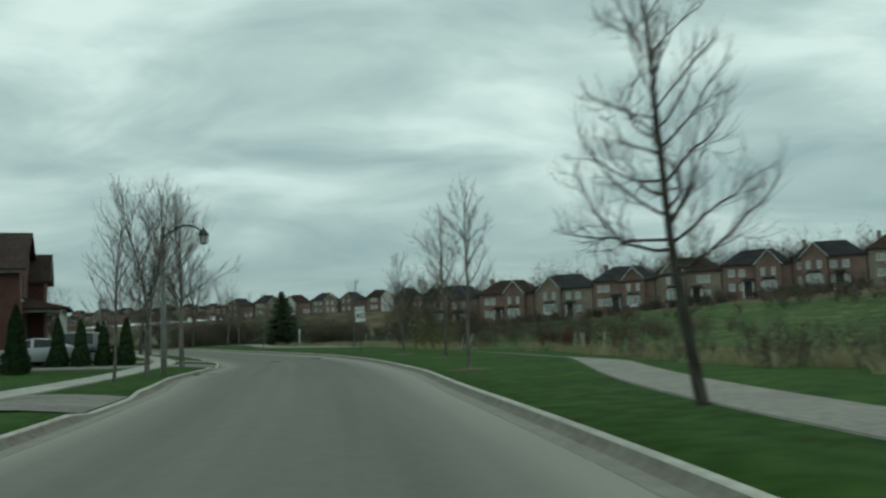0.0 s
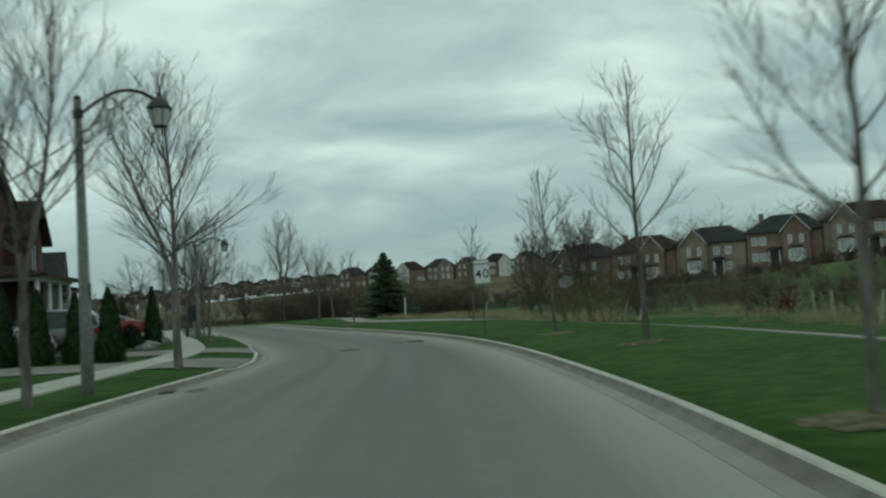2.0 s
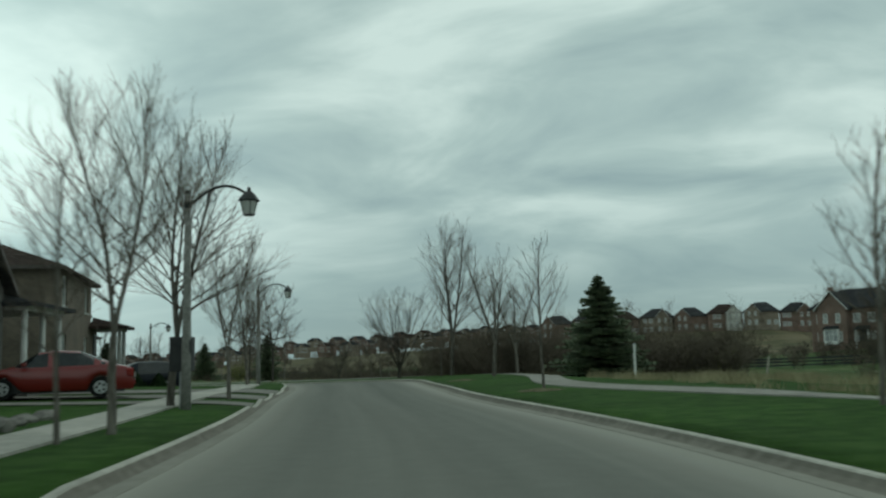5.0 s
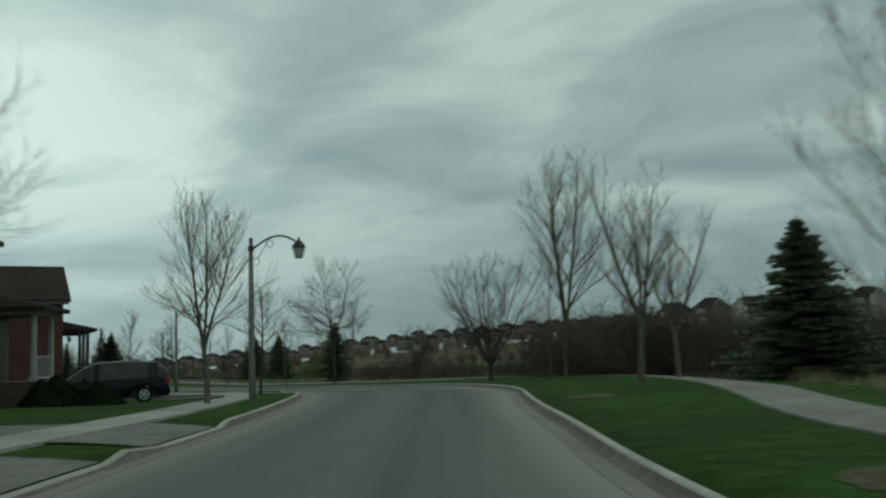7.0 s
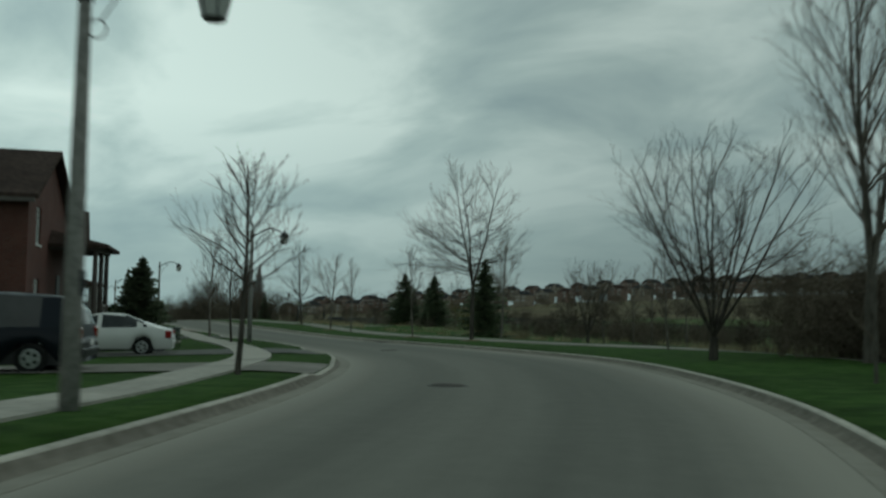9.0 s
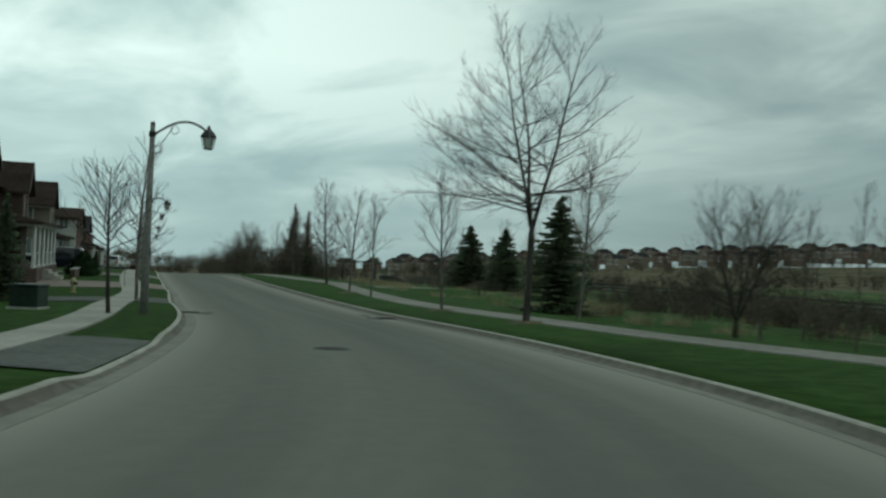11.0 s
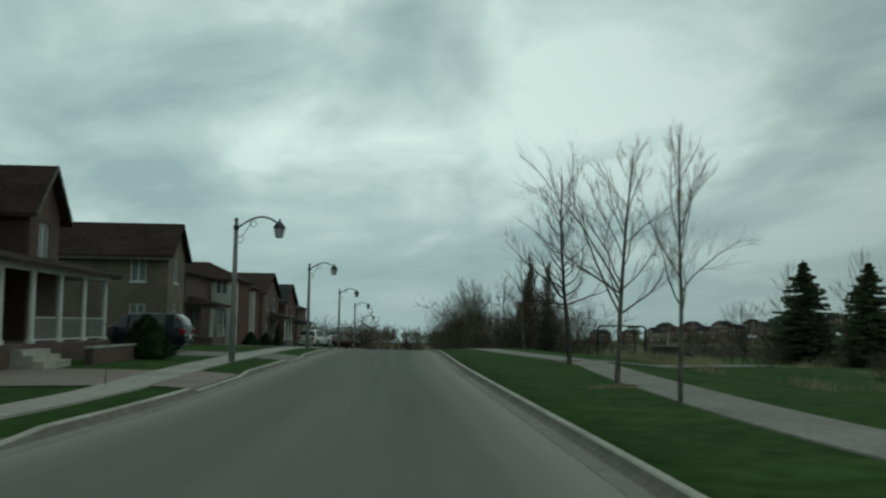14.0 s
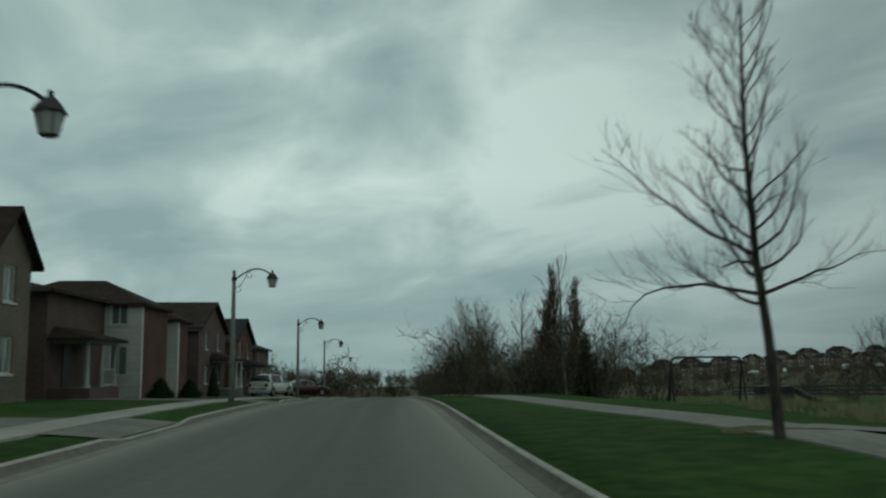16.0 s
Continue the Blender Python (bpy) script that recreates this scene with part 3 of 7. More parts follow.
road = strip("road", road_section, [0] * 8, [M_ASPHALT])
uv = road.data.uv_layers.new(name="street")
for poly in road.data.polygons:
    i, j = divmod(poly.index, 8)
    for li, (di, dj) in zip(poly.loop_indices, ((0, 0), (0, 1), (1, 1), (1, 0))):
        uv.data[li].uv = ((j + dj) / 8, float(S_ROWS[i + di]))
tagged(road, "pale worn grey asphalt street bending between kerbs", "road", kind="structure")
for side, f, sg in (("left", KERB_L, -1), ("right", KERB_R, 1)):
    def kerb_section(s):
        e, z = f(s), road_z(s)
        h = 0.13
        if sg < 0 and in_drive(s, 0.6):
            h = 0.035 if in_drive(s) else 0.08
        sec = [(e - sg * 0.46, z - 0.1), (e - sg * 0.455, z + 0.006), (e - sg * 0.442, z + 0.010), (e - sg * 0.19, z + 0.004), (e - sg * 0.15, z + 0.02), (e - sg * 0.10, z + 0.25 * h + 0.02), (e - sg * 0.055, z + h - 0.02), (e - sg * 0.035, z + h),
               (e + sg * 0.05, z + h + 0.006), (e + sg * 0.07, z + h - 0.01), (e + sg * 0.08, z - 0.2)]
        return sec if sg > 0 else sec[::-1]
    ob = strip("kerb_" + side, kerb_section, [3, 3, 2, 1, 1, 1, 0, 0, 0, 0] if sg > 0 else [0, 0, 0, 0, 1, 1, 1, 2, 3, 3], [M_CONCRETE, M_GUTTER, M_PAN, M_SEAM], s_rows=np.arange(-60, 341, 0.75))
    tagged(ob, "pale poured concrete kerb and gutter, dusty at its foot", "kerb", kind="structure")


def path_section(s):
    a = PATH_R(s)
    out = [(a - 0.03, ground_z(s, a) - 0.08)]
    for k in range(4):
        l = a + 1.35 * k / 3
        out.append((l, ground_z(s, l) + 0.03))
    return out + [(a + 1.38, ground_z(s, a + 1.35) - 0.08)]


ob = strip("footpath", path_section, [0] * 5, [M_PATH], s_rows=np.arange(-60, 260, 1.0))
tagged(ob, "meandering pale grey asphalt footpath through the grass", "footpath", kind="structure")


def spur_section(v):
    # A side path that leaves the footpath for the playground.
    x0, y0 = spot(178.5, 7.2)
    x1, y1 = spot(188, 18)
    u = v / 20
    d = Vector((x1 - x0, y1 - y0, 0)).normalized()
    p = Vector((x0, y0, 0)).lerp(Vector((x1, y1, 0)), u)
    n = Vector((d.y, -d.x, 0))
    return [place(*(p + n * w).xy, 0.045) for w in (-0.8, 0, 0.8)]


sv = [v for k in range(21) for v in spur_section(k)]
ob = link("footpath_branch", sv, [(3 * i + j, 3 * i + j + 1, 3 * i + j + 4, 3 * i + j + 3) for i in range(20) for j in range(2)], M_PATH)
tagged(ob, "side branch of the pale footpath towards the playground", "footpath", kind="structure")

for n, (a, b) in enumerate(DRIVES):
    ss = np.linspace(a + 0.2, b - 0.2, 8)
    end = -13.6
    vs, fs = [], []
    for s in ss:
        k0 = KERB_L(s) - 0.06
        for u in (0, 0.06, 0.13, 0.2, 0.3, 0.5, 0.75, 1):
            l = k0 + (end - k0) * u
            x, y = spot(s, l)
            vs.append((x, y, ground_z(s, l, x) + 0.03 - (0.012 if u == 0 else 0.0)))
    for i in range(7):
        for j in range(7):
            fs.append((i * 8 + j, (i + 1) * 8 + j, (i + 1) * 8 + j + 1, i * 8 + j + 1))
    dark = n in (8, 9)
    ob = link("driveway", vs, fs, M_DRIVE_DARK if dark else M_PAVER if n == 10 else M_DRIVE)
    tagged(ob, "grey asphalt driveway dipping to the kerb" if dark else "pinkish paved driveway dipping to the kerb" if n == 10 else "pale paved driveway dipping to the kerb", "driveway", "driveways", "structure")


# ---- street lamps ----
def build_lamp(m):
    lamp = empty("street_lamp", m, "concrete street lamp with a black scrolled arm and lantern", "street lamp", "street lamps along the kerb")
    part("pole", tube([(0, 0, -0.6), (0, 0, 1.6), (0, 0, 5.35)], [0.125, 0.11, 0.07], 10), M_POLE, lamp, smooth=True)
    part("pole_cap", tube([(0, 0, 5.34), (0, 0, 5.42)], [0.075, 0.06], 10), M_IRON, lamp)
    part("access_cover", box(-0.05, 0.05, 0.085, 0.118, 1.45, 1.75), M_IRON, lamp)
    arm = []
    for k in range(15):
        u = k / 14
        arm.append((0, 0.06 + 1.52 * u, 5.06 + 0.30 * u + 0.27 * math.sin(math.pi * min(1, u * 1.02)) - 0.14 * u ** 6))
    part("arm", tube(arm, [0.034] * 15, 7), M_IRON, lamp, smooth=True)
    part("arm_clamp", tube([(0, 0, 4.98), (0, 0, 5.14)], [0.1, 0.1], 10), M_IRON, lamp)
    # The scroll: a stay with a ring at each end.
    part("scroll_stay", tube([(0, 0.2, 4.72), (0, 0.42, 5.05), (0, 0.56, 5.30)], [0.013] * 3, 5), M_IRON, lamp)
    for y, z in ((0.16, 4.63), (0.62, 5.23)):
        ring = [(0, y + 0.115 * math.cos(2 * math.pi * k / 14), z + 0.115 * math.sin(2 * math.pi * k / 14)) for k in range(15)]
        part("scroll_ring", tube(ring, [0.012] * 15, 5), M_IRON, lamp)
    y, z = 1.58, 5.2
    head = part("lantern", tube([(0, y, z + 0.13), (0, y, z + 0.06), (0, y, z + 0.0), (0, y, z - 0.1), (0, y, z - 0.13)], [0.06, 0.14, 0.19, 0.26, 0.255], 6), M_IRON, lamp, "black lantern hood")
    part("finial", tube([(0, y, z + 0.12), (0, y, z + 0.2), (0, y, z + 0.23)], [0.04, 0.045, 0.015], 8), M_IRON, head)
    part("diffuser", tube([(0, y, z - 0.13), (0, y, z - 0.45)], [0.215, 0.135], 6), M_LAMPGLASS, head, "milky glass diffuser")
    for k in range(6):
        a = 2 * math.pi * (k + 0.0) / 6
        c, s = math.cos(a), math.sin(a)
        # The lantern's bars follow the corners of its glass.
        part("lantern_bar", tube([(-0.22 * s, y + 0.22 * c, z - 0.12), (-0.14 * s, y + 0.14 * c, z - 0.46)], [0.009, 0.009], 4), M_IRON, head)
    part("lantern_base", tube([(0, y, z - 0.45), (0, y, z - 0.48)], [0.15, 0.12], 6), M_IRON, head)
    return lamp


LAMPS = [(-8.3, 38.0, -4, 0.42), (-16.4, 70.6, -14, -0.1), (-27.3, 96.3, 0, -0.12), (-50.9, 122.9, 0, 0.15), (-80.9, 142.3, 4, -0.1), (-102.2, 156.5, 0, 0), (-124.6, 171.4, 0, 0), (-145.1, 185.1, 0, 0), (-175.5, 204.5, 0, 0)]
first_lamp = None
for x, y, turn, up in LAMPS:
    s, lat = station(x, y)
    hx, hy = heading(s)
    m = Matrix.Translation(place(x, y, up)) @ Matrix.Rotation(math.atan2(-hy, -hx) + radians(turn), 4, "Z")
    if first_lamp is None:
        first_lamp = build_lamp(m)
    else:
        copy_thing(first_lamp, m)


# ---- bare trees ----
class Twigs:
    """Gathers tapering tubes into one mesh."""

    def __init__(self):
        self.v, self.f, self.n = [], [], 0

    def add(self, pts, r0, r1, sides):
        pts = np.asarray(pts)
        n = len(pts)
        d = np.gradient(pts, axis=0)
        d /= np.linalg.norm(d, axis=1)[:, None] + 1e-9
        ref = np.array([0.31, 0.95, 0.05]) if abs(d[0, 2]) > 0.6 else np.array([0.02, 0.1, 0.99])
        a = np.cross(d, ref)
        a /= np.linalg.norm(a, axis=1)[:, None] + 1e-9
        b = np.cross(d, a)
        r = np.linspace(r0, r1, n)[:, None, None]
        t = 2 * np.pi * np.arange(sides) / sides
        ring = pts[:, None] + r * (np.cos(t)[None, :, None] * a[:, None] + np.sin(t)[None, :, None] * b[:, None])
        self.v.append(ring.reshape(-1, 3))
        o = self.n
        for i in range(n - 1):
            for k in range(sides):
                k2 = (k + 1) % sides
                self.f.append((o + i * sides + k, o + i * sides + k2, o + (i + 1) * sides + k2, o + (i + 1) * sides + k))
        self.n += n * sides

    def verts(self):
        return np.concatenate(self.v) if self.v else np.zeros((0, 3))


def grow(rng, p, d, length, n, wander, lift):
    """A wandering line from p along d that bends upwards by lift."""
    pts = [np.array(p, float)]
    d = np.array(d, float)
    d /= np.linalg.norm(d)
    for _ in range(n):
        d = d + rng.normal(0, wander, 3) + np.array([0, 0, lift / n])
        d /= np.linalg.norm(d)
        pts.append(pts[-1] + d * length / n)
    return np.array(pts)


def tree_data(seed, height, clear, spread, limbs, low=75, high=22, lift=0.5, kids=7, twigs=6, trunk_r=0.11, leader=1.0, wander=0.12, fork=0, thick=1.0, tilt=(0.16, 0.34), boughs=(), fine=1.2):
    """Trunk and crown of one bare tree. low, high: the limbs' angles off the upright at the crown's foot and top."""
    rng = np.random.default_rng(seed)
    trunk, crown = Twigs(), Twigs()
    stems = []
    if fork:
        base = grow(rng, (0, 0, -0.2), (0, 0, 1), clear + 0.2, 5, 0.03, 0)
        trunk.add(base, trunk_r * 1.1, trunk_r * 0.85, 9)
        for k in range(fork):
            a = 2 * np.pi * (k + rng.uniform(-0.2, 0.2)) / fork
            lean = rng.uniform(*tilt)
            st = grow(rng, base[-1], (np.cos(a) * lean, np.sin(a) * lean, 1), (height - clear) * rng.uniform(0.82, 1.0), 9, 0.05, 0.25)
            sr = trunk_r * 0.62 * min(1, (3.5 / fork) ** 0.6)
            trunk.add(st, sr, 0.01, 6)
            stems.append((st, sr, 0.1))
    else:
        st = grow(rng, (0, 0, -0.2), (0, 0, 1), height * leader + 0.2, 12, 0.028, 0)
        trunk.add(np.concatenate([[st[0] * [1, 1, 1]], st[1:]]), trunk_r * 1.15, 0.012, 9)
        stems.append((st, trunk_r, clear / (height * leader)))
    for n, (st, sr, start) in enumerate(stems):
        count = max(4, limbs // len(stems))
        great = boughs[n::len(stems)]
        for i in range(count + len(great)):
            u = start + (0.97 - start) * ((i + rng.uniform(0, 0.9)) / count) ** 1.05
            x = u * (len(st) - 1)
            k = min(int(x), len(st) - 2)
            p = st[k] + (st[k + 1] - st[k]) * (x - k)
            v = (u - start) / (1 - start)
            ang = np.radians(low + (high - low) * v + rng.uniform(-10, 10))
            az = 2.4 * i + rng.uniform(-0.5, 0.5) + seed
            d = np.array([np.cos(az) * np.sin(ang), np.sin(az) * np.sin(ang), np.cos(ang)])
            ln = spread * (1 - 0.72 * v) * rng.uniform(0.75, 1.15) / (0.35 + 0.65 * np.sin(max(ang, 0.5)))
            ln = min(ln, (height * 1.04 - p[2]) / max(0.35, np.cos(ang)) if ang < 1.0 else ln)
            r = max(0.009, sr * (1 - u) * 0.46 + 0.006) * thick
            rise = lift
            if i >= count:
                # One great bough of its own: height, bearing, angle off the upright, length and bend.
                z, az, ang, ln, rise = great[i - count]
                p, az, ang, r = st[int(np.argmin(np.abs(st[:, 2] - z)))], np.radians(az), np.radians(ang), sr * 0.42
                d = np.array([np.cos(az) * np.sin(ang), np.sin(az) * np.sin(ang), np.cos(ang)])
            limb = grow(rng, p, d, ln, 8, wander, rise)
            crown.add(limb, r, 0.006, 5)
            # Short limbs carry few branches, so that the crown thins towards its tips.
            size = min(1.1, ln / spread)
            for j in range(max(2, round(kids * size))):
                w = 0.18 + 0.8 * (j + rng.uniform(0, 1)) / max(2, round(kids * size))
                y = w * 8
                q = min(int(y), 7)
                bp = limb[q] + (limb[q + 1] - limb[q]) * (y - q)
                bd = limb[q + 1] - limb[q]
                bd /= np.linalg.norm(bd)
                side = np.cross(bd, rng.normal(0, 1, 3))
                side /= np.linalg.norm(side) + 1e-9
                kd = bd * 0.9 + side * rng.uniform(0.35, 0.75) + np.array([0, 0, 0.18])
                kl = ln * (1 - 0.55 * w) * rng.uniform(0.3, 0.6)
                kid = grow(rng, bp, kd, kl, 5, wander * 1.1, lift * 0.7)
                crown.add(kid, max(0.0042 * fine, r * (1 - w) * 0.42), 0.0026 * fine, 3)
                for _ in range(max(1, round(twigs * min(1.3, kl / (0.4 * spread))))):
                    z = rng.uniform(0.15, 0.95) * 5
                    q2 = min(int(z), 4)
                    tp = kid[q2] + (kid[q2 + 1] - kid[q2]) * (z - q2)
                    td = (kid[q2 + 1] - kid[q2]) / (np.linalg.norm(kid[q2 + 1] - kid[q2]) + 1e-9)
                    s2 = np.cross(td, rng.normal(0, 1, 3))
                    s2 /= np.linalg.norm(s2) + 1e-9
                    crown.add(grow(rng, tp, td + s2 * rng.uniform(0.3, 0.7) + np.array([0, 0, 0.12]), max(0.15, kl * rng.uniform(0.3, 0.7)), 2, wander * 0.6, lift * 0.5), 0.0028 * fine, 0.0016 * fine, 3)
    return trunk, crown


def mesh_of(name, tw, mat):
    me = bpy.data.meshes.new(name)
    me.from_pydata(tw.verts().tolist(), [], tw.f)
    me.materials.append(mat)
    me.polygons.foreach_set("use_smooth", [True] * len(me.polygons))
    me.update()
    return me


TREE_MESHES = {}


def tree_kind(key, bark, twig, **spec):
    trunk, crown = tree_data(**spec)
    TREE_MESHES[key] = (mesh_of("trunk", trunk, bark), mesh_of("crown", crown, twig))


# A street maple with upswept limbs, a young open tree, one with wide level limbs, a tall forked one, a thin sapling, a poplar, a broad many-stemmed one.
tree_kind("maple", M_BARK, M_TWIG, seed=3, height=7.9, clear=2.2, spread=2.7, limbs=46, low=54, high=12, lift=0.3, kids=11, twigs=7, trunk_r=0.1, thick=0.8, wander=0.07, fork=2, tilt=(0.1, 0.16))
tree_kind("linden", M_BARK, M_TWIG, seed=19, height=7.0, clear=2.0, spread=2.1, limbs=38, low=62, high=20, lift=0.35, kids=9, twigs=6, trunk_r=0.075, wander=0.08, thick=0.85)
tree_kind("maple_dense", M_BARK, M_TWIG, seed=17, height=7.8, clear=2.0, spread=2.7, limbs=56, low=58, high=12, lift=0.25, kids=11, twigs=7, trunk_r=0.11, fork=3, thick=0.75, wander=0.07, tilt=(0.1, 0.26))
tree_kind("young", M_BARK, M_TWIG, seed=8, height=6.0, clear=1.9, spread=2.0, limbs=20, low=50, high=16, lift=0.35, kids=8, twigs=5, trunk_r=0.06, wander=0.08)
tree_kind("young_open", M_BARK, M_TWIG, seed=21, height=6.4, clear=2.1, spread=2.0, limbs=18, low=52, high=14, lift=0.3, kids=11, twigs=7, trunk_r=0.065, wander=0.1, thick=0.9)
tree_kind("vee", M_BARK, M_TWIG, seed=25, height=6.6, clear=2.2, spread=2.1, limbs=14, low=42, high=12, lift=0.2, kids=9, twigs=6, trunk_r=0.06, wander=0.08, thick=1.0)
tree_kind("fan", M_BARK, M_TWIG, seed=23, height=6.5, clear=2.3, spread=2.0, limbs=17, low=46, high=14, lift=0.25, kids=10, twigs=7, trunk_r=0.075, wander=0.1, thick=0.9, boughs=[(2.3, 334, 36, 4.4, 0.2), (2.4, 350, 25, 4.4, 0.1), (2.5, 325, 60, 3.3, 0.2), (2.3, 150, 52, 2.4, 0.6)])
tree_kind("spreading", M_BARK_DARK, M_TWIG_DARK, seed=29, height=8.2, clear=2.6, spread=2.8, limbs=54, low=90, high=20, lift=0.1, kids=13, twigs=7, trunk_r=0.1, wander=0.075, fork=3, tilt=(0.14, 0.26), thick=0.8, boughs=[(3.1, 322, 76, 3.6, 0.1), (3.3, 345, 72, 3.7, 0.05), (3.5, 300, 66, 3.6, 0.1), (3.8, 330, 68, 3.6, -0.1), (4.2, 350, 64, 3.4, -0.1), (4.5, 310, 60, 3.4, -0.1)])
tree_kind("oak_narrow", M_BARK_DARK, M_TWIG_DARK, seed=47, height=6.2, clear=1.9, spread=2.0, limbs=40, low=80, high=30, lift=0.6, kids=12, twigs=8, trunk_r=0.085, wander=0.2, thick=0.95)
tree_kind("round_oak", M_BARK_DARK, M_TWIG_DARK, seed=44, height=4.2, clear=1.8, spread=1.9, limbs=28, low=66, high=34, lift=0.35, kids=9, twigs=6, trunk_r=0.06, wander=0.11)
tree_kind("pin_oak", M_BARK_DARK, M_TWIG_DARK, seed=41, height=7.6, clear=2.3, spread=2.2, limbs=36, low=78, high=18, lift=0.7, kids=10, twigs=6, trunk_r=0.09, wander=0.16, thick=1.05, boughs=[(2.3, 237, 58, 2.6, -1.1), (2.6, 50, 66, 2.3, 0.2), (3.0, 215, 62, 3.3, 0.5)])
tree_kind("tall_forked", M_BARK, M_TWIG, seed=33, height=10.5, clear=2.4, spread=3.0, limbs=44, low=44, high=12, lift=0.25, kids=10, twigs=7, trunk_r=0.15, fork=3, wander=0.08)
tree_kind("tall_narrow", M_BARK, M_TWIG, seed=37, height=10.0, clear=2.0, spread=3.0, limbs=51, low=46, high=14, lift=0.25, kids=10, twigs=7, trunk_r=0.13, fork=3, tilt=(0.06, 0.17), wander=0.07)
tree_kind("sapling", M_BARK, M_TWIG, seed=52, height=5.6, clear=2.0, spread=1.1, limbs=12, low=40, high=15, lift=0.3, kids=5, twigs=4, trunk_r=0.04)
tree_kind("poplar", M_BARK, M_POPLAR, seed=61, height=7.5, clear=0.5, spread=1.75, limbs=64, low=32, high=12, lift=0.4, kids=11, twigs=9, trunk_r=0.08, thick=1.4, fine=3.0, wander=0.07)
tree_kind("broad", M_BARK_DARK, M_TWIG_DARK, seed=71, height=6.6, clear=0.7, spread=3.2, limbs=72, low=70, high=16, lift=0.2, kids=10, twigs=7, trunk_r=0.14, fork=9, tilt=(0.15, 0.95), thick=0.85, wander=0.1)
tree_kind("wispy", M_BARK, M_BRUSH, seed=77, height=5.6, clear=0.3, spread=2.4, limbs=80, low=60, high=14, lift=0.3, kids=10, twigs=8, trunk_r=0.09, fork=8, tilt=(0.1, 0.5), thick=0.8, wander=0.1, fine=1.6)



def plant(key, m, scale, turn, label, group="", height_scale=None, lean=0.0):
    ob = new("tree")
    ob.matrix_world = Matrix.Translation(m) @ Matrix.Rotation(radians(lean), 4, "Y") @ Matrix.Rotation(radians(turn), 4, "Z") @ Matrix.Diagonal((scale, scale, height_scale or scale, 1))
    tagged(ob, label, "tree", group)
    for name, me in zip(("trunk", "crown"), TREE_MESHES[key]):
        c = new(name, me)
        c.parent = ob
    return ob


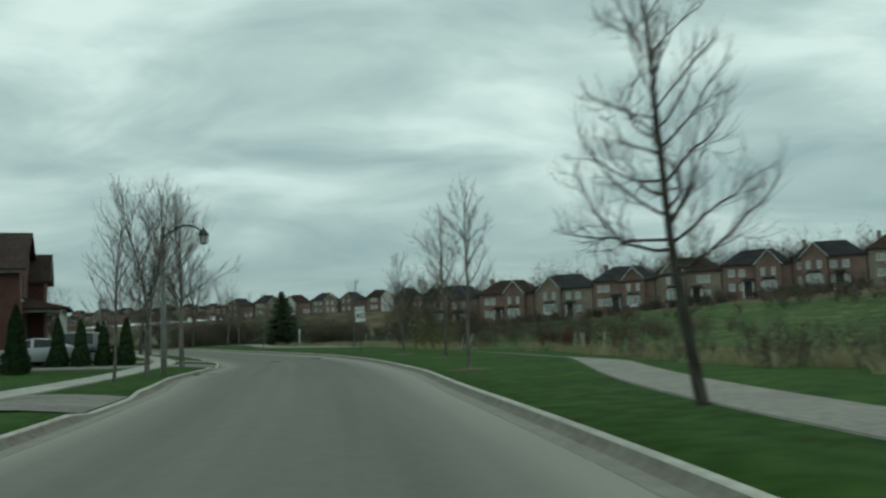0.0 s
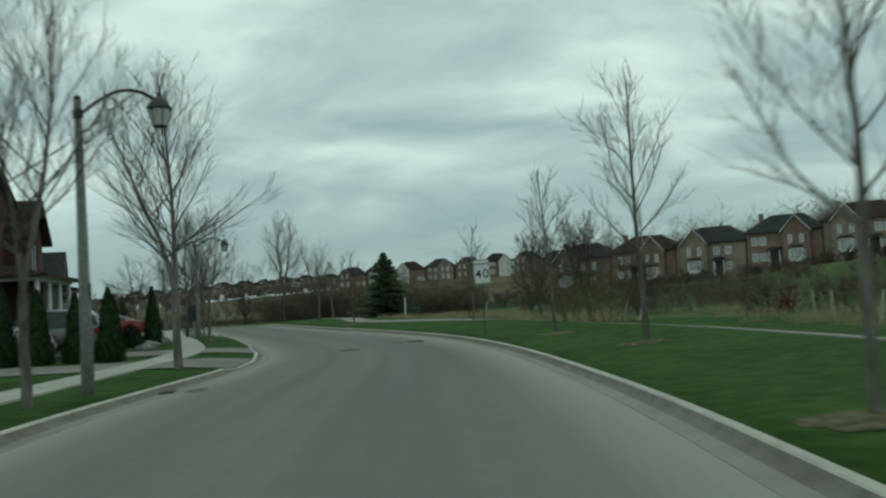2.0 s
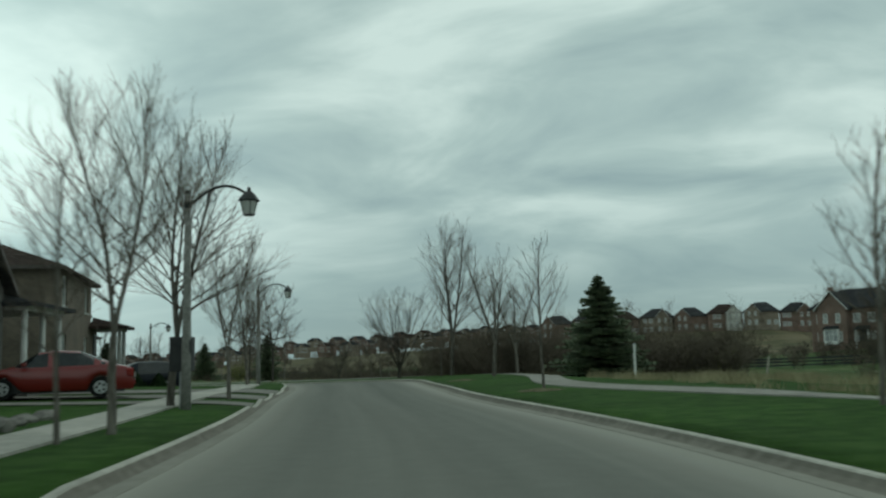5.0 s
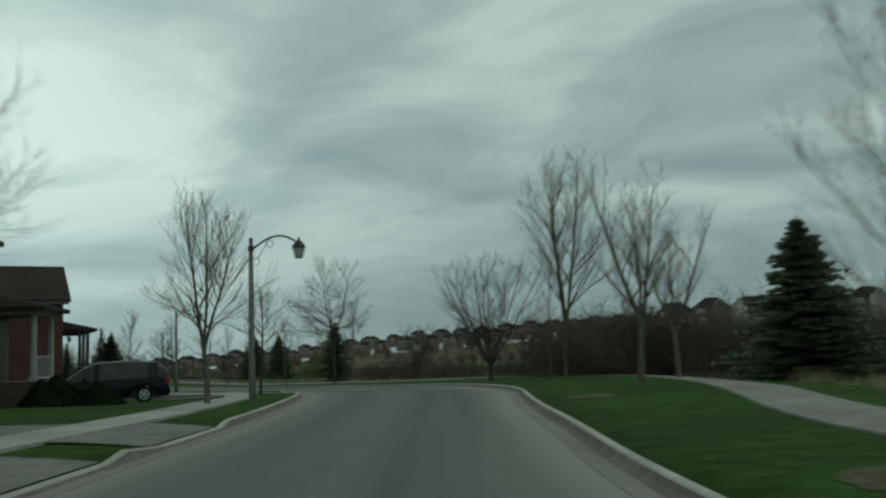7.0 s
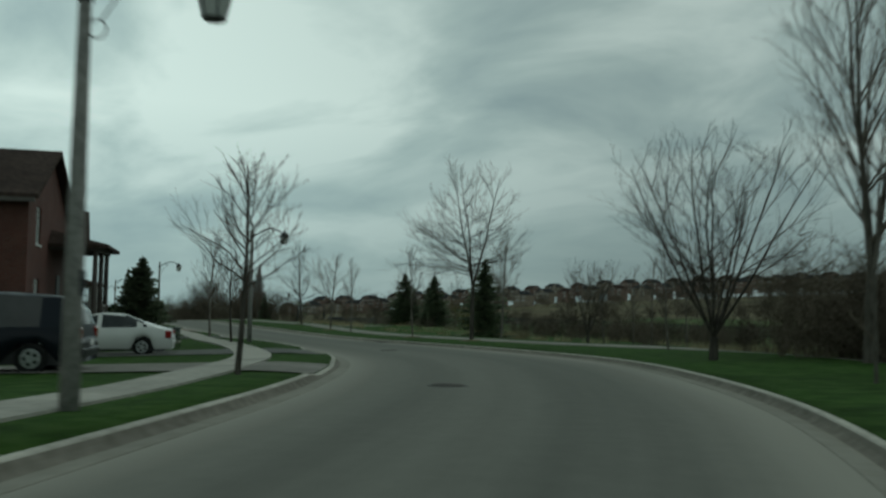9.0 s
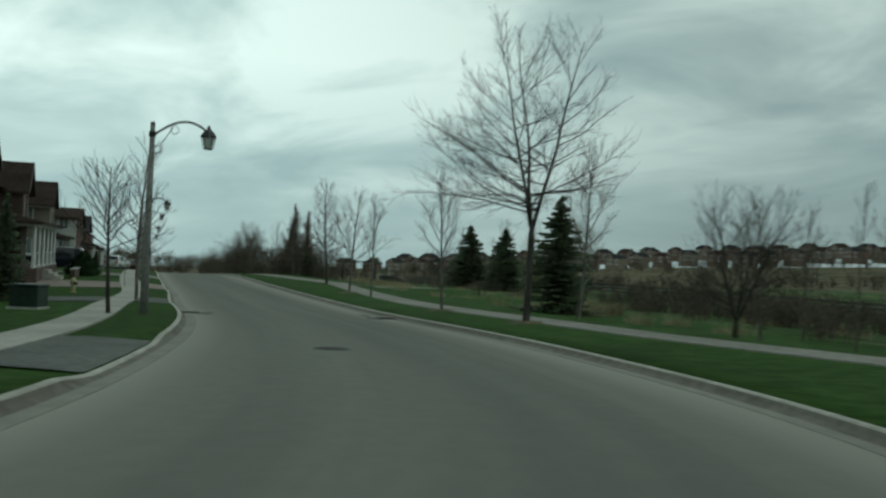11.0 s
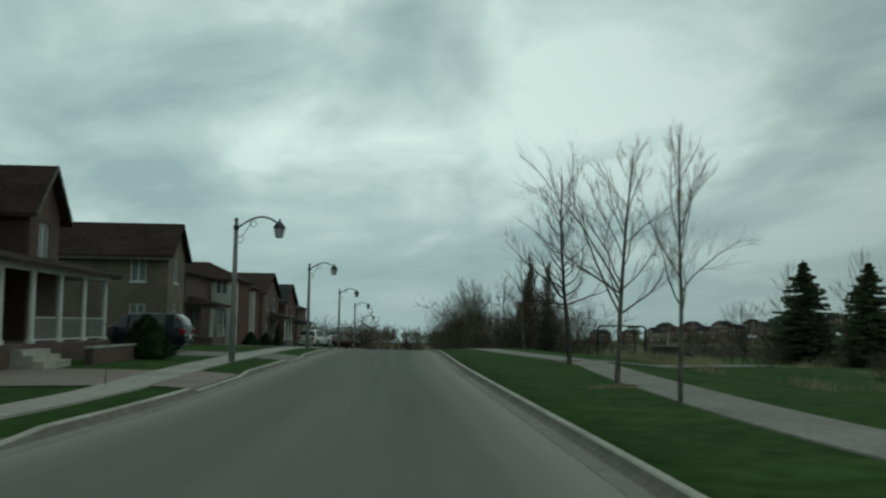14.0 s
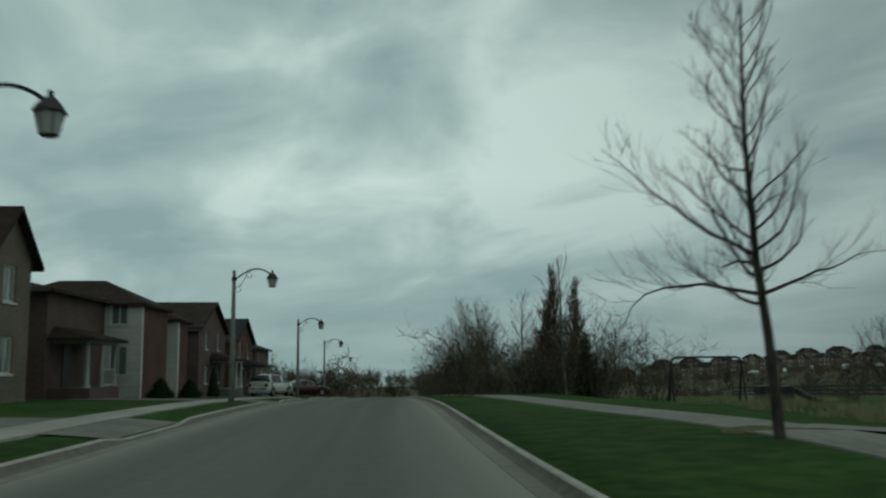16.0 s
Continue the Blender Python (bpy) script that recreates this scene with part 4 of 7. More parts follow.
G_L, G_R, G_F = "street trees along the pavement", "young trees on the lawn by the footpath", "bare trees in the meadow"
T_MAPLE = "bare grey street maple with upswept twiggy limbs"
T_YOUNG = "slim young tree with bare ascending limbs"
T_DARK = "dark bare tree with long level limbs"
T_WILD = "tall bare grey tree rising from leafless brush"
TREES = [  # kind, x, y, size, turn, label, group
    ("young", -8.2, 30.5, 0.85, 77, T_YOUNG, G_L), ("maple", -8.5, 36.0, 0.91, 0, T_MAPLE, G_L), ("maple_dense", -9.1, 45.6, 1.07, 220, T_MAPLE, G_L),
    ("young", *spot(64.6, -5.75), 0.7, 60, T_YOUNG, G_L), ("maple", *spot(66.4, -5.55), 0.74, 10, T_MAPLE, G_L), ("maple_dense", -17.3, 71.4, 0.9, 130, T_MAPLE, G_L), ("maple", -18.3, 76.3, 0.62, 200, T_MAPLE, G_L),
    ("maple_dense", -25.3, 91.1, 0.72, 15, T_MAPLE, G_L), ("round_oak", -31.2, 102.8, 1.0, 25, "dark twiggy street tree beside the pavement", G_L),
    ("round_oak", -51.1, 121.9, 1.0, 200, "dark twiggy street tree beside the pavement", G_L),
    ("linden", -59.4, 128.2, 0.88, 70, T_MAPLE, G_L), ("sapling", -70.8, 134.9, 0.35, 70, "tiny sapling tied to a stake in the verge", G_L), ("young", -112.5, 163.5, 0.4, 70, "small sapling on the verge", G_L),
    ("oak_narrow", 4.5, 12.7, 1.0, 200, T_DARK, G_R, -11.0), ("young_open", 2.9, 28.9, 0.88, 20, T_YOUNG, G_R), ("young_open", 3.4, 44.3, 1.06, 300, T_YOUNG, G_R, -4.0), ("young_open", 1.7, 52.6, 0.86, 110, T_YOUNG, G_R), ("wispy", 4.7, 70.5, 1.0, 0, "brown many-stemmed tree in the meadow", G_F), ("wispy", 7.2, 70.0, 0.62, 130, "brown many-stemmed tree in the meadow", G_F), ("wispy", 2.9, 84.5, 1.05, 60, "brown many-stemmed tree in the meadow", G_F), ("broad", 2.5, 90.0, 0.42, 200, "low brown many-stemmed tree in the meadow", G_F),
    ("young", -1.4, 68.4, 0.8, 55, T_YOUNG, G_R), ("young", -9.1, 78.9, 0.74, 30, T_YOUNG, G_R),
    ("sapling", -20.4, 108.0, 0.9, 120, "thin whip of a young tree", G_R),
    ("spreading", -43.3, 131.4, 1.1, 250, T_DARK, G_R), ("young_open", -49.8, 135.3, 0.82, 190, T_YOUNG, G_R), ("fan", -64.3, 145.0, 0.87, 260, T_YOUNG, G_R),
    ("vee", -60.3, 142.5, 0.79, 150, T_YOUNG, G_R), ("pin_oak", -74.5, 153.1, 0.94, 0, "dark bare oak with long twisting limbs", G_R, -1.5),
    ("young", -95.0, 168.5, 0.95, 40, T_YOUNG, G_R), ("young", -107.0, 176.7, 0.95, 80, T_YOUNG, G_R), ("maple", -112.6, 177.3, 0.74, 80, "dark bare tree standing out of the verge brush", G_R), ("poplar", -111.9, 184.1, 1.12, 10, "narrow brown poplar with upright twigs", G_R), ("poplar", -111.2, 185.0, 1.04, 200, "narrow brown poplar with upright twigs", G_R),
    ("poplar", -112.7, 183.3, 0.92, 100, "narrow brown poplar with upright twigs", G_R),
    ("tall_narrow", -21.7, 115.6, 1.1, 30, T_WILD, G_F), ("tall_forked", -15.2, 99.8, 0.7, 100, T_WILD, G_F), ("tall_forked", -14.3, 101.8, 0.56, 220, T_WILD, G_F),
    ("young", -6.5, 122.0, 0.9, 20, T_WILD, G_F), ("young", -9.5, 116.0, 0.85, 120, T_WILD, G_F),
    ("broad", -26.0, 116.6, 1.0, 20, "broad many-stemmed bare tree in rough grass", G_F), ("broad", -36.5, 131.0, 0.6, 90, "broad many-stemmed bare tree in rough grass", G_F),
    ("young", -36.7, 133.4, 0.62, 10, T_WILD, G_F), ("young", -37.0, 138.0, 0.7, 60, T_WILD, G_F), ("sapling", -34.0, 132.8, 0.8, 160, T_WILD, G_F), ("young", -34.0, 138.0, 0.75, 260, T_WILD, G_F),
    ("young_open", -45.0, 137.5, 1.0, 10, T_WILD, G_F), ("young", -82.0, 178.5, 0.95, 33, T_WILD, G_F), ("young", -79.5, 181.0, 1.1, 133, T_WILD, G_F), ("young", -75.5, 180.5, 1.0, 233, T_WILD, G_F), ("maple", -70.0, 178.0, 0.8, 33, T_WILD, G_F), ("maple", -67.0, 176.0, 0.75, 93, T_WILD, G_F), ("young", -30.0, 124.0, 0.7, 10, T_WILD, G_F), ("broad", *spot(224, 5.2), 0.78, 20, "broad many-stemmed bare tree crowding the verge", G_F), ("broad", *spot(238, 6.5), 0.85, 130, "broad many-stemmed bare tree crowding the verge", G_F), ("broad", -88, 182, 0.6, 50, "broad many-stemmed bare tree in rough grass", G_F),
]
for key, x, y, sc, turn, label, group, *lean in TREES:
    plant(key, place(x, y, -0.03), sc, turn, label, group, None, *lean)


# ---- conifers ----
def conifer_mesh(seed, h, r, whorls, per, needles, foot=0.25):
    rng = np.random.default_rng(seed)
    v, f = [], []

    def tri(a, b, c):
        k = len(v)
        v.extend([a, b, c])
        f.append((k, k + 1, k + 2))

    for w in range(whorls):
        u = w / (whorls - 1)
        z = foot + (h - foot - 0.25) * u ** 0.92
        rad = r * (1 - u) ** 0.82 * rng.uniform(0.78, 1.12) + 0.06
        for k in range(max(5, int(per * (1 - 0.5 * u)))):
            az = rng.uniform(0, 2 * np.pi)
            ln = rad * rng.uniform(0.55, 1.1)
            d = np.array([np.cos(az), np.sin(az), 0])
            side = np.array([-np.sin(az), np.cos(az), 0])
            p0 = np.array([0, 0, z + rng.uniform(-0.2, 0.2)])
            n = max(3, int(needles * (0.45 + ln / r)))
            for j in range(n):
                t = (j + rng.uniform(0, 1)) / n
                p = p0 + d * ln * t + np.array([0, 0, -0.24 * ln * t + 0.16 * ln * t * t])
                wd = (0.10 + 0.30 * ln * (1 - t) * 0.55 + 0.06) * rng.uniform(0.7, 1.2)
                for sg in (-1, 1):
                    tip = p + d * wd * 0.75 + side * sg * wd + np.array([0, 0, rng.uniform(-0.16, 0.03)])
                    tri(p - d * 0.05, p + d * 0.07 + np.array([0, 0, 0.03]), tip)
                    tri(p + np.array([0, 0, -0.02]), tip, p + np.array([0, 0, -0.13]) + side * sg * wd * 0.35)
    for k in range(18):
        a = rng.uniform(0, 6.28)
        z = h - 0.35 * rng.uniform(0, 1)
        tri(np.array([0, 0, z]), np.array([0.02, 0, z + 0.04]), np.array([0.10 * np.cos(a), 0.10 * np.sin(a), z + 0.1]))
    tri(np.array([-0.02, 0, h - 0.3]), np.array([0.02, 0, h - 0.3]), np.array([0, 0, h + 0.12]))
    me = bpy.data.meshes.new("crown")
    me.from_pydata([tuple(p) for p in v], [], f)
    me.materials.append(M_NEEDLE)
    return me


def stem_mesh(h, r):
    tw = Twigs()
    tw.add([(0, 0, -0.15), (0, 0, h * 0.5), (0, 0, h * 0.97)], r, 0.015, 7)
    return mesh_of("trunk", tw, M_BARK_DARK)


SPRUCE = [(stem_mesh(6.0, 0.13), conifer_mesh(5, 6.0, 2.3, 26, 21, 11)), (stem_mesh(5.6, 0.12), conifer_mesh(9, 5.6, 1.8, 21, 15, 10))]
SPRUCES = [(-10.4, 108.9, 1.06, 0, 1.4), (-49.8, 143.7, 0.97, 1, 1.25), (-80.3, 177.1, 1.0, 0, 1.25), (-76.6, 177.6, 0.97, 0, 1.2), (-101.5, 176.3, 0.62, 1, 1.0),
           (*spot(150.5, -11.2), 0.72, 1, 0.8), (-50.4, 115.9, 0.66, 0, 1.25), (-62.6, 120.0, 0.48, 0, 0.8)]
for x, y, sc, k, wide in SPRUCES:
    ob = new("spruce")
    ob.matrix_world = Matrix.Translation(place(x, y, -0.02)) @ Matrix.Rotation(x, 4, "Z") @ Matrix.Diagonal((sc * wide, sc * wide, sc, 1))
    tagged(ob, "dark green spruce with drooping needled boughs down to the grass", "spruce", "spruces")
    for name, me in zip(("trunk", "crown"), SPRUCE[k]):
        c = new(name, me)
        c.parent = ob


def cedar_mesh(seed, h, r, n=2600):
    """A clipped cedar: an inner core and thousands of small upright sprays."""
    rng = np.random.default_rng(seed)
    v, f = [], []
    for _ in range(n):
        u = rng.uniform(0, 1) ** 1.35
        z = 0.05 + h * 0.97 * u
        prof = r * min(1, 0.78 + 1.6 * u) * (1 - u) ** 0.75 * (1 + 0.10 * math.sin(9 * u + seed)) + 0.015
        a = rng.uniform(0, 2 * np.pi)
        rr = prof * rng.uniform(0.72, 1.06)
        p = np.array([rr * np.cos(a), rr * np.sin(a), z])
        out = np.array([np.cos(a), np.sin(a), 0])
        side = np.array([-np.sin(a), np.cos(a), 0])
        w, ln = rng.uniform(0.03, 0.06), rng.uniform(0.09, 0.2)
        q = len(v)
        tilt = rng.uniform(-0.6, 0.6)
        v += [p - side * w, p + side * w + out * 0.02 * tilt, p + side * w * tilt + out * rng.uniform(0, 0.07) + np.array([0, 0, ln])]
        f.append((q, q + 1, q + 2))
    k0 = len(v)
    for i in range(9):
        u = i / 8
        rr = 0.72 * (r * min(1, 0.78 + 1.6 * u) * (1 - u) ** 0.75) + 0.01
        v += [np.array([rr * math.cos(t), rr * math.sin(t), 0.02 + h * 0.95 * u]) for t in np.arange(8) * math.pi / 4]
    for i in range(8):
        for j in range(8):
            f.append((k0 + i * 8 + j, k0 + i * 8 + (j + 1) % 8, k0 + (i + 1) * 8 + (j + 1) % 8, k0 + (i + 1) * 8 + j))
    me = bpy.data.meshes.new("foliage")
    me.from_pydata([tuple(p) for p in v], [], f)
    me.materials.append(M_CEDAR)
    return me


CEDAR = [cedar_mesh(1, 2.5, 0.55), cedar_mesh(4, 2.9, 0.5)]
SHRUB = cedar_mesh(7, 1.0, 0.75, 1500)
CEDARS = [(43.5, -12.2, 1.15, 0), (52.6, -11.4, 1.0, 0), (52.5, -10.3, 0.95, 0), (52.8, -9.2, 0.9, 0), (52.4, -8.1, 0.95, 0), (65.5, -8.0, 0.92, 1), (66.2, -9.8, 0.95, 0),
          (225.5, -11.5, 0.75, 0)]
for s, lat, sc, k in CEDARS:
    ob = new("cedar", CEDAR[k])
    ob.matrix_world = Matrix.Translation(at(s, lat, -0.03)) @ Matrix.Rotation(s, 4, "Z") @ Matrix.Scale(sc, 4)
    tagged(ob, "clipped dark green cedar column by the driveway", "cedar", "clipped cedars")
for s, lat, sc in [(104.2, -11.8, 0.9), (103.0, -12.0, 0.75), (103.6, -10.4, 0.65), (104.8, -10.4, 0.6), (106.4, -10.4, 0.55), (64.5, -8.8, 0.75), (66.5, -8.2, 0.55), (67.8, -8.4, 0.45), (178.3, -10.0, 1.3), (212, -11.6, 0.8), (218, -11.4, 0.8), (160.4, -12.6, 1.0), (161.8, -12.4, 0.9)]:
    ob = new("shrub", SHRUB)
    ob.matrix_world = Matrix.Translation(at(s, lat, -0.03)) @ Matrix.Rotation(s, 4, "Z") @ Matrix.Diagonal((sc * 1.2, sc * 1.2, sc * 1.15, 1))
    tagged(ob, "rounded dark evergreen shrub in a front bed", "shrub", "front garden shrubs")


# ---- houses ----
def wall_mesh(verts, faces, o, ux, w, h, holes, gable=0.0, depth=0.12):
    """A wall from the corner o along the unit vector ux, w wide and h high, with holes (x0, x1, z0, z1) that have reveals; it faces
    the side that ux x up points to. gable: the height of a triangle on top."""
    uy = Vector((ux[1], -ux[0], 0))
    ux, o = Vector(ux), Vector(o)

    def p(x, z, d=0.0):
        verts.append(tuple(o + ux * x - uy * d + Vector((0, 0, z))))
        return len(verts) - 1

    xs = sorted({0.0, w, *[v for hl in holes for v in hl[:2]]})
    zs = sorted({0.0, h, *[v for hl in holes for v in hl[2:]]})
    for x0, x1 in zip(xs, xs[1:]):
        for z0, z1 in zip(zs, zs[1:]):
            cx, cz = (x0 + x1) / 2, (z0 + z1) / 2
            if not any(a < cx < b and c < cz < d for a, b, c, d in holes):
                faces.append((p(x0, z0), p(x1, z0), p(x1, z1), p(x0, z1)))
    for a, b, c, d in holes:
        for q in (((a, c), (b, c)), ((b, c), (b, d)), ((b, d), (a, d)), ((a, d), (a, c))):
            (xa, za), (xb, zb) = q
            faces.append((p(xa, za), p(xa, za, depth), p(xb, zb, depth), p(xb, zb)))
    if gable:
        faces.append((p(0, h), p(w, h), p(w / 2, h + gable)))


def roof_slab(name, tris, parent, mat, thick=0.16, label=""):
    """A roof from planes given as lists of corners, thickened downwards."""
    v, f = [], []
    for poly in tris:
        k, n = len(v), len(poly)
        v += [tuple(q) for q in poly] + [(q[0], q[1], q[2] - thick) for q in poly]
        f.append(tuple(range(k, k + n)))
        f.append(tuple(range(k + 2 * n - 1, k + n - 1, -1)))
        for i in range(n):
            j = (i + 1) % n
            f.append((k + i, k + n + i, k + n + j, k + j))
    return link(name, v, f, mat, parent, label)


def gable_roof(x0, x1, y0, y1, e, rise, over=0.4):
    """Ridge along y, slopes to the x sides."""
    xm, k = (x0 + x1) / 2, rise / ((x1 - x0) / 2)
    a, b, dz = x0 - over, x1 + over, over * k
    ya, yb = y0 - 0.3, y1 + 0.35
    return [[(a, ya, e - dz), (a, yb, e - dz), (xm, yb, e + rise), (xm, ya, e + rise)][::-1], [(b, ya, e - dz), (b, yb, e - dz), (xm, yb, e + rise), (xm, ya, e + rise)]]


def hip_roof(x0, x1, y0, y1, e, rise, over=0.4):
    a, b, c, d = x0 - over, x1 + over, y0 - over, y1 + over
    ez = e - 0.12
    if (b - a) <= (d - c):
        m, hw = (a + b) / 2, (b - a) / 2
        r0, r1 = (m, c + hw, e + rise), (m, d - hw, e + rise)
        return [[(a, c, ez), (b, c, ez), r0], [(b, c, ez), (b, d, ez), r1, r0], [(b, d, ez), (a, d, ez), r1], [(a, d, ez), (a, c, ez), r0, r1]]
    m, hw = (c + d) / 2, (d - c) / 2
    r0, r1 = (a + hw, m, e + rise), (b - hw, m, e + rise)
    return [[(a, c, ez), (b, c, ez), r1, r0], [(b, c, ez), (b, d, ez), r1], [(b, d, ez), (a, d, ez), r0, r1], [(a, d, ez), (a, c, ez), r0]]


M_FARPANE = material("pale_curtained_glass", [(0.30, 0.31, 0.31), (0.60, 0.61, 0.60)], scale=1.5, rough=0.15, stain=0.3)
M_DARKPANE = material("dark_window_glass", [(0.02, 0.023, 0.025), (0.05, 0.055, 0.058)], scale=2, rough=0.08, stain=0.1)
WIN_MESH = {}


def window(parent, o, ux, x0, x1, z0, z1, depth=0.12, detail=True, blind=True):
    """A window in a wall's hole: frame with a mullion, pane, sill and blind."""
    w, h = round(x1 - x0, 2), round(z1 - z0, 2)
    key = (w, h, detail, blind)
    if key not in WIN_MESH:
        def shell(boxes, mat):
            bm = bmesh.new()
            for b in boxes:
                add_box(bm, *b)
            me = bpy.data.meshes.new("window")
            bm.to_mesh(me)
            bm.free()
            me.materials.append(mat)
            return me
        t = 0.07 if detail else 0.15
        bars = [(0, t, -0.03, 0.05, 0, h), (w - t, w, -0.03, 0.05, 0, h), (t, w - t, -0.03, 0.05, 0, t), (t, w - t, -0.03, 0.05, h - t, h)]
        if w > 0.7:
            bars.append((w / 2 - 0.03, w / 2 + 0.03, -0.025, 0.04, t, h - t))
        elif h > 1.0:
            bars.append((t, w - t, -0.025, 0.04, h / 2 - 0.025, h / 2 + 0.025))
        made = [("frame", shell(bars, M_WHITE)), ("pane", shell([(t, w - t, 0.0, 0.012, t, h - t)], M_GLASS))]
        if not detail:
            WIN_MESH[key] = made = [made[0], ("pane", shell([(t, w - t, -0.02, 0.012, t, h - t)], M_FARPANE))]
    if key not in WIN_MESH:
        if detail:
            made.append(("sill", shell([(-0.06, w + 0.06, -0.02, 0.17, -0.08, 0.0)], M_WHITE)))
        if blind:
            made.append(("blind", shell([(t, w - t, -0.09, -0.07, h * 0.12, h - 0.02)], M_BLIND)))
        made.append(("room_wall", shell([(-0.05, w + 0.05, -0.5, -0.45, -0.05, h + 0.05)], M_DOOR)))
        WIN_MESH[key] = made
    uy = Vector((ux[1], -ux[0], 0))
    rot = Matrix((( -ux[0], uy.x, 0), (-ux[1], uy.y, 0), (0, 0, 1))).to_4x4()
    # The window's own x runs against ux, so it starts from the hole's far side.
    base = Vector(o) + Vector(ux) * x1 - uy * depth + Vector((0, 0, z0))
    win = new("window", WIN_MESH[key][0][1])
    win.parent = parent
    win.matrix_basis = Matrix.Translation(base) @ rot
    for name, me in WIN_MESH[key][1:]:
        c = new(name, me)
        c.parent = win
    return win


def box_walls(house, name, x0, x1, y0, y1, h, mat, front=(), near=(), far=(), gable_front=0.0, detail=True, z0=-0.3, label="", windows=True, back=()):
    """Four walls round a block with holes in the front (+y), the near side (+x) and the far side (-x), and their windows."""
    v, f = [], []
    sides = [((x1, y1, 0), (-1, 0, 0), x1 - x0, front, gable_front), ((x1, y0, 0), (0, 1, 0), y1 - y0, near, 0), ((x0, y1, 0), (0, -1, 0), y1 - y0, far, 0), ((x0, y0, 0), (1, 0, 0), x1 - x0, back, gable_front)]
    for o, ux, w, holes, g in sides:
        wall_mesh(v, f, o, ux, w, h, holes, g)
        for q in holes if windows else ():
            window(house, o, ux, *q, detail=detail)
    # A plinth below the walls.
    for o, ux, w, *_ in sides:
        a, b = Vector(o), Vector(o) + Vector(ux) * w
        k = len(v)
        v += [(a.x, a.y, z0), (b.x, b.y, z0), (b.x, b.y, 0), (a.x, a.y, 0)]
        f.append((k, k + 1, k + 2, k + 3))
    return link(name, v, f, mat, house, label)


def trim_boxes(name, boxes, house, mat=None, label=""):
    bm = bmesh.new()
    for b in boxes:
        add_box(bm, *b)
    return part(name, bm, mat or M_WHITE, house, label)


BALUSTER = bpy.data.meshes.new("baluster")
_bm = box(-0.015, 0.015, -0.015, 0.015, 0.12, 0.78)
_bm.to_mesh(BALUSTER)
_bm.free()
BALUSTER.materials.append(M_TRIM_GREY)


def porch(house, x0, x1, y0, depth, z_roof, roof_mat, col=0.11, rail=True, floor=0.45, base_mat=None, trim=None):
    """A porch on the front: floor, columns, railings, a low roof and its white beam."""
    y1 = y0 + depth
    trim = trim or M_WHITE
    part("porch_floor", box(x0, x1, y0, y1, -0.8, floor), base_mat or M_STONE_GREY, house, "masonry porch base")
    n = max(2, int((x1 - x0) / 2.1) + 1)
    for k in range(n):
        cx = x0 + 0.2 + (x1 - x0 - 0.4) * k / (n - 1)
        part("column", tube([(cx, y1 - 0.2, floor), (cx, y1 - 0.2, floor + 0.12), (cx, y1 - 0.2, floor + 0.13), (cx, y1 - 0.2, z_roof - 0.3)], [col * 1.5, col * 1.5, col, col * 0.85], 10), trim, house, smooth=False)
        if rail and k < n - 1 and k != n // 2:
            nx = x0 + 0.2 + (x1 - x0 - 0.4) * (k + 1) / (n - 1)
            railing = trim_boxes("railing", [(cx + 0.1, nx - 0.1, y1 - 0.23, y1 - 0.17, floor + 0.78, floor + 0.84)], house, M_TRIM_GREY)
            trim_boxes("bottom_rail", [(cx + 0.1, nx - 0.1, y1 - 0.22, y1 - 0.18, floor + 0.08, floor + 0.12)], railing)
            for i in range(int((nx - cx - 0.2) / 0.14)):
                bal = new("baluster", BALUSTER)
                bal.parent = railing
                bal.matrix_basis = Matrix.Translation((cx + 0.165 + 0.14 * i, y1 - 0.2, floor))
    trim_boxes("porch_beam", [(x0, x1, y1 - 0.32, y1 - 0.06, z_roof - 0.3, z_roof - 0.04), (x0, x0 + 0.22, y0, y1 - 0.32, z_roof - 0.3, z_roof - 0.04), (x1 - 0.22, x1, y0, y1 - 0.32, z_roof - 0.3, z_roof - 0.04)], house, trim)
    e, o = z_roof, 0.3
    rise = 0.2 * depth + 0.12
    planes = [[(x0 - o, y1 + o, e - 0.05), (x1 + o, y1 + o, e - 0.05), (x1 - 0.5, y0, e + rise), (x0 + 0.5, y0, e + rise)][::-1],
              [(x1 + o, y1 + o, e - 0.05), (x1 + o, y0, e - 0.05), (x1 - 0.5, y0, e + rise)][::-1], [(x0 - o, y1 + o, e - 0.05), (x0 - o, y0, e - 0.05), (x0 + 0.5, y0, e + rise)]]
    roof_slab("porch_roof", planes, house, roof_mat, 0.14)
    part("front_door", box((x0 + x1) / 2 - 0.48, (x0 + x1) / 2 + 0.48, y0 - 0.02, y0 + 0.05, floor, floor + 2.05), M_DOOR, house)


def std_holes(w, e, cols, base=0.55, ww=1.0, wh=1.35, up=True):
    """Window holes in columns on one or two storeys."""
    out = []
    for c in cols:
        for z in ((base + 0.35, 3.5) if up else (base + 0.35,)):
            if z + wh < e - 0.2:
                out.append((c - ww / 2, c + ww / 2, z, z + wh))
    return out


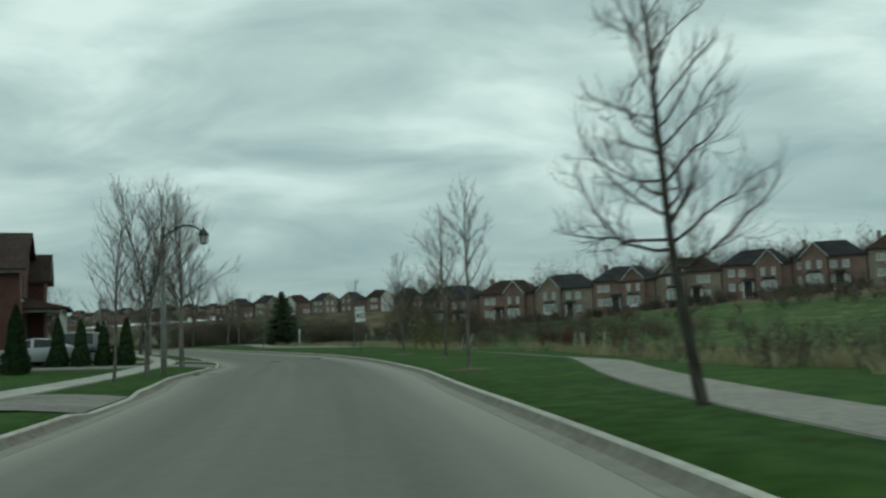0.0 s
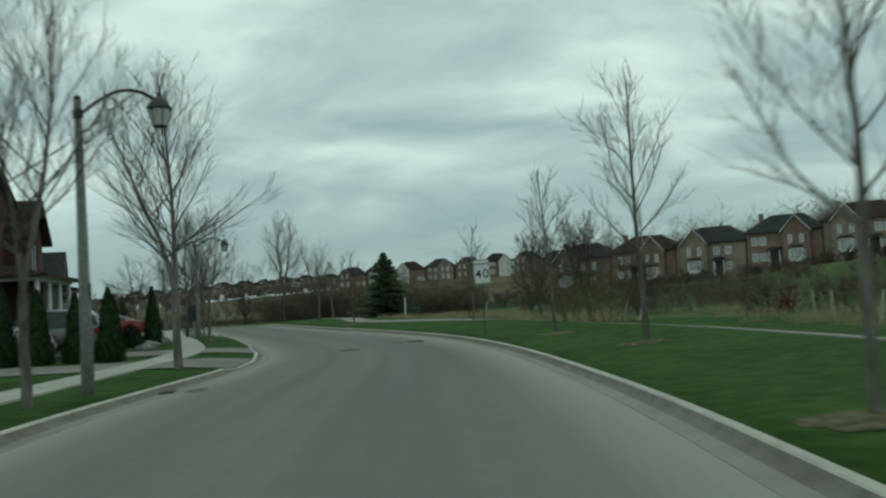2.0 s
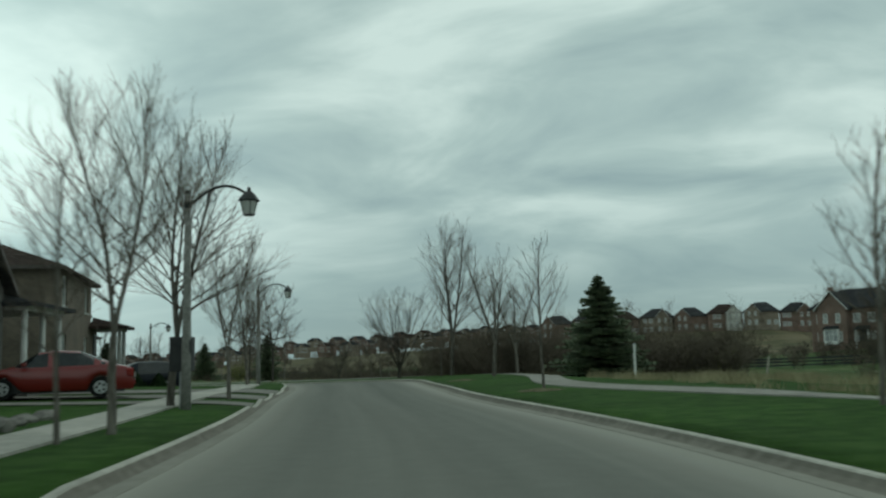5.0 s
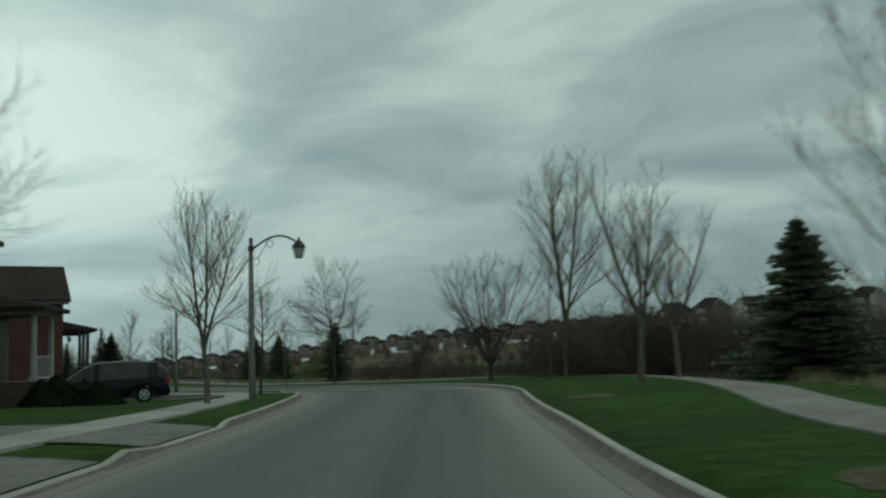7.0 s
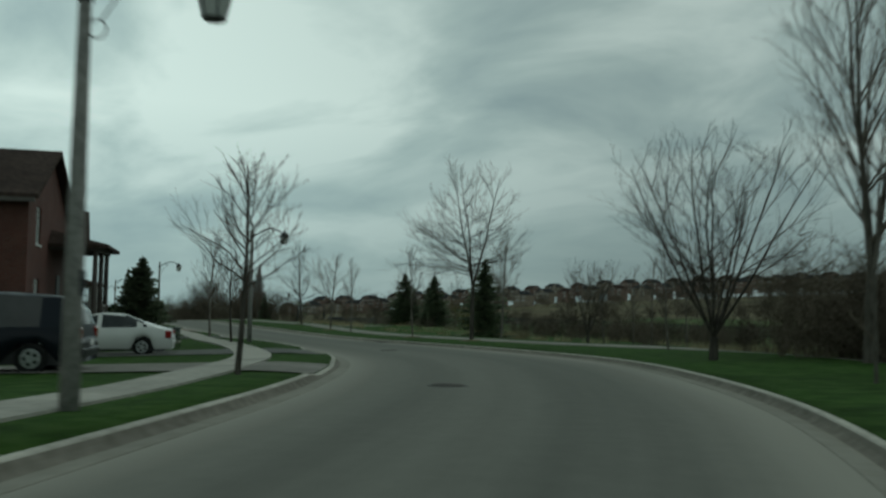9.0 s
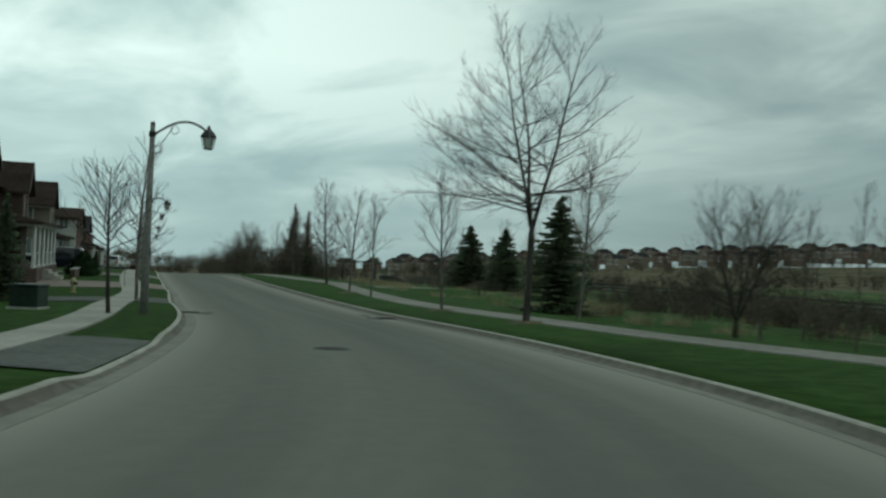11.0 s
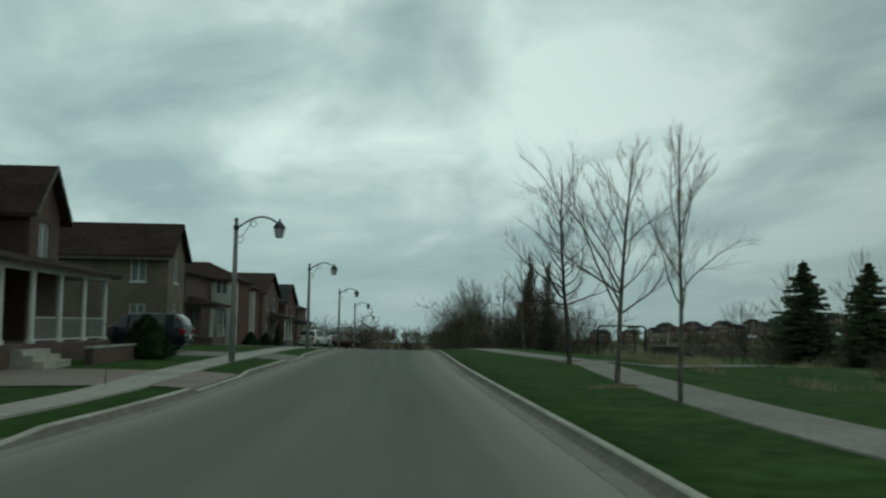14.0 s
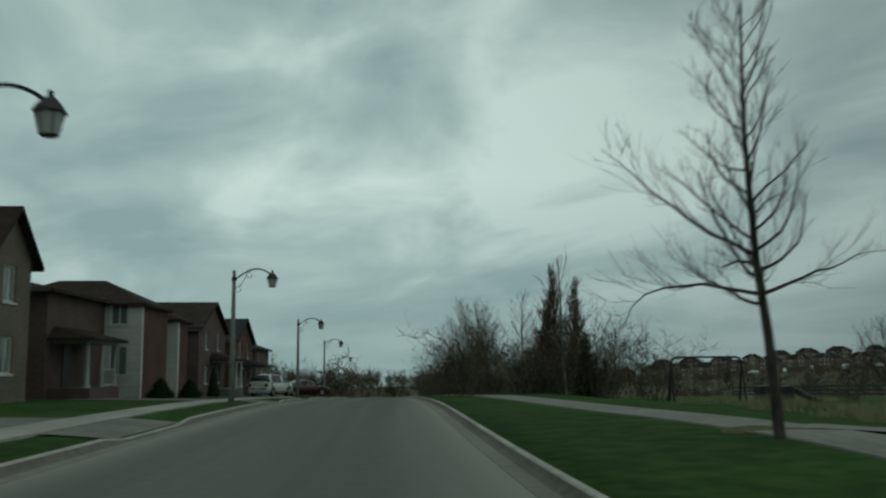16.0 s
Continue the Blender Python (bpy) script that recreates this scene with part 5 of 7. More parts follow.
def house(s, lat, w, d, e, rise, wall_mat, roof_mat, label, kind="gable", wing=None, porch_at=None, cream=None, near_cols=(), front_cols=(), turn=0.0, detail=True, porch_trim=None, porch_base=None, category="house", m=None, group="houses along the street", dz=0.14):
    """A two-storey house: its front on y = 0 faces the street; x runs back along the street; the block lies on y from -d to 0."""
    h = empty("house", m if m is not None else street_pose(s, lat, turn, dz + 0.42 * garden_fall(s)), label, category, group)
    x0, x1 = -w / 2, w / 2
    nh = std_holes(d, e, near_cols, ww=0.9)
    fh = std_holes(w, e, front_cols, ww=1.1)
    box_walls(h, "wall", x0, x1, -d, 0, e, wall_mat, front=fh, near=nh, far=(), gable_front=rise if kind == "gable" else 0.0, detail=detail, z0=-0.9 if detail else -3.0)
    roof_slab("roof", gable_roof(x0, x1, -d, 0, e, rise) if kind == "gable" else hip_roof(x0, x1, -d, 0, e, rise), h, roof_mat)
    # Gutters along the eaves.
    trim_boxes("eavestrough", [(x1 + 0.36, x1 + 0.48, -d - 0.2, 0.25, e - 0.28 - 0.4 * (rise / (w / 2) if kind == "gable" else 0.0), e - 0.14 - 0.4 * (rise / (w / 2) if kind == "gable" else 0.0))], h, M_FASCIA)
    if wing:
        wx, ww, wd, we, wr, wmat, holes = wing
        a, b = wx - ww / 2, wx + ww / 2
        box_walls(h, "wing_wall", a, b, 0.003, wd, we, wmat, front=holes, near=[(wd / 2 - 0.3, wd / 2 + 0.3, 3.3, 4.6)] if wd > 1.6 else (), gable_front=wr, detail=detail, z0=-0.3 if detail else -3.0)
        roof_slab("wing_roof", gable_roof(a, b, -1.5, wd, we, wr, 0.35), h, roof_mat)
        # White bargeboards on the gable.
        k = wr / (ww / 2)
        bm = bmesh.new()
        for sg in (-1, 1):
            xo = wx + sg * (ww / 2 + 0.35)
            zo = we - 0.35 * k
            vs = [bm.verts.new(q) for q in ((xo, wd + 0.36, zo - 0.16), (wx, wd + 0.36, we + wr - 0.16), (wx, wd + 0.36, we + wr + 0.02), (xo, wd + 0.36, zo + 0.02),
                                            (xo, wd + 0.40, zo - 0.16), (wx, wd + 0.40, we + wr - 0.16), (wx, wd + 0.40, we + wr + 0.02), (xo, wd + 0.40, zo + 0.02))]
            for fc in ((0, 1, 2, 3), (7, 6, 5, 4), (0, 4, 5, 1), (3, 2, 6, 7), (0, 3, 7, 4)):
                bm.faces.new([vs[i] for i in fc])
        part("bargeboard", bm, M_FASCIA if detail else M_WHITE, h)
    if porch_at:
        porch(h, *porch_at, roof_mat=roof_mat, trim=porch_trim, base_mat=porch_base)
    if cream:
        cx, cw, cd, ch = cream
        box_walls(h, "bay_wall", cx - cw / 2, cx + cw / 2, 0.003, cd, ch, M_CREAM, near=[(0.3, 1.2, 0.95, 2.45), (0.3, 1.2, 3.55, 4.75)] if cd > 1.3 else (), front=(), detail=detail, label="cream siding bay")
        part("bay_front", box(cx - cw / 2, cx + cw / 2 - 0.25, cd + 0.003, cd + 0.035, -0.3, ch - 0.05), M_BRICK_RED, h, "dark red brick bay front")
        trim_boxes("corner_board", [(cx + cw / 2 - 0.25, cx + cw / 2 + 0.02, cd + 0.003, cd + 0.045, -0.3, ch - 0.05)], h, M_WHITE)
        roof_slab("bay_roof", hip_roof(cx - cw / 2, cx + cw / 2, -0.6 - cw, cd, ch, 0.24 * cw, 0.3), h, roof_mat)
    return h


house(62.0, -13.8, 10.0, 12.0, 5.35, 2.3, M_BRICK_RED, M_ROOF_BROWN, "red brick house with a brown gable roof and white-columned porch", near_cols=(), front_cols=(2.0,),
      porch_at=(-5.0, 2.6, 0.0, 2.2, 3.1), wing=(-3.2, 3.4, 0.9, 5.1, 1.5, M_BRICK_RED, [(1.1, 2.3, 3.3, 4.6)]))
house(82.5, -14.9, 10.0, 12.0, 4.3, 1.7, M_STONE_GREY, M_ROOF_GREY, "grey stone house with a charcoal roof and stepped gables", front_cols=(2.2, 8.0), near_cols=(6, 10.5),
      wing=(1.5, 4.4, 1.6, 3.5, 1.6, M_STONE_GREY, [(1.6, 2.8, 2.4, 3.4)]), porch_at=(-5.2, -0.8, 0.0, 2.4, 3.0))
# This porch's whitish columns take the grey trim, shade included in its colour.
tan_house = house(98.0, -13.9, 9.6, 12.0, 5.2, 1.9, M_BRICK_TAN, M_ROOF_BROWN, "tan brick house with a low one-storey wing and porch", front_cols=(2.0, 8.0), near_cols=(9.0,), kind="hip", porch_at=(-7.2, -5.0, 0.0, 1.6, 2.95), porch_trim=M_TRIM_GREY, porch_base=M_BRICK_BROWN)
box_walls(tan_house, "annex_wall", -7.0, -4.81, -8.0, -0.003, 3.0, M_BRICK_TAN, front=(), near=())
roof_slab("annex_roof", hip_roof(-7.0, -4.4, -8.0, 0.0, 3.0, 0.7), tan_house, M_ROOF_BROWN)
house(132.2, -14.3, 9.6, 14.0, 5.25, 2.05, M_BRICK_RED, M_ROOF_BROWN, "dark red brick house with a brown gable roof and porch", front_cols=(2.2,), near_cols=(), porch_at=(-5.2, 0.0, 0.0, 1.9, 3.75), porch_trim=M_FASCIA, porch_base=M_BRICK_RED)
house(156.3, -14.6, 10.0, 12.0, 5.5, 1.7, M_BRICK_TAN, M_ROOF_BROWN, "tan brick house with a tall gabled front and arched windows", kind="hip", front_cols=(), near_cols=(9.5,),
      wing=(-3.3, 5.0, 1.1, 5.6, 1.9, M_BRICK_TAN, [(1.0, 1.7, 0.9, 2.9), (2.15, 2.85, 0.9, 2.9), (3.3, 4.0, 0.9, 2.9), (1.3, 1.9, 3.6, 5.0), (2.2, 2.8, 3.6, 5.3), (3.1, 3.7, 3.6, 5.0)]))
sun_house = bpy.data.objects["house.004"]
trim_boxes("sunroom_frame", [(-7.6, -5.01, 0.8, 0.88, -0.3, 0.5), (-7.6, -5.01, 0.8, 0.88, 2.5, 2.65), (-7.6, -5.01, -2.0, 0.88, 2.65, 2.75), (-7.6, -7.52, -2.0, 0.8, -0.3, 2.65),
            *[(-7.6 + 0.51 * k, -7.52 + 0.51 * k, 0.81, 0.87, 0.5, 2.5) for k in range(6)]], sun_house, label="white sunroom frame")
part("sunroom_glass", box(-7.52, -5.1, 0.83, 0.85, 0.5, 2.5), M_GLASS, sun_house)
part("sunroom_blind", box(-7.5, -5.1, 0.6, 0.63, 0.5, 2.5), M_BLIND, sun_house, "pale drawn blinds")
house(172.3, -14.9, 12.0, 12.0, 5.3, 2.55, M_BRICK_BROWN, M_ROOF_BROWN, "brown brick house with a long columned porch and gables", kind="hip", porch_base=M_BRICK_BROWN, front_cols=(2.5, 5.0), near_cols=(10.3, 8.2),
      wing=(-4.7, 2.8, 1.4, 5.3, 1.55, M_BRICK_BROWN, [(0.9, 1.9, 3.3, 4.7)]), porch_at=(-7.0, 5.2, 0.0, 3.2, 3.0))
long_porch = bpy.data.objects["house.005"]
planter = part("planter_wall", box(-6.8, -0.4, 4.5, 4.75, -0.6, 0.3), M_BRICK_BROWN, long_porch, "low brick planter wall")
part("coping", box(-6.85, -0.35, 4.46, 4.79, 0.3, 0.36), M_TRIM_GREY, planter)
for k in range(3):
    part("step", box(0.0, 2.2, 3.2 + 0.32 * k, 3.55 + 0.32 * k, -0.6, 0.3 - 0.16 * k), M_CONCRETE, long_porch)
house(198.2, -13.8, 3.9, 13.0, 5.35, 1.7, M_BRICK_TAN, M_ROOF_BROWN, "tan brick house with a brown gable roof", near_cols=(11.3,), front_cols=(1.95,))
house(210.8, -14.8, 12.0, 12.0, 4.9, 1.35, M_BRICK_BROWN, M_ROOF_BROWN, "brown brick house with a cream two-storey bay", kind="hip", front_cols=(10.0,), near_cols=(10.0,), cream=(-4.85, 5.5, 1.9, 4.8),
      porch_at=(1.2, 5.6, 0.0, 1.8, 2.7), porch_trim=M_TRIM_GREY, porch_base=M_BRICK_BROWN)
house(224.0, -14.0, 9.6, 12.0, 4.9, 1.6, M_BRICK_RED, M_ROOF_BROWN, "red brick house with a cream corner bay", kind="hip", front_cols=(2.5,), near_cols=(), cream=(0.2, 2.6, 0.8, 4.8))
house(239.0, -14.2, 11.0, 12.0, 5.2, 2.1, M_BRICK_BROWN, M_ROOF_BROWN, "brown brick house with a gable roof far along the street", front_cols=(3, 8), near_cols=(10.0,), porch_at=(-4.5, 1.0, 0.0, 1.8, 2.8))
house(255.0, -14.2, 11.0, 12.0, 5.2, 2.1, M_BRICK_RED, M_ROOF_GREY, "red brick house with a white-columned porch far along the street", front_cols=(3, 8), near_cols=(10.0,), porch_at=(-4.5, 3.0, 0.0, 2.2, 2.8))
house(270.0, -14.2, 11.0, 12.0, 5.2, 2.1, M_BRICK_BROWN, M_ROOF_GREY, "brown brick house far along the street", kind="hip", front_cols=(3, 8), near_cols=(10.0,))


# ---- the rows of houses beyond the meadow ----
def far_house(x, y, z, face, k, w=10.5, e=5.8, sc=1.0, gable=None, near=False):
    mats = [M_BRICK_FAR, M_BRICK_PALE, M_BRICK_FAR, M_BRICK_PALE, M_BRICK_FAR][k % 5]
    names = ["rosy brick", "pale tan brick", "rosy brick", "pale tan brick", "rosy brick"][k % 5]
    roofs = [M_ROOF_GREY, M_ROOF_GREY, M_ROOF_BROWN][k % 3]
    hx, hy = face
    m = Matrix.Translation((x, y, z)) @ Matrix.Rotation(math.atan2(-hx, hy), 4, "Z") @ Matrix.Scale(sc, 4)
    g = k % 2
    h = house(0, 0, w, 6.6, e, 2.7, mats, roofs, "distant two-storey %s house with white windows beyond the meadow" % names, kind="hip", front_cols=((1.6, 3.4, 7.0, 9.0), (1.3, 2.6, 6.6, 8.6), (1.8, 3.1, 8.1, 9.4))[k % 3], detail=False,
              wing=(-2.2 if g else 2.4, 4.2, 1.2, e, 2.3, gable or mats, [(0.7, 1.6, 0.9, 2.4), (2.6, 3.5, 0.9, 2.4), (0.8, 1.5, 3.5, 4.9), (2.6, 3.3, 3.5, 4.9)]), m=m, group="distant houses")
    if near:
        wx, fx = (-2.2, 1.4) if g else (2.4, -1.6)
        bay = part("bay_window", box(wx - 1.0, wx + 1.0, 1.21, 1.75, 0.5, 2.75), M_WHITE, h, "white bay window")
        for q in range(3):
            part("pane", box(wx - 0.88 + 0.6 * q, wx - 0.34 + 0.6 * q, 1.752, 1.77, 1.0, 2.5), M_FARPANE, bay)
        roof_slab("bay_roof", [[(wx - 1.2, 1.95, 2.76), (wx + 1.2, 1.95, 2.76), (wx + 0.9, 1.2, 3.15), (wx - 0.9, 1.2, 3.15)]], h, roofs, 0.08)
        entry = part("entrance", box(fx - 0.75, fx + 0.75, 0.01, 0.06, 0.0, 2.5), M_DOOR, h, "dark recessed entrance")
        for q in (-0.85, 0.85):
            part("post", box(fx + q - 0.09, fx + q + 0.09, 0.9, 1.08, -1.0, 2.6), M_WHITE, entry)
        roof_slab("entrance_roof", [[(fx - 1.15, 1.25, 2.6), (fx + 1.15, 1.25, 2.6), (fx + 0.9, 0.0, 3.1), (fx - 0.9, 0.0, 3.1)]], h, roofs, 0.1)
        if k % 3:
            part("chimney", box(w / 2 - 2.2, w / 2 - 1.5, -3.4, -2.7, e + 0.5, e + 3.1), mats, h)
    return h


for k in range(3, 15):
    x, y = -15 + 10.45 * k, 212 - 6.2 * k
    far_house(x, y, max(place(x, y)[2], float(np.interp(x, [-15, 39, 54, 130], [-0.3, 2.5, 4.0, 9.5]))), (-0.51, -0.86), k + 1, w=11.9, near=True)
# Smaller in the picture, on the knoll: one of them has a white gabled front.
for k in range(8):
    x, y = -48 + 10.2 * k, 343.5 + 1.5 * math.sin(2.1 * k)
    far_house(x, y, place(x, y)[2] - 0.3, (0.12 * math.sin(1.7 * k), -1.0), k, w=9.8, e=5.0 + 0.3 * (k % 2), gable=M_CREAM if k in (2, 5) else None)
for k in range(56):
    az = radians(3.0 + 1.42 * (k if k < 30 else k - 28.5))
    dist = (500 if k < 30 else 545) + 16 * math.sin(k * 0.9) + 10 * math.sin(k * 2.7)
    x, y = -17 - dist * math.sin(az), 90 + dist * math.cos(az)
    far_house(x, y, place(x, y)[2] + (0.8 if k < 30 else 2.4), (math.sin(az + 0.5 * math.sin(k * 1.3)), -math.cos(az + 0.5 * math.sin(k * 1.3))), k + (k // 3) % 2, w=11 + (k * 7) % 4, e=5.2 + 0.3 * ((k * 5) % 4), sc=0.74)


# ---- vehicles ----
def car(m, kind, mat, label):
    """A car: its front on +x, built as one lofted shell with its glass, wheels and lamps as parts."""
    van = empty("car", m, label, "car")
    if kind == "sedan":
        L, W, ground_c = 4.6, 0.88, 0.24
        st = [(-2.3, 0.62, 0.62, 0.7), (-2.22, 0.90, 0.90, 0.8), (-1.75, 1.0, 1.02, 0.86), (-1.35, 1.0, 1.16, 0.72), (-0.75, 0.98, 1.41, 0.60), (0.0, 0.96, 1.46, 0.60), (0.45, 0.95, 1.38, 0.62), (1.05, 0.95, 1.0, 0.76), (1.7, 0.84, 0.85, 0.8), (2.15, 0.70, 0.70, 0.78), (2.3, 0.52, 0.52, 0.62)]
        axles, wr = (-1.35, 1.4), 0.32
    elif kind == "suv":
        L, W, ground_c = 4.6, 0.92, 0.3
        st = [(-2.3, 0.7, 0.7, 0.8), (-2.24, 1.06, 1.08, 0.86), (-2.1, 1.1, 1.45, 0.72), (-1.8, 1.08, 1.68, 0.68), (-0.6, 1.06, 1.74, 0.68), (0.2, 1.05, 1.70, 0.68), (0.6, 1.05, 1.55, 0.70), (1.05, 1.05, 1.12, 0.80), (1.8, 0.98, 0.99, 0.84), (2.2, 0.82, 0.82, 0.82), (2.32, 0.6, 0.6, 0.7)]
        axles, wr = (-1.38, 1.42), 0.36
    else:
        L, W, ground_c = 4.9, 0.95, 0.26
        st = [(-2.45, 0.66, 0.66, 0.82), (-2.4, 1.02, 1.05, 0.88), (-2.28, 1.04, 1.4, 0.78), (-2.0, 1.03, 1.66, 0.72), (-0.8, 1.0, 1.74, 0.72), (0.3, 0.98, 1.70, 0.70), (0.9, 0.97, 1.5, 0.68), (1.5, 0.96, 1.08, 0.80), (2.05, 0.86, 0.87, 0.84), (2.35, 0.72, 0.72, 0.82), (2.47, 0.55, 0.55, 0.7)]
        axles, wr = (-1.45, 1.5), 0.34
    st2 = []
    for i in range(len(st) - 1):
        for k in range(3):
            u = k / 3
            st2.append(tuple(a + (b - a) * u for a, b in zip(st[i], st[i + 1])))
    st2.append(st[-1])

    def section(x, b, r, tw):
        end = 1 - 0.16 * max(0, abs(x) / (L / 2) - 0.72) / 0.28
        w = W * end
        zb = ground_c
        for a in axles:
            dx = abs(x - a)
            if dx < wr + 0.05:
                zb = max(zb, math.sqrt((wr + 0.05) ** 2 - dx * dx) + wr)
        zb = min(zb, b - 0.12)
        return [(w * 0.93, zb), (w * 0.985, zb + 0.06), (w, min(b - 0.05, max(zb + 0.1, 0.62))), (w * 0.965, b - 0.02), (w * 0.93, b), (min(w * 0.9, tw * 0.98 + 0.06 * (r <= b + 0.05)), max(r - 0.05, b + 0.001)), (tw * 0.8, max(r, b + 0.003)), (0, max(r + 0.015, b + 0.006))]

    bv, bf, gf = [], [], []
    n = 8
    for x, b, r, tw in st2:
        sec = section(x, b, r, tw)
        bv += [(x, y, z) for y, z in sec] + [(x, -y, z) for y, z in sec[::-1][1:]]
    m2 = 2 * n - 1
    for i in range(len(st2) - 1):
        (xa, ba, ra, _), (xb, bb, rb, _) = st2[i], st2[i + 1]
        for j in range(m2 - 1):
            q = (i * m2 + j, (i + 1) * m2 + j, (i + 1) * m2 + j + 1, i * m2 + j + 1)
            cabin = max(ra - ba, rb - bb) > 0.14
            side = j in (4, m2 - 6)
            slope = cabin and j in (5, 6, m2 - 8, m2 - 7) and abs((rb - ra) / (xb - xa)) > 0.36
            pillar = i % 6 == 3
            (gf if cabin and ((side and not pillar) or slope) else bf).append(q)
    bf.append(tuple(range(m2))[::-1])
    k = (len(st2) - 1) * m2
    bf.append(tuple(k + j for j in range(m2)))
    link("body", bv, bf, mat, van, smooth=True)
    groups = []
    for q in gf:
        touch = [g for g in groups if any(set(q) & set(p) for p in g)]
        groups = [g for g in groups if g not in touch] + [[q] + [p for g in touch for p in g]]
    for g in groups:
        ids = sorted({i for q in g for i in q})
        at_ = {i: n_ for n_, i in enumerate(ids)}
        link("window", [bv[i] for i in ids], [tuple(at_[i] for i in q) for q in g], M_CARGLASS, van, "dark tinted glass", smooth=True)
    part("underbody", box(-L / 2 + 0.25, L / 2 - 0.25, -W * 0.86, W * 0.86, ground_c - 0.06, 0.55), M_PLASTIC, van)
    for ax in axles:
        for sg in (-1, 1):
            y = sg * (W - 0.02)
            wheel = part("wheel", tube([(ax, y - sg * 0.2, wr), (ax, y - sg * 0.18, wr), (ax, y - sg * 0.02, wr), (ax, y, wr)], [wr * 0.9, wr, wr, wr * 0.92], 20), M_TYRE, van, "black rubber tyre")
            part("rim", tube([(ax, y - sg * 0.01, wr), (ax, y + sg * 0.012, wr)], [wr * 0.66, wr * 0.6], 16), M_RIM, wheel, "silver alloy rim")
            for q in range(5):
                a = q * 2 * math.pi / 5
                part("rim_gap", tube([(ax + 0.36 * wr * math.cos(a), y, wr + 0.36 * wr * math.sin(a)), (ax + 0.36 * wr * math.cos(a), y + sg * 0.016, wr + 0.36 * wr * math.sin(a))], [wr * 0.13] * 2, 6), M_TYRE, wheel)
    bz = st[1][1]
    for sg in (-1, 1):
        part("tail_lamp", box(-L / 2 + 0.0, -L / 2 + 0.22, sg * W * 0.62 - 0.0, sg * W * 0.90, bz - 0.28, bz - 0.02) if sg > 0 else box(-L / 2, -L / 2 + 0.22, -W * 0.90, -W * 0.62, bz - 0.28, bz - 0.02), M_TAIL, van, "red tail lamp", bevel=0.03)
        y0, y1 = sorted((sg * W * 0.52, sg * W * 0.80))
        part("headlamp", box(L / 2 - 0.34, L / 2 - 0.1, y0, y1, 0.62, 0.76), M_CLEAR, van, "clear headlamp", bevel=0.03)
        y0, y1 = sorted((sg * W * 0.96, sg * (W + 0.16)))
        part("mirror", box(L * 0.16, L * 0.19, y0, y1, 0.98, 1.1), mat, van, bevel=0.02)
    part("rear_bumper", box(-L / 2 - 0.05, -L / 2 + 0.12, -W * 0.8, W * 0.8, 0.36, 0.56), mat, van, bevel=0.03)
    part("number_plate", box(-L / 2 - 0.06, -L / 2 - 0.03, -0.15, 0.15, 0.6, 0.74), M_SIGN, van, "blank pale plate")
    return van


P_SILVER, P_SLATE, P_NAVY, P_WHITE, P_RED, P_MAROON = paint("silver_car_paint", (0.42, 0.43, 0.44)), paint("grey_car_paint", (0.13, 0.14, 0.15)), paint("dark_blue_car_paint", (0.009, 0.012, 0.018), 0.08, 0.15), paint("white_car_paint", (0.66, 0.66, 0.63)), paint("red_car_paint", (0.22, 0.018, 0.016)), paint("dark_red_car_paint", (0.055, 0.012, 0.014))
# Cars stand nose to the houses on their driveways: x of the pose points back along the street, so a turn of -90 sets the nose from the road.
car(street_pose(54.7, -12.7, -90, 0.03), "sedan", P_SILVER, "silver sedan parked on the driveway behind cedars")
car(street_pose(56.9, -11.3, -90, 0.03), "suv", P_SLATE, "dark grey SUV parked on the driveway")
car(street_pose(81.0, -11.0, -90 + 12, 0.03), "sedan", P_RED, "red car parked on the driveway")
car(street_pose(112.9, -11.6, -83, 0.03), "van", P_NAVY, "dark blue minivan parked nose to the house")
car(street_pose(127.2, -11.7, -90, 0.02), "sedan", P_WHITE, "white sedan parked on the driveway")
car(street_pose(186.0, -12.4, -94, 0.02), "suv", P_NAVY, "dark navy SUV with red tail lamps parked on the driveway")
car(street_pose(239.5, -9.6, 160, 0.03), "suv", P_WHITE, "white hatchback parked beside the street")
car(street_pose(249, -7.9, 120, 0.03), "sedan", P_MAROON, "dark red car parked beside the street")


# ---- the speed sign and other small things of the street ----
def text_part(name, body, size, mat, parent, m, label=""):
    cu = bpy.data.curves.new(name, "FONT")
    cu.body, cu.size, cu.align_x, cu.align_y, cu.extrude = body, size, "CENTER", "CENTER", 0.0
    cu.offset = 0.006 * size
    tmp = bpy.data.objects.new(name, cu)
    scene.collection.objects.link(tmp)
    me = bpy.data.meshes.new_from_object(tmp.evaluated_get(bpy.context.evaluated_depsgraph_get()))
    bpy.data.objects.remove(tmp)
    me.materials.clear()
    me.materials.append(mat)
    ob = new(name, me)
    ob.parent = parent
    ob.matrix_basis = m
    if label:
        ob["label"] = label
    return ob


def rounded_plate(w, h, r, t):
    bm = bmesh.new()
    pts = []
    for cx, cz, a0 in ((w / 2 - r, h / 2 - r, 0), (-w / 2 + r, h / 2 - r, 90), (-w / 2 + r, -h / 2 + r, 180), (w / 2 - r, -h / 2 + r, 270)):
        for k in range(5):
            a = radians(a0 + 22.5 * k)
            pts.append((cx + r * math.cos(a), cz + r * math.sin(a)))
    lo = [bm.verts.new((x, 0, z)) for x, z in pts]
    hi = [bm.verts.new((x, t, z)) for x, z in pts]
    bm.faces.new(lo)
    bm.faces.new(hi[::-1])
    for i in range(len(pts)):
        j = (i + 1) % len(pts)
        bm.faces.new((lo[j], lo[i], hi[i], hi[j]))
    return bm


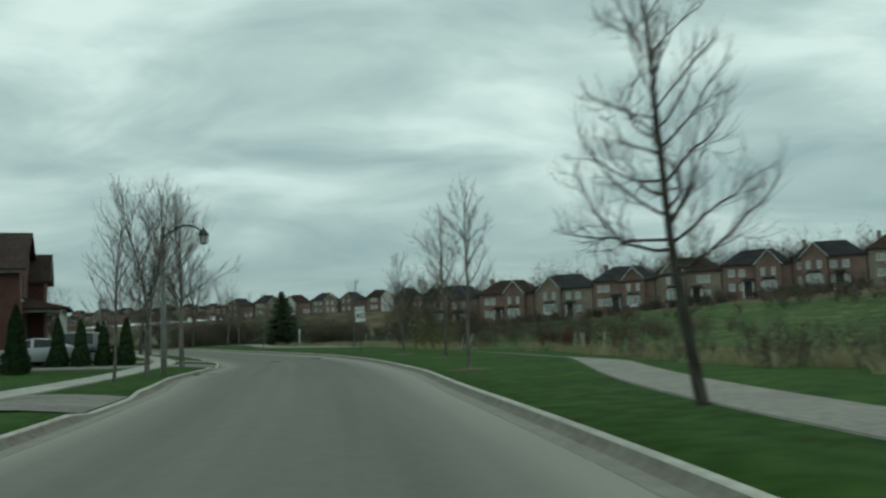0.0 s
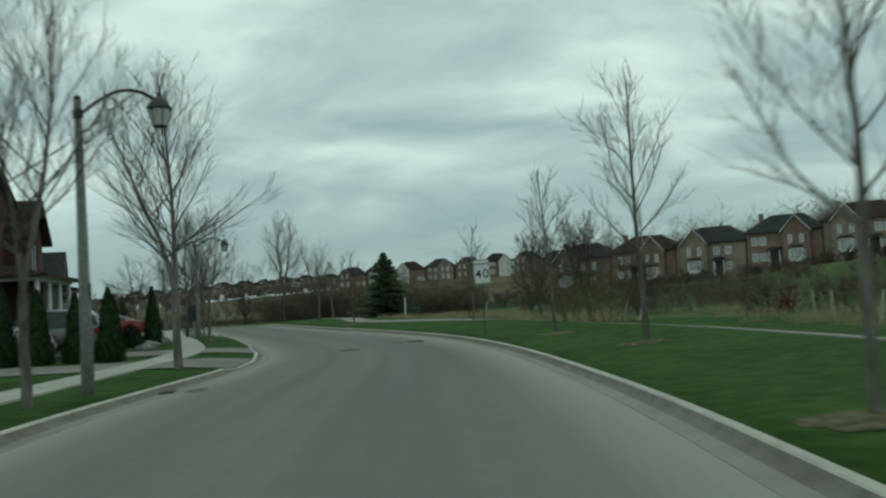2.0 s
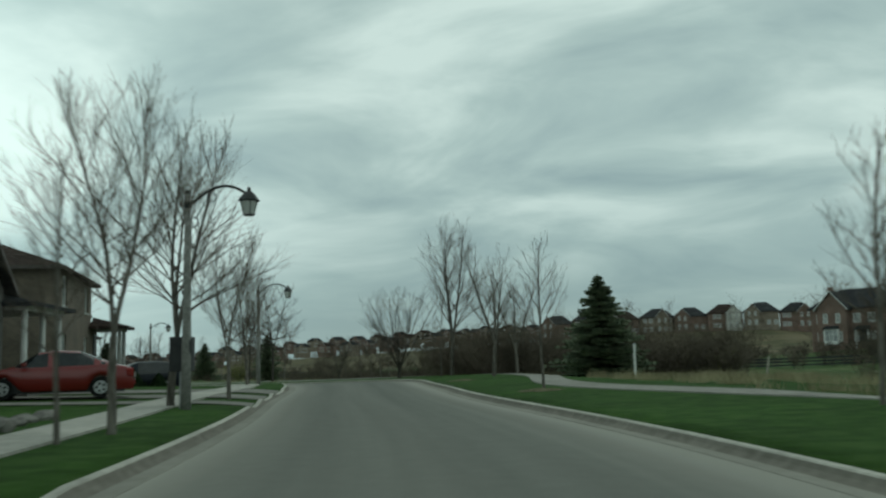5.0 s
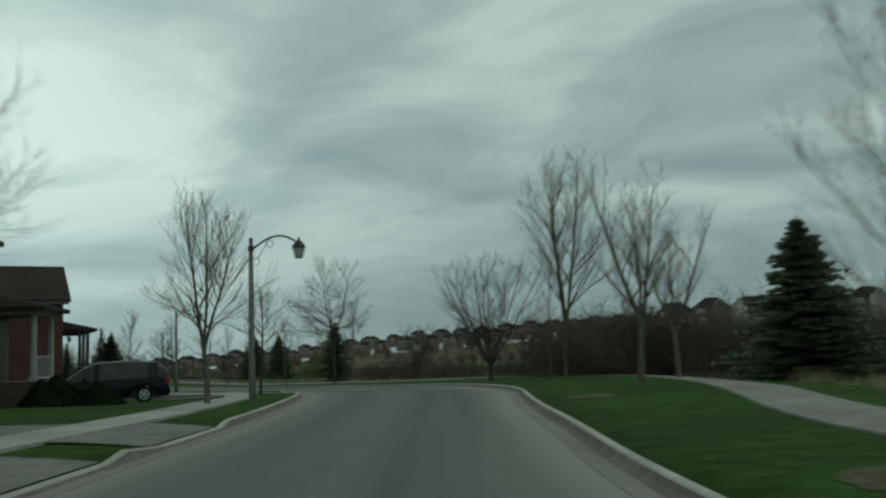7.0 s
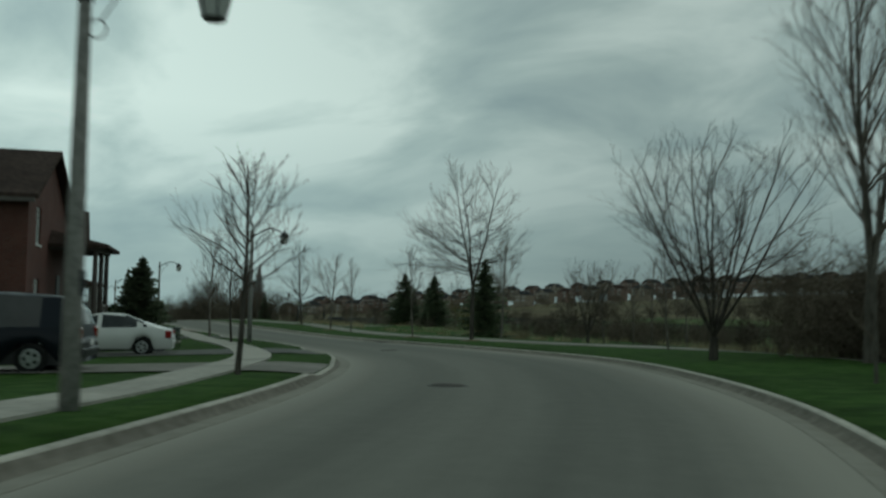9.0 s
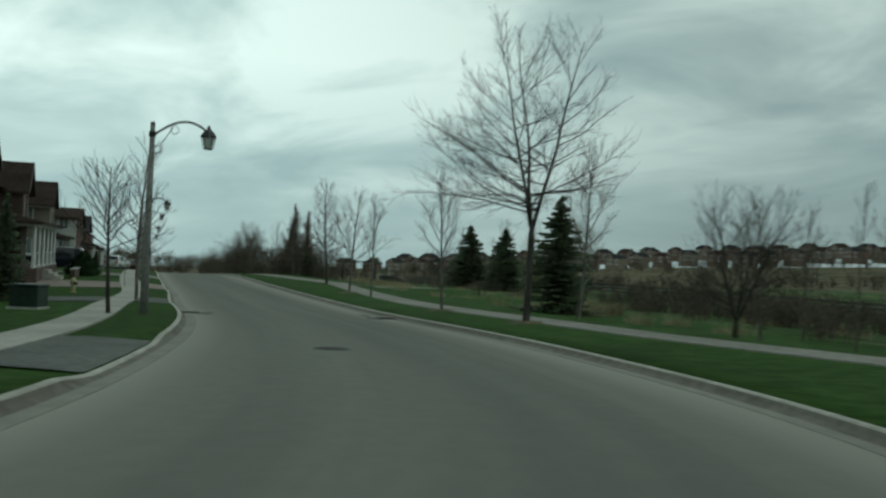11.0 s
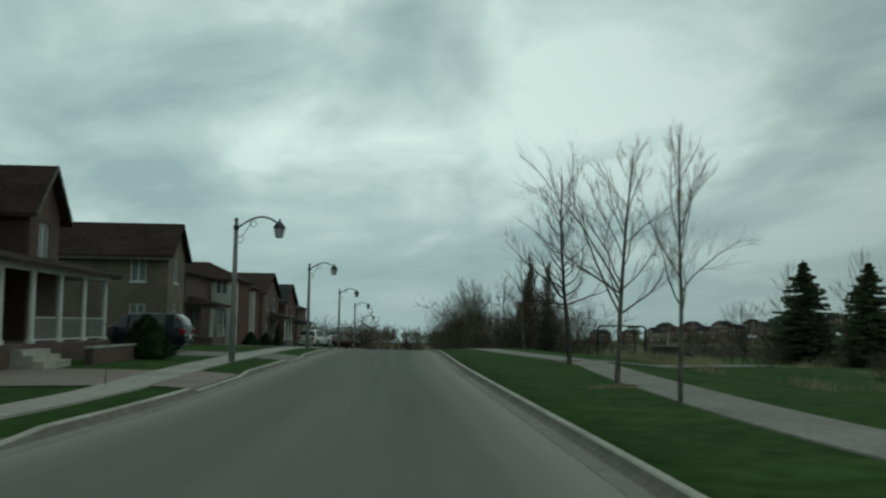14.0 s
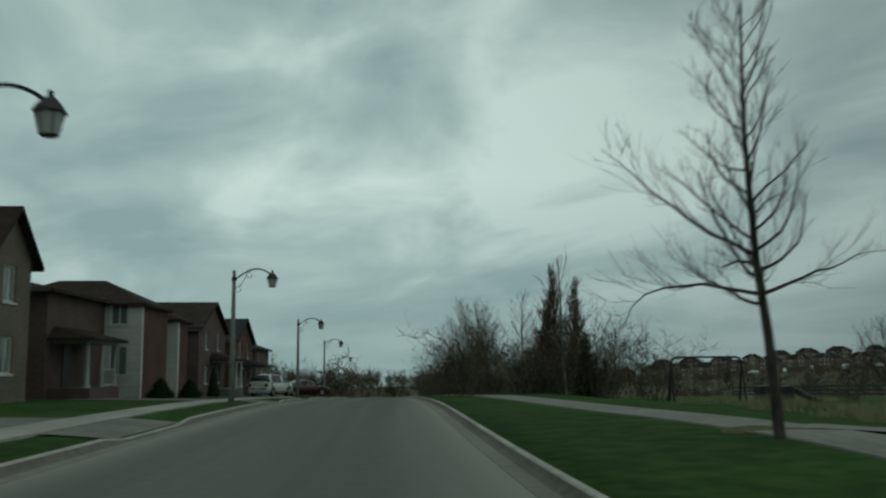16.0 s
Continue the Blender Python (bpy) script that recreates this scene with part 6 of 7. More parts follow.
M_POSTGREEN = material("dull_green_steel", [(0.05, 0.065, 0.045), (0.085, 0.10, 0.07)], scale=12, rough=0.6)
sx, sy, sz = place(-0.75, 55.5)
sign = empty("speed_sign", Matrix.Translation((sx, sy, sz)) @ Matrix.Rotation(radians(6), 4, "Z"), "white 40 speed limit sign on a steel post", "road sign")
part("post", box(-0.022, 0.022, 0.02, 0.07, -0.3, 2.72), M_POSTGREEN, sign)
plate = part("plate", rounded_plate(0.6, 0.9, 0.05, 0.012), M_SIGN, sign)
plate.matrix_basis = Matrix.Translation((0, 0, 2.4)) @ Matrix.Rotation(radians(-3), 4, "Y")
R90 = Matrix.Rotation(radians(90), 4, "X")
for ch, dx in (("4", -0.135), ("0", 0.14)):
    text_part("numeral", ch, 0.48, M_BLACK, plate, Matrix.Translation((dx, -0.003, -0.11)) @ R90, "black numeral")
for ch, dx in zip("MAXIMUM", (-0.225, -0.143, -0.066, -0.012, 0.047, 0.132, 0.218)):
    text_part("letter", ch, 0.11, M_BLACK, plate, Matrix.Translation((dx, -0.003, 0.28)) @ R90)
b = bmesh.new()
for q in ((-0.28, 0.28, 0.42, 0.432), (-0.28, 0.28, -0.432, -0.42), (-0.285, -0.273, -0.42, 0.42), (0.273, 0.285, -0.42, 0.42)):
    add_box(b, q[0], q[1], -0.003, 0.0, q[2], q[3])
part("border", b, M_BLACK, plate)

for x, y, h, lean in [(-7.8, 100.2, 1.75, 2)]:
    p = empty("marker_post", Matrix.Translation(place(x, y)) @ pose(0, 0, 0, lean, 0, 20), "white marker post standing in the dry grass", "post")
    part("shaft", box(-0.06, 0.06, -0.05, 0.05, -0.2, h), M_WHITE, p, bevel=0.012)
    part("cap", box(-0.065, 0.065, -0.055, 0.055, h, h + 0.06), M_GALV, p)
for x, y, lean, turn in [(14.9, 69.5, 14, 20), (13.4, 59.2, -4, 70), (13.5, 54.8, 10, 10), (14.5, 64.5, -9, 40), (6.6, 71.0, 16, 0), (6.6, 65.8, 22, 15), (-1.0, 106.0, 12, 30)]:
    p = empty("fence_post", Matrix.Translation(place(x, y)) @ pose(0, 0, 0, 0, lean, turn), "leaning weathered wooden fence post in the meadow", "fence post", "old fence posts")
    part("shaft", tube([(0, 0, -0.2), (0.01, 0, 0.6), (0, 0.01, 1.15)], [0.06, 0.055, 0.05], 8), M_WOODPOST, p)

M_UTIL = material("dark_green_enamel", [(0.012, 0.028, 0.022), (0.025, 0.045, 0.036)], scale=5, rough=0.5)
# A cluster mailbox and dark boxes fixed behind the second lamp.
x, y, z = at(74.4, -6.1)
mb = empty("utility_box", Matrix.Translation((x, y, z)) @ Matrix.Rotation(radians(20), 4, "Z"), "dark utility cabinet on a post beside the lamp", "utility box")
part("cabinet", box(-0.28, 0.28, -0.18, 0.18, 0.9, 1.75), M_PLASTIC, mb, bevel=0.02)
part("post", box(-0.05, 0.05, -0.05, 0.05, -0.2, 0.9), M_GALV, mb)


x, y, z = at(143.7, -9.4)
ub = empty("transformer_box", Matrix.Translation((x, y, z)) @ Matrix.Rotation(radians(36), 4, "Z"), "dark green metal utility box standing on the lawn", "utility box")
part("plinth", box(-0.5, 0.5, -0.4, 0.4, -0.1, 0.08), M_CONCRETE, ub)
part("cabinet", box(-0.45, 0.45, -0.36, 0.36, 0.08, 0.72), M_UTIL, ub, bevel=0.03)
part("lid", box(-0.48, 0.48, -0.39, 0.39, 0.72, 0.78), M_UTIL, ub, bevel=0.015)


def hydrant(m):
    h = empty("fire_hydrant", m, "faded yellow fire hydrant with dark caps on the lawn", "hydrant")
    part("barrel", tube([(0, 0, -0.1), (0, 0, 0.05), (0, 0, 0.051), (0, 0, 0.5), (0, 0, 0.501), (0, 0, 0.56), (0, 0, 0.62), (0, 0, 0.7)], [0.15, 0.15, 0.1, 0.1, 0.14, 0.14, 0.11, 0.03], 12), M_YELLOW, h, smooth=False)
    for a in (0, 180, 90):
        d = Vector((math.cos(radians(a)), math.sin(radians(a)), 0))
        part("outlet", tube([d * 0.08 + Vector((0, 0, 0.42)), d * 0.19 + Vector((0, 0, 0.42))], [0.065, 0.06], 10), M_CASTIRON, h)
    part("nut", tube([(0, 0, 0.69), (0, 0, 0.76)], [0.03, 0.03], 5), M_CASTIRON, h)


hydrant(Matrix.Translation(at(159.2, -9.4)))


def cover(s, lat, kind, turn=0.0):
    x, y = spot(s, lat)
    l, r = KERB_L(s), KERB_R(s)
    u = (lat - l) / (r - l)
    z = road_z(s) + 0.05 * max(0, 1 - (2 * u - 1) ** 2)
    hx, hy = heading(s)
    m = Matrix.Translation((x, y, z + 0.004)) @ Matrix.Rotation(math.atan2(hy, hx), 4, "Z")
    if kind == "manhole":
        ob = empty("manhole_cover", m, "dark cast iron manhole cover set in the asphalt", "manhole cover", "manhole covers")
        part("lid", tube([(0, 0, -0.04), (0, 0, 0.008)], [0.31, 0.31], 24), M_CASTIRON, ob)
        b = bmesh.new()
        for k in range(5):
            add_box(b, -0.24, 0.24, -0.2 + 0.1 * k - 0.012, -0.2 + 0.1 * k + 0.012, 0.008, 0.014)
        part("ribs", b, M_CASTIRON, ob)
        part("collar", tube([(0, 0, -0.04), (0, 0, 0.004)], [0.37, 0.37], 24), M_DRIVE_DARK, ob, "dark asphalt patch ring")
    else:
        ob = empty("catch_basin", m, "cast iron drain grate in the gutter", "drain", "drain grates")
        part("frame", box(-0.33, 0.33, -0.3, 0.3, -0.05, 0.012), M_CASTIRON, ob)
        for k in range(7):
            part("bar", box(-0.28 + 0.085 * k, -0.24 + 0.085 * k, -0.26, 0.26, 0.012, 0.02), M_CASTIRON, ob)


for s, lat, kind in [(52.8, -0.3, "manhole"), (56.1, 2.45, "basin"), (108.9, -1.15, "manhole"), (130.4, -1.1, "manhole"), (144.3, -4.55, "basin"), (144.2, 2.0, "basin"), (40.5, -4.95, "basin")]:
    cover(s, lat, kind)


def patch(s, lat, ls, lw, seed):
    """A ragged dark repair in the asphalt."""
    rr = random.Random(seed)
    hx, hy = heading(s)
    x, y = spot(s, lat)
    v, n = [], 30
    for k in range(n):
        a = 2 * math.pi * k / n
        w = 0.85 + 0.45 * noise.noise((1.7 * math.cos(a) + seed * 9, 1.7 * math.sin(a), seed)) + rr.uniform(-0.05, 0.05)
        dx, dy = ls * w * math.cos(a), lw * w * math.sin(a)
        px, py = x + hx * dx + hy * dy, y + hy * dx - hx * dy
        s2, l2 = station(px, py)
        l, r = KERB_L(s2) + 0.43, KERB_R(s2) - 0.43
        u = min(1, max(0, (l2 - l) / (r - l)))
        v.append((px, py, road_z(s2) + 0.05 * (1 - (2 * u - 1) ** 2) + 0.006))
    ob = link("asphalt_patch", v, [tuple(range(n))], M_PATCH)
    return tagged(ob, "ragged dark repair patch in the worn asphalt", "road patch", "road patches", "structure")


for q in ((143.9, 1.5, 1.1, 0.3, 1), (145.9, 1.55, 0.8, 0.18, 2), (143.9, -4.05, 1.1, 0.28, 3), (55.8, 1.75, 0.9, 0.22, 4), (40.6, -4.2, 0.8, 0.25, 5)):
    patch(*q)


# ---- playground swing frame and lone pine ----
x, y, z = place(-93.6, 176.1)
sw = empty("swing_frame", Matrix.Translation((x, y, z)) @ Matrix.Rotation(math.atan2(0.802, 0.598), 4, "Z"), "dark steel swing frame in the playground", "swing frame")
part("crossbar", tube([(-1.62, 0, 1.8), (-1.56, 0, 1.95), (-1.4, 0, 2.02), (1.4, 0, 2.02), (1.56, 0, 1.95), (1.62, 0, 1.8)], [0.055] * 6, 8), M_IRON, sw, smooth=True)
for sx_ in (-1.62, 1.62):
    for dy in (-0.55, 0.55):
        part("leg", tube([(sx_, 0, 1.82), (sx_ * 1.02, dy, -0.2)], [0.05, 0.05], 8), M_IRON, sw)
for cx in (-0.75, 0.75):
    seat = part("swing_seat", box(cx - 0.2, cx + 0.2, -0.08, 0.08, 0.5, 0.54), M_PLASTIC, sw)
    for dx in (-0.18, 0.18):
        part("chain", tube([(cx + dx, 0, 0.52), (cx + dx, 0, 2.0)], [0.01, 0.01], 4), M_IRON, sw)


# A flat-topped lone pine far beyond the playground.
x, y, z = place(-215, 309)
pine = empty("lone_pine", Matrix.Translation((x, y, min(z, -2.5))), "lone ragged pine with flat tufts far across the field", "pine")
part("trunk", tube([(0, 0, -1), (0.1, 0, 3), (-0.1, 0.1, 7.4)], [0.28, 0.22, 0.1], 7), M_BARK_DARK, pine)
for k, (dx, dz, rad) in enumerate(((-0.5, 8.0, 1.6), (1.3, 6.6, 1.3), (1.6, 4.3, 1.4), (0.2, 7.3, 1.2))):
    rr = random.Random(k)
    v, f = [], []
    for j in range(420):
        a_, q = rr.uniform(0, 6.28), rad * math.sqrt(rr.random())
        p = Vector((dx + q * math.cos(a_), q * math.sin(a_), dz + rr.uniform(-0.45, 0.45) * (1.1 - q / rad)))
        v += [p + Vector([rr.uniform(-0.2, 0.2) for _ in range(3)]) for _ in range(3)]
        f.append((3 * j, 3 * j + 1, 3 * j + 2))
    link("needle_tuft", v, f, M_NEEDLE, pine)
    part("bough", tube([(0, 0, dz - 0.7), (dx, 0, dz)], [0.09, 0.05], 5), M_BARK_DARK, pine)

# Low dark play equipment beside the swing: a box with a ramp.
x, y, z = place(-91.3, 177.9)
pe = empty("play_box", Matrix.Translation((x, y, z)) @ Matrix.Rotation(math.atan2(0.802, 0.598), 4, "Z"), "low dark play box with a sloping ramp", "play equipment")
part("box", box(-0.75, 0.75, -0.5, 0.5, -0.1, 0.75), M_PLASTIC, pe, bevel=0.04)
part("ramp", tube([(0.7, 0, 0.68), (1.3, 0, 0.35), (2.1, 0, 0.0)], [0.16, 0.16, 0.16], 6), M_PLASTIC, pe)
part("post", box(0.1, 0.24, -0.07, 0.07, 0.75, 1.7), M_WOODPOST, pe)


# ---- front garden stones ----
def boulder(x, y, z, r, seed):
    bm = bmesh.new()
    bmesh.ops.create_icosphere(bm, subdivisions=2, radius=1)
    for v in bm.verts:
        k = 1 + 0.28 * noise.noise(v.co * 1.6 + Vector((seed, 0, 0)))
        v.co = Vector((v.co.x * r * 1.3 * k, v.co.y * r * k, v.co.z * r * 0.62 * k))
    ob = part("boulder", bm, M_ROCK, None, smooth=False)
    ob.matrix_world = Matrix.Translation((x, y, z + r * 0.3)) @ Matrix.Rotation(seed, 4, "Z")
    tagged(ob, "grey landscaping boulder edging a front bed", "boulder", "boulders by the bed")


rb = random.Random(12)
for k in range(14):
    s, lat = 60.5 + 0.75 * k + rb.uniform(-0.2, 0.2), -8.05 + rb.uniform(-0.15, 0.2)
    x, y, z = at(s, lat)
    boulder(x, y, z, rb.uniform(0.16, 0.34), k + 1.0)

M_MULCH = material("pale_mulch", [(0.07, 0.072, 0.034), (0.19, 0.165, 0.10)], scale=7, rough=0.95, bump=0.8, bump_scale=40)
# ---- mulch rings at the foot of the lawn trees ----
for x, y in [(2.9, 28.9), (3.4, 44.3), (1.7, 52.6), (-49.8, 135.3), (-43.3, 131.4), (-64.3, 145.0), (-9.1, 78.4), (-75.8, 154.3), (-15.0, 92.2)]:
    z = place(x, y)[2]
    rr = random.Random(x)
    v = [(x, y, z + 0.09)]
    ring = []
    for q, (rad, dz) in enumerate(((0.35, 0.05), (0.68, 0.01))):
        for k in range(16):
            a = 2 * math.pi * k / 16
            w = rad * rr.uniform(0.75, 1.3)
            px, py = x + w * math.cos(a), y + w * math.sin(a)
            v.append((px, py, place(px, py)[2] + dz))
    f = [(0, 1 + k, 1 + (k + 1) % 16) for k in range(16)] + [(1 + k, 17 + k, 17 + (k + 1) % 16, 1 + (k + 1) % 16) for k in range(16)]
    tagged(link("mulch_ring", v, f, M_MULCH), "patch of brown mulch round a young tree", "mulch", "mulch rings", "structure")


# ---- brush, tall dry grass and far woods: nobody could count them ----
def scatter(name, kinds, places, mat, label, category):
    vs, fs, n = [], [], 0
    for (x, y, z, sc, turn), k in places:
        tv, tf = kinds[k]
        c, s_ = math.cos(turn), math.sin(turn)
        R = np.array([[c, -s_, 0], [s_, c, 0], [0, 0, 1]])
        vs.append(tv @ R.T * sc + (x, y, z))
        fs.append(tf + n)
        n += len(tv)
    v = np.concatenate(vs)
    f = np.concatenate(fs)
    me = bpy.data.meshes.new(name)
    me.vertices.add(len(v))
    me.vertices.foreach_set("co", v.astype(np.float32).ravel())
    me.loops.add(f.size)
    me.loops.foreach_set("vertex_index", f.astype(np.int32).ravel())
    me.polygons.add(len(f))
    me.polygons.foreach_set("loop_start", np.arange(0, f.size, f.shape[1], dtype=np.int32))
    me.update(calc_edges=True)
    me.validate()
    me.materials.append(mat)
    ob = new(name, me)
    return tagged(ob, label, category, kind="stuff")


def brush_kind(seed, h, spread, stems, kids, twigs, segs=3):
    """Stems and branches are three-sided tubes, the finest twigs single tapering slivers."""
    rng = np.random.default_rng(seed)
    tw = Twigs()
    fine = []
    for _ in range(stems):
        a, r = rng.uniform(0, 6.28), rng.uniform(0, spread * 0.35)
        p = (r * np.cos(a), r * np.sin(a), -0.1)
        st = grow(rng, p, (np.cos(a) * 0.35, np.sin(a) * 0.35, 1), h * rng.uniform(0.6, 1.05), segs, 0.16, 0.1)
        tw.add(st, 0.02, 0.005, 3)
        for _ in range(kids):
            u = rng.uniform(0.15, 0.95) * segs
            k = min(int(u), segs - 1)
            kd = grow(rng, st[k] + (st[k + 1] - st[k]) * (u - k), (*rng.normal(0, 0.7, 2), rng.uniform(0.3, 1.0)), h * rng.uniform(0.2, 0.42), 2, 0.2, 0.1)
            side = rng.normal(0, 0.008 if segs > 2 else 0.025, 3)
            for q in (0, 1):
                fine.append((kd[q] - side, kd[q] + side, kd[q + 1]))
            for _ in range(twigs):
                q = rng.uniform(0.3, 2.0)
                b0 = kd[min(int(q), 1)] + (kd[min(int(q), 1) + 1] - kd[min(int(q), 1)]) * (q % 1)
                e = grow(rng, b0, (*rng.normal(0, 0.7, 2), rng.uniform(0.1, 0.9)), h * rng.uniform(0.1, 0.24), 1, 0.2, 0)[1]
                side = rng.normal(0, 0.005 if segs > 2 else 0.02, 3)
                fine.append((b0 - side, b0 + side, e))
    v = tw.verts()
    f = np.array(tw.f, int)
    f = np.concatenate([f[:, [0, 1, 2]], f[:, [0, 2, 3]]])
    fv = np.array(fine).reshape(-1, 3)
    return np.concatenate([v, fv]), np.concatenate([f, np.arange(len(fv)).reshape(-1, 3) + len(v)])


BR = [brush_kind(1, 2.6, 2.2, 12, 9, 5), brush_kind(2, 3.4, 2.4, 11, 10, 5), brush_kind(3, 1.7, 2.0, 13, 8, 5)]
FAR_BR = [brush_kind(1, 2.6, 2.2, 9, 7, 3, 2), brush_kind(2, 3.4, 2.4, 9, 7, 3, 2), brush_kind(3, 1.7, 2.0, 10, 6, 3, 2)]
rnd = random.Random(44)


def brush_at(x, y, k, lo=0.8, hi=1.25):
    px, py, pz = place(x, y, -0.05)
    return ((px, py, pz, rnd.uniform(lo, hi), rnd.uniform(0, 6.28)), k)


spots_ = []
# The thicket behind the spruce and along the dip, and the belt before the far houses.
for k in range(230):
    u = rnd.random()
    x = -25 + 22 * u + rnd.uniform(-1.5, 1.5)
    y = 119 - 7 * u + rnd.uniform(-3, 9)
    if math.hypot(x + 10.2, y - 108.9) > 2.5 and math.hypot(x + 26, y - 116.6) > 3:
        spots_.append(brush_at(x, y, rnd.choice((0, 0, 1)), 0.85, 1.3))
for k in range(85):
    x, y = 2 + rnd.uniform(0, 34), 76 + rnd.uniform(0, 36)
    spots_.append(brush_at(x, y, rnd.choice((0, 0, 2)), 0.6, 1.0))
for k in range(14):
    spots_.append(brush_at(rnd.uniform(10, 18), rnd.uniform(14, 40), 2, 0.6, 0.95))
for k in range(110):
    u = rnd.random()
    s, lat = 118 + 75 * u, rnd.uniform(14, 42)
    x, y = spot(s, lat)
    spots_.append(brush_at(x, y, 2 if rnd.random() < 0.8 else 0, 0.4, 0.85))
for k in range(110):
    u = rnd.random()
    spots_.append(brush_at(-58 + 30 * u + rnd.uniform(-3, 3), 168 - 34 * u + rnd.uniform(-2, 10), rnd.choice((0, 2, 2)), 0.55, 1.0))
scatter("brush", BR, spots_, M_BRUSH, "leafless brown thicket of thin stems in the dip", "brush")
far_spots, street_brush = [], []
# Rough brush over the slope that falls from the row of houses to the meadow's fence.
for k in range(210):
    u, d = rnd.uniform(2.6, 13), 9 + 46 * rnd.random() ** 1.3
    far_spots.append(brush_at(-15 + 10.45 * u - 0.51 * d, 212 - 6.2 * u - 0.86 * d, rnd.choice((0, 2, 2)), 0.7, 1.25))
for k in range(150):
    u = rnd.random()
    s, lat = 210 + 95 * u ** 1.3, rnd.uniform(3.6, 8) if rnd.random() < 0.5 else rnd.uniform(10.5, 15)
    if k % 6 == 0:
        s, lat = 285 + 30 * u, rnd.uniform(-13, -8)
    x, y = spot(s, lat)
    street_brush.append(brush_at(x, y, rnd.choice((0, 1, 1)), 0.75, 1.35))
scatter("verge_brush", BR, street_brush, M_BRUSH, "leafless grey-brown brush crowding the verge down the street", "brush")
for k in range(120):
    x = rnd.uniform(-200, -60)
    far_spots.append(brush_at(x, 262 + 0.12 * (x + 130) + rnd.uniform(-40, 60), rnd.choice((0, 1, 2)), 0.9, 1.7))
for k in range(240):
    az = radians(rnd.uniform(2, 58))
    dd = rnd.uniform(360, 500)
    far_spots.append(brush_at(-17 - dd * math.sin(az), 90 + dd * math.cos(az), rnd.choice((0, 1)), 0.9, 2.0))
for k in range(80):
    az, dd = radians(rnd.uniform(45, 68)), rnd.uniform(170, 300)
    far_spots.append(brush_at(-66 - dd * math.sin(az), 140 + dd * math.cos(az), rnd.choice((0, 1)), 1.1, 2.1))
for k in range(90):
    az, dd = radians(rnd.uniform(54, 70)), rnd.uniform(430, 520)
    far_spots.append(brush_at(-17 - dd * math.sin(az), 90 + dd * math.cos(az), rnd.choice((0, 1)), 1.2, 2.6))
for k in range(12):
    far_spots.append(brush_at(rnd.uniform(-200, -172), rnd.uniform(198, 212) - 6, rnd.choice((0, 1)), 1.1, 1.9))
scatter("far_brush", FAR_BR, far_spots, M_BRUSH, "brown leafless brush where the street meets the sky", "brush")

# Budding shrubs with a yellow-green haze.
scatter("budding_shrubs", BR, [brush_at(x, y, k, 0.8, 1.2) for x, y, k in [(-5.2, 112, 2), (-4.0, 113, 2), (-3.0, 111, 2), (-68.1, 171.7, 1), (-67.2, 172.3, 1), (-68.9, 171.2, 1), (-68.4, 172.6, 0), (-67.6, 171, 0), (3.5, 63, 2), (4.6, 61, 0)]], M_BUD,
        "shrubs hazed with yellow-green buds", "shrubs")


M_REDTWIG = material("red_dogwood_stems", [(0.07, 0.022, 0.02), (0.14, 0.05, 0.042)], scale=0.6, rough=0.9)
scatter("red_shrubs", BR, [brush_at(14.4 + 1.1 * k, 67.5 - 1.2 * (k % 3), 2, 0.8, 1.1) for k in range(-2, 3)], M_REDTWIG, "clump of leafless dark red dogwood in the meadow", "shrubs")


def tuft_kind(seed, n, h, spread):
    rng = np.random.default_rng(seed)
    v, f = [], []
    for _ in range(n):
        a, r = rng.uniform(0, 6.28), spread * math.sqrt(rng.uniform(0, 1))
        p = np.array([r * np.cos(a), r * np.sin(a), -0.02])
        lean = rng.normal(0, 0.35, 2)
        hh = h * rng.uniform(0.5, 1.1)
        w = rng.uniform(0.008, 0.016)
        t = rng.uniform(0, 6.28)
        sd = np.array([np.cos(t), np.sin(t), 0]) * w
        k = len(v)
        v += [p - sd, p + sd, p + np.array([lean[0] * hh, lean[1] * hh, hh])]
        f.append((k, k + 1, k + 2))
    return np.array(v), np.array(f, int)


TUFT = [tuft_kind(1, 60, 0.55, 0.5), tuft_kind(2, 60, 0.38, 0.6)]
tp = []
for k in range(1900):
    s = rnd.uniform(10, 200)
    lat = max(KERB_R(s) + 8.5, PATH_R(s) + 3.0) + abs(rnd.gauss(0, 7)) + rnd.uniform(0, 2)
    x, y = spot(s, lat)
    if noise.noise((x * 0.16, y * 0.16, 3.0)) < (-0.08 if s < 115 else 0.12):
        continue
    px, py, pz = place(x, y, 0.0)
    tp.append(((px, py, pz, rnd.uniform(0.6, 1.25), rnd.uniform(0, 6.28)), rnd.choice((0, 1))))
scatter("dry_grass", TUFT, tp, M_DRYGRASS, "pale dry tufts of last year's meadow grass", "dry grass")

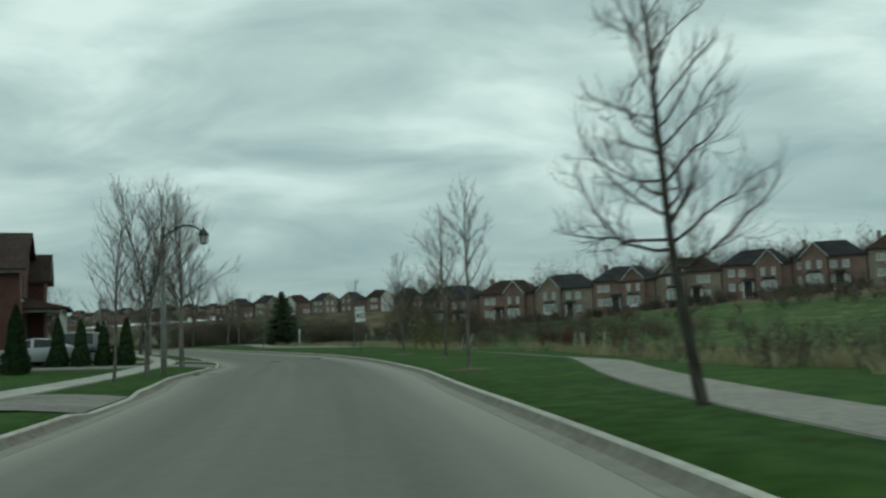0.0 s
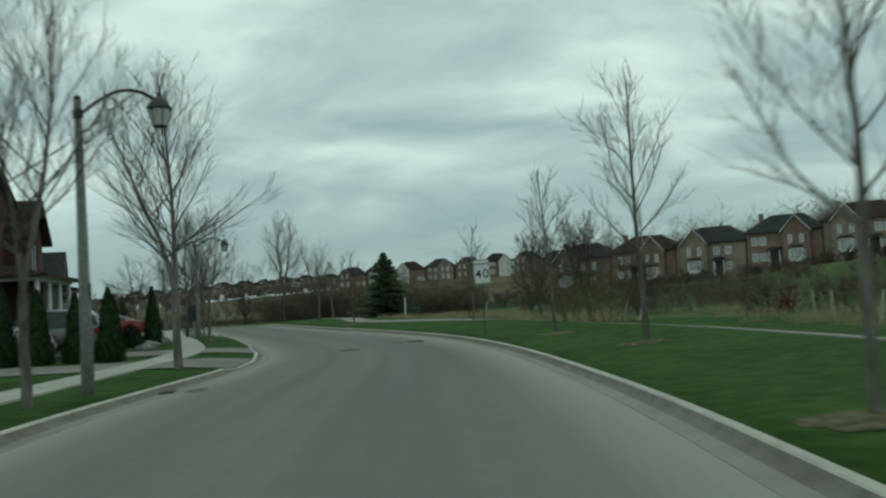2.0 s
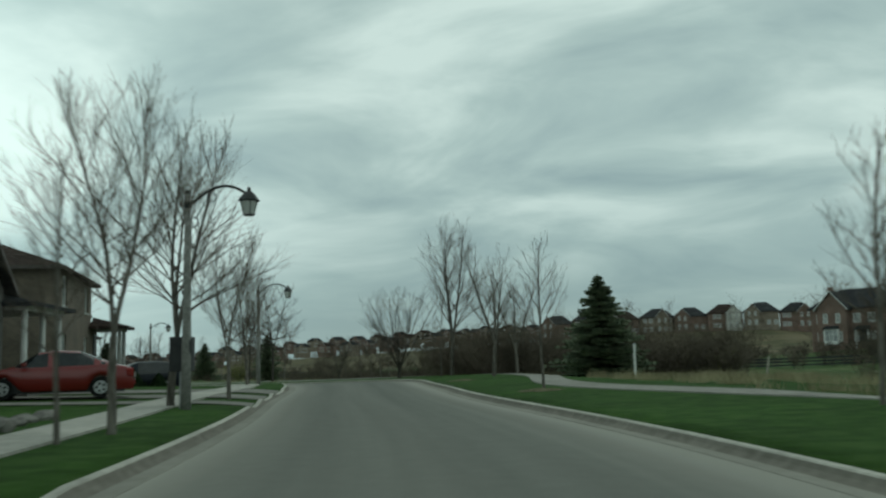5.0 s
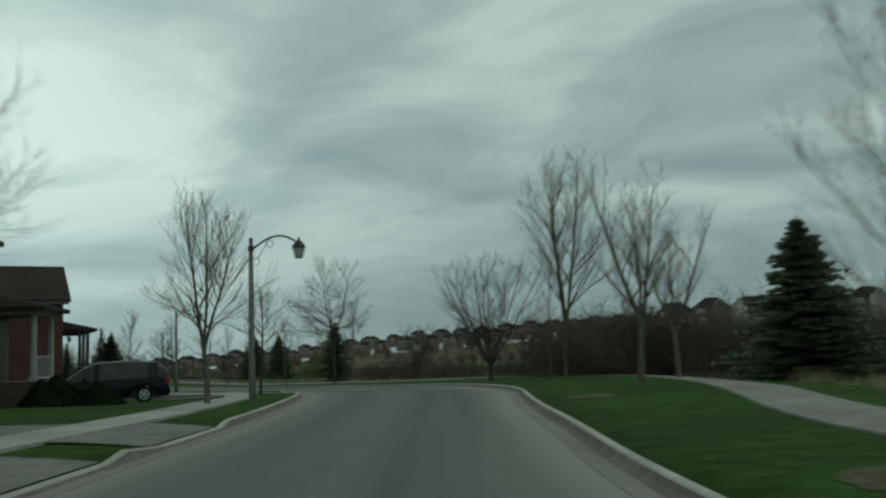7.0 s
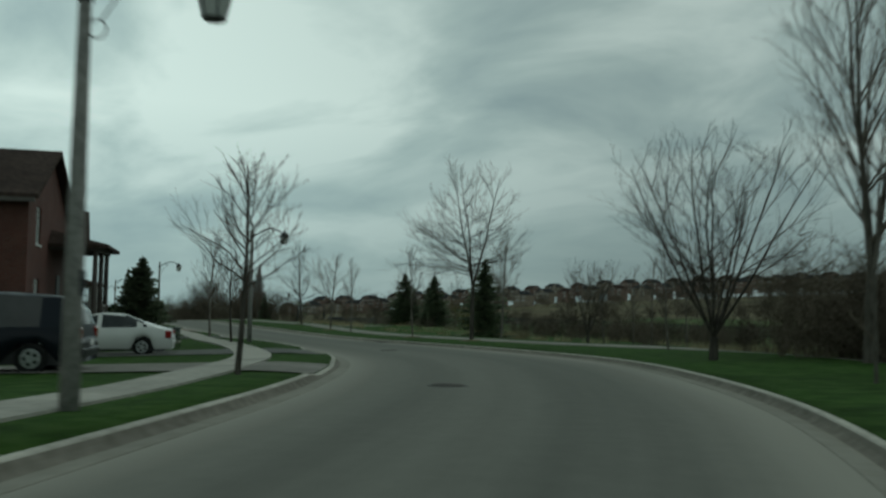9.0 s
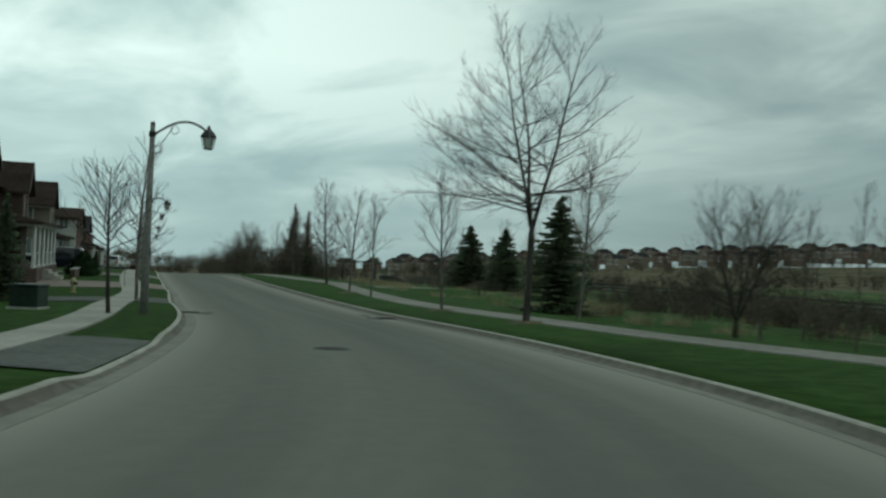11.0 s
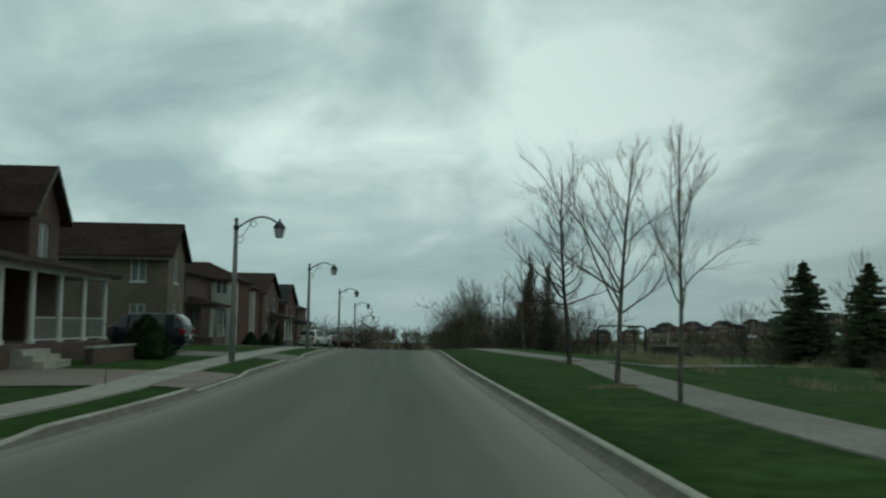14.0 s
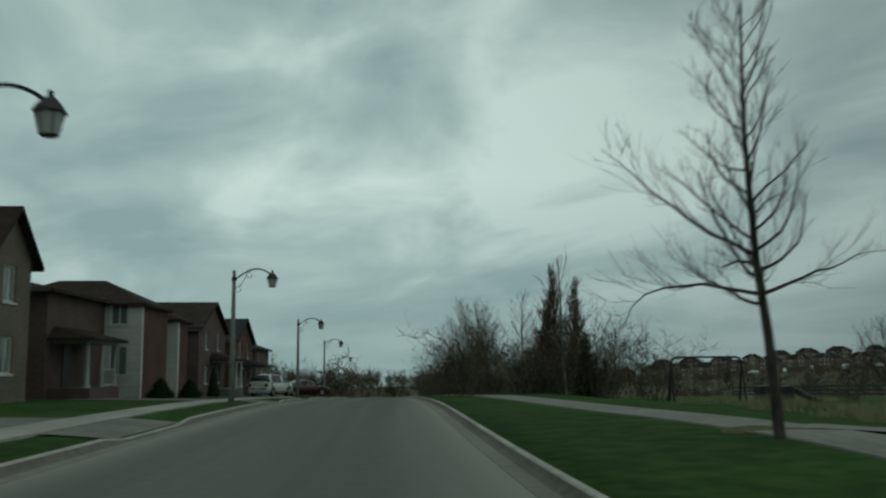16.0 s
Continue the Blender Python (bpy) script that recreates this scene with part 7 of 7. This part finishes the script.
# The wooded ridge behind the far houses.
woods = []
for k in range(260):
    u = rnd.random()
    x, y = 22 + 170 * u + rnd.uniform(-10, 10), 222 - 80 * u + rnd.uniform(0, 40)
    woods.append(((x, y, place(x, y)[2] - 0.5, rnd.uniform(3.0, 4.2), rnd.uniform(0, 6.28)), rnd.choice((0, 1))))
scatter("ridge_woods", BR, woods, M_BRUSH, "dark bare woods on the ridge behind the houses", "woods")

hedge = []
for k in range(170):
    u = rnd.uniform(-0.5, 14.5)
    x, y = -15 + 10.45 * u - 0.51 * 13 + rnd.uniform(-1, 1), 212 - 6.2 * u - 0.86 * 13 + rnd.uniform(-1.5, 1.5)
    hedge.append(((x, y, place(x, y)[2] - 0.1, rnd.uniform(0.8, 1.25), rnd.uniform(0, 6.28)), 2))
scatter("dark_hedge", FAR_BR, hedge, M_TWIG_DARK, "dark leafless hedge along the backs of the far gardens", "hedge")

# A dark timber fence line that crosses the meadow.
for (xa, ya), (xb, yb) in (((30, 128), (-12, 152)), ((-12, 152), (-60, 182)), ((-60, 182), (-120, 214))):
    fence = empty("meadow_fence", Matrix.Identity(4), "dark low timber fence crossing the meadow", "fence", "meadow fences")
    n = int(math.hypot(xb - xa, yb - ya) / 6)
    pts = [place(xa + (xb - xa) * k / n, ya + (yb - ya) * k / n) for k in range(n + 1)]
    for p in pts:
        part("post", tube([(p[0], p[1], p[2] - 0.2), (p[0], p[1], p[2] + 1.2)], [0.07, 0.06], 6), M_PLASTIC, fence)
    for hgt in (0.35, 0.65, 0.95):
        part("rail", tube([(p[0], p[1], p[2] + hgt) for p in pts], [0.11] * len(pts), 4), M_PLASTIC, fence)


# ---- the pavement's slabs ----
pavement = empty("pavement", Matrix.Identity(4), "pale concrete pavement of jointed slabs beside the lawns", "pavement", kind="structure")
s = 0.0
while s < 232:
    a, b = s + 0.008, s + 1.5 - 0.008
    vs = []
    for q in (a, b):
        for l in (WALK_L(q), WALK_L(q) - 1.15):
            x, y = spot(q, l)
            z = ground_z(q, l, x)
            vs += [(x, y, z - 0.08), (x, y, z + 0.045)]
    link("slab", vs, [(1, 3, 7, 5), (0, 1, 5, 4), (2, 6, 7, 3), (0, 2, 3, 1), (4, 5, 7, 6)], M_SLAB, pavement)
    s += 1.5
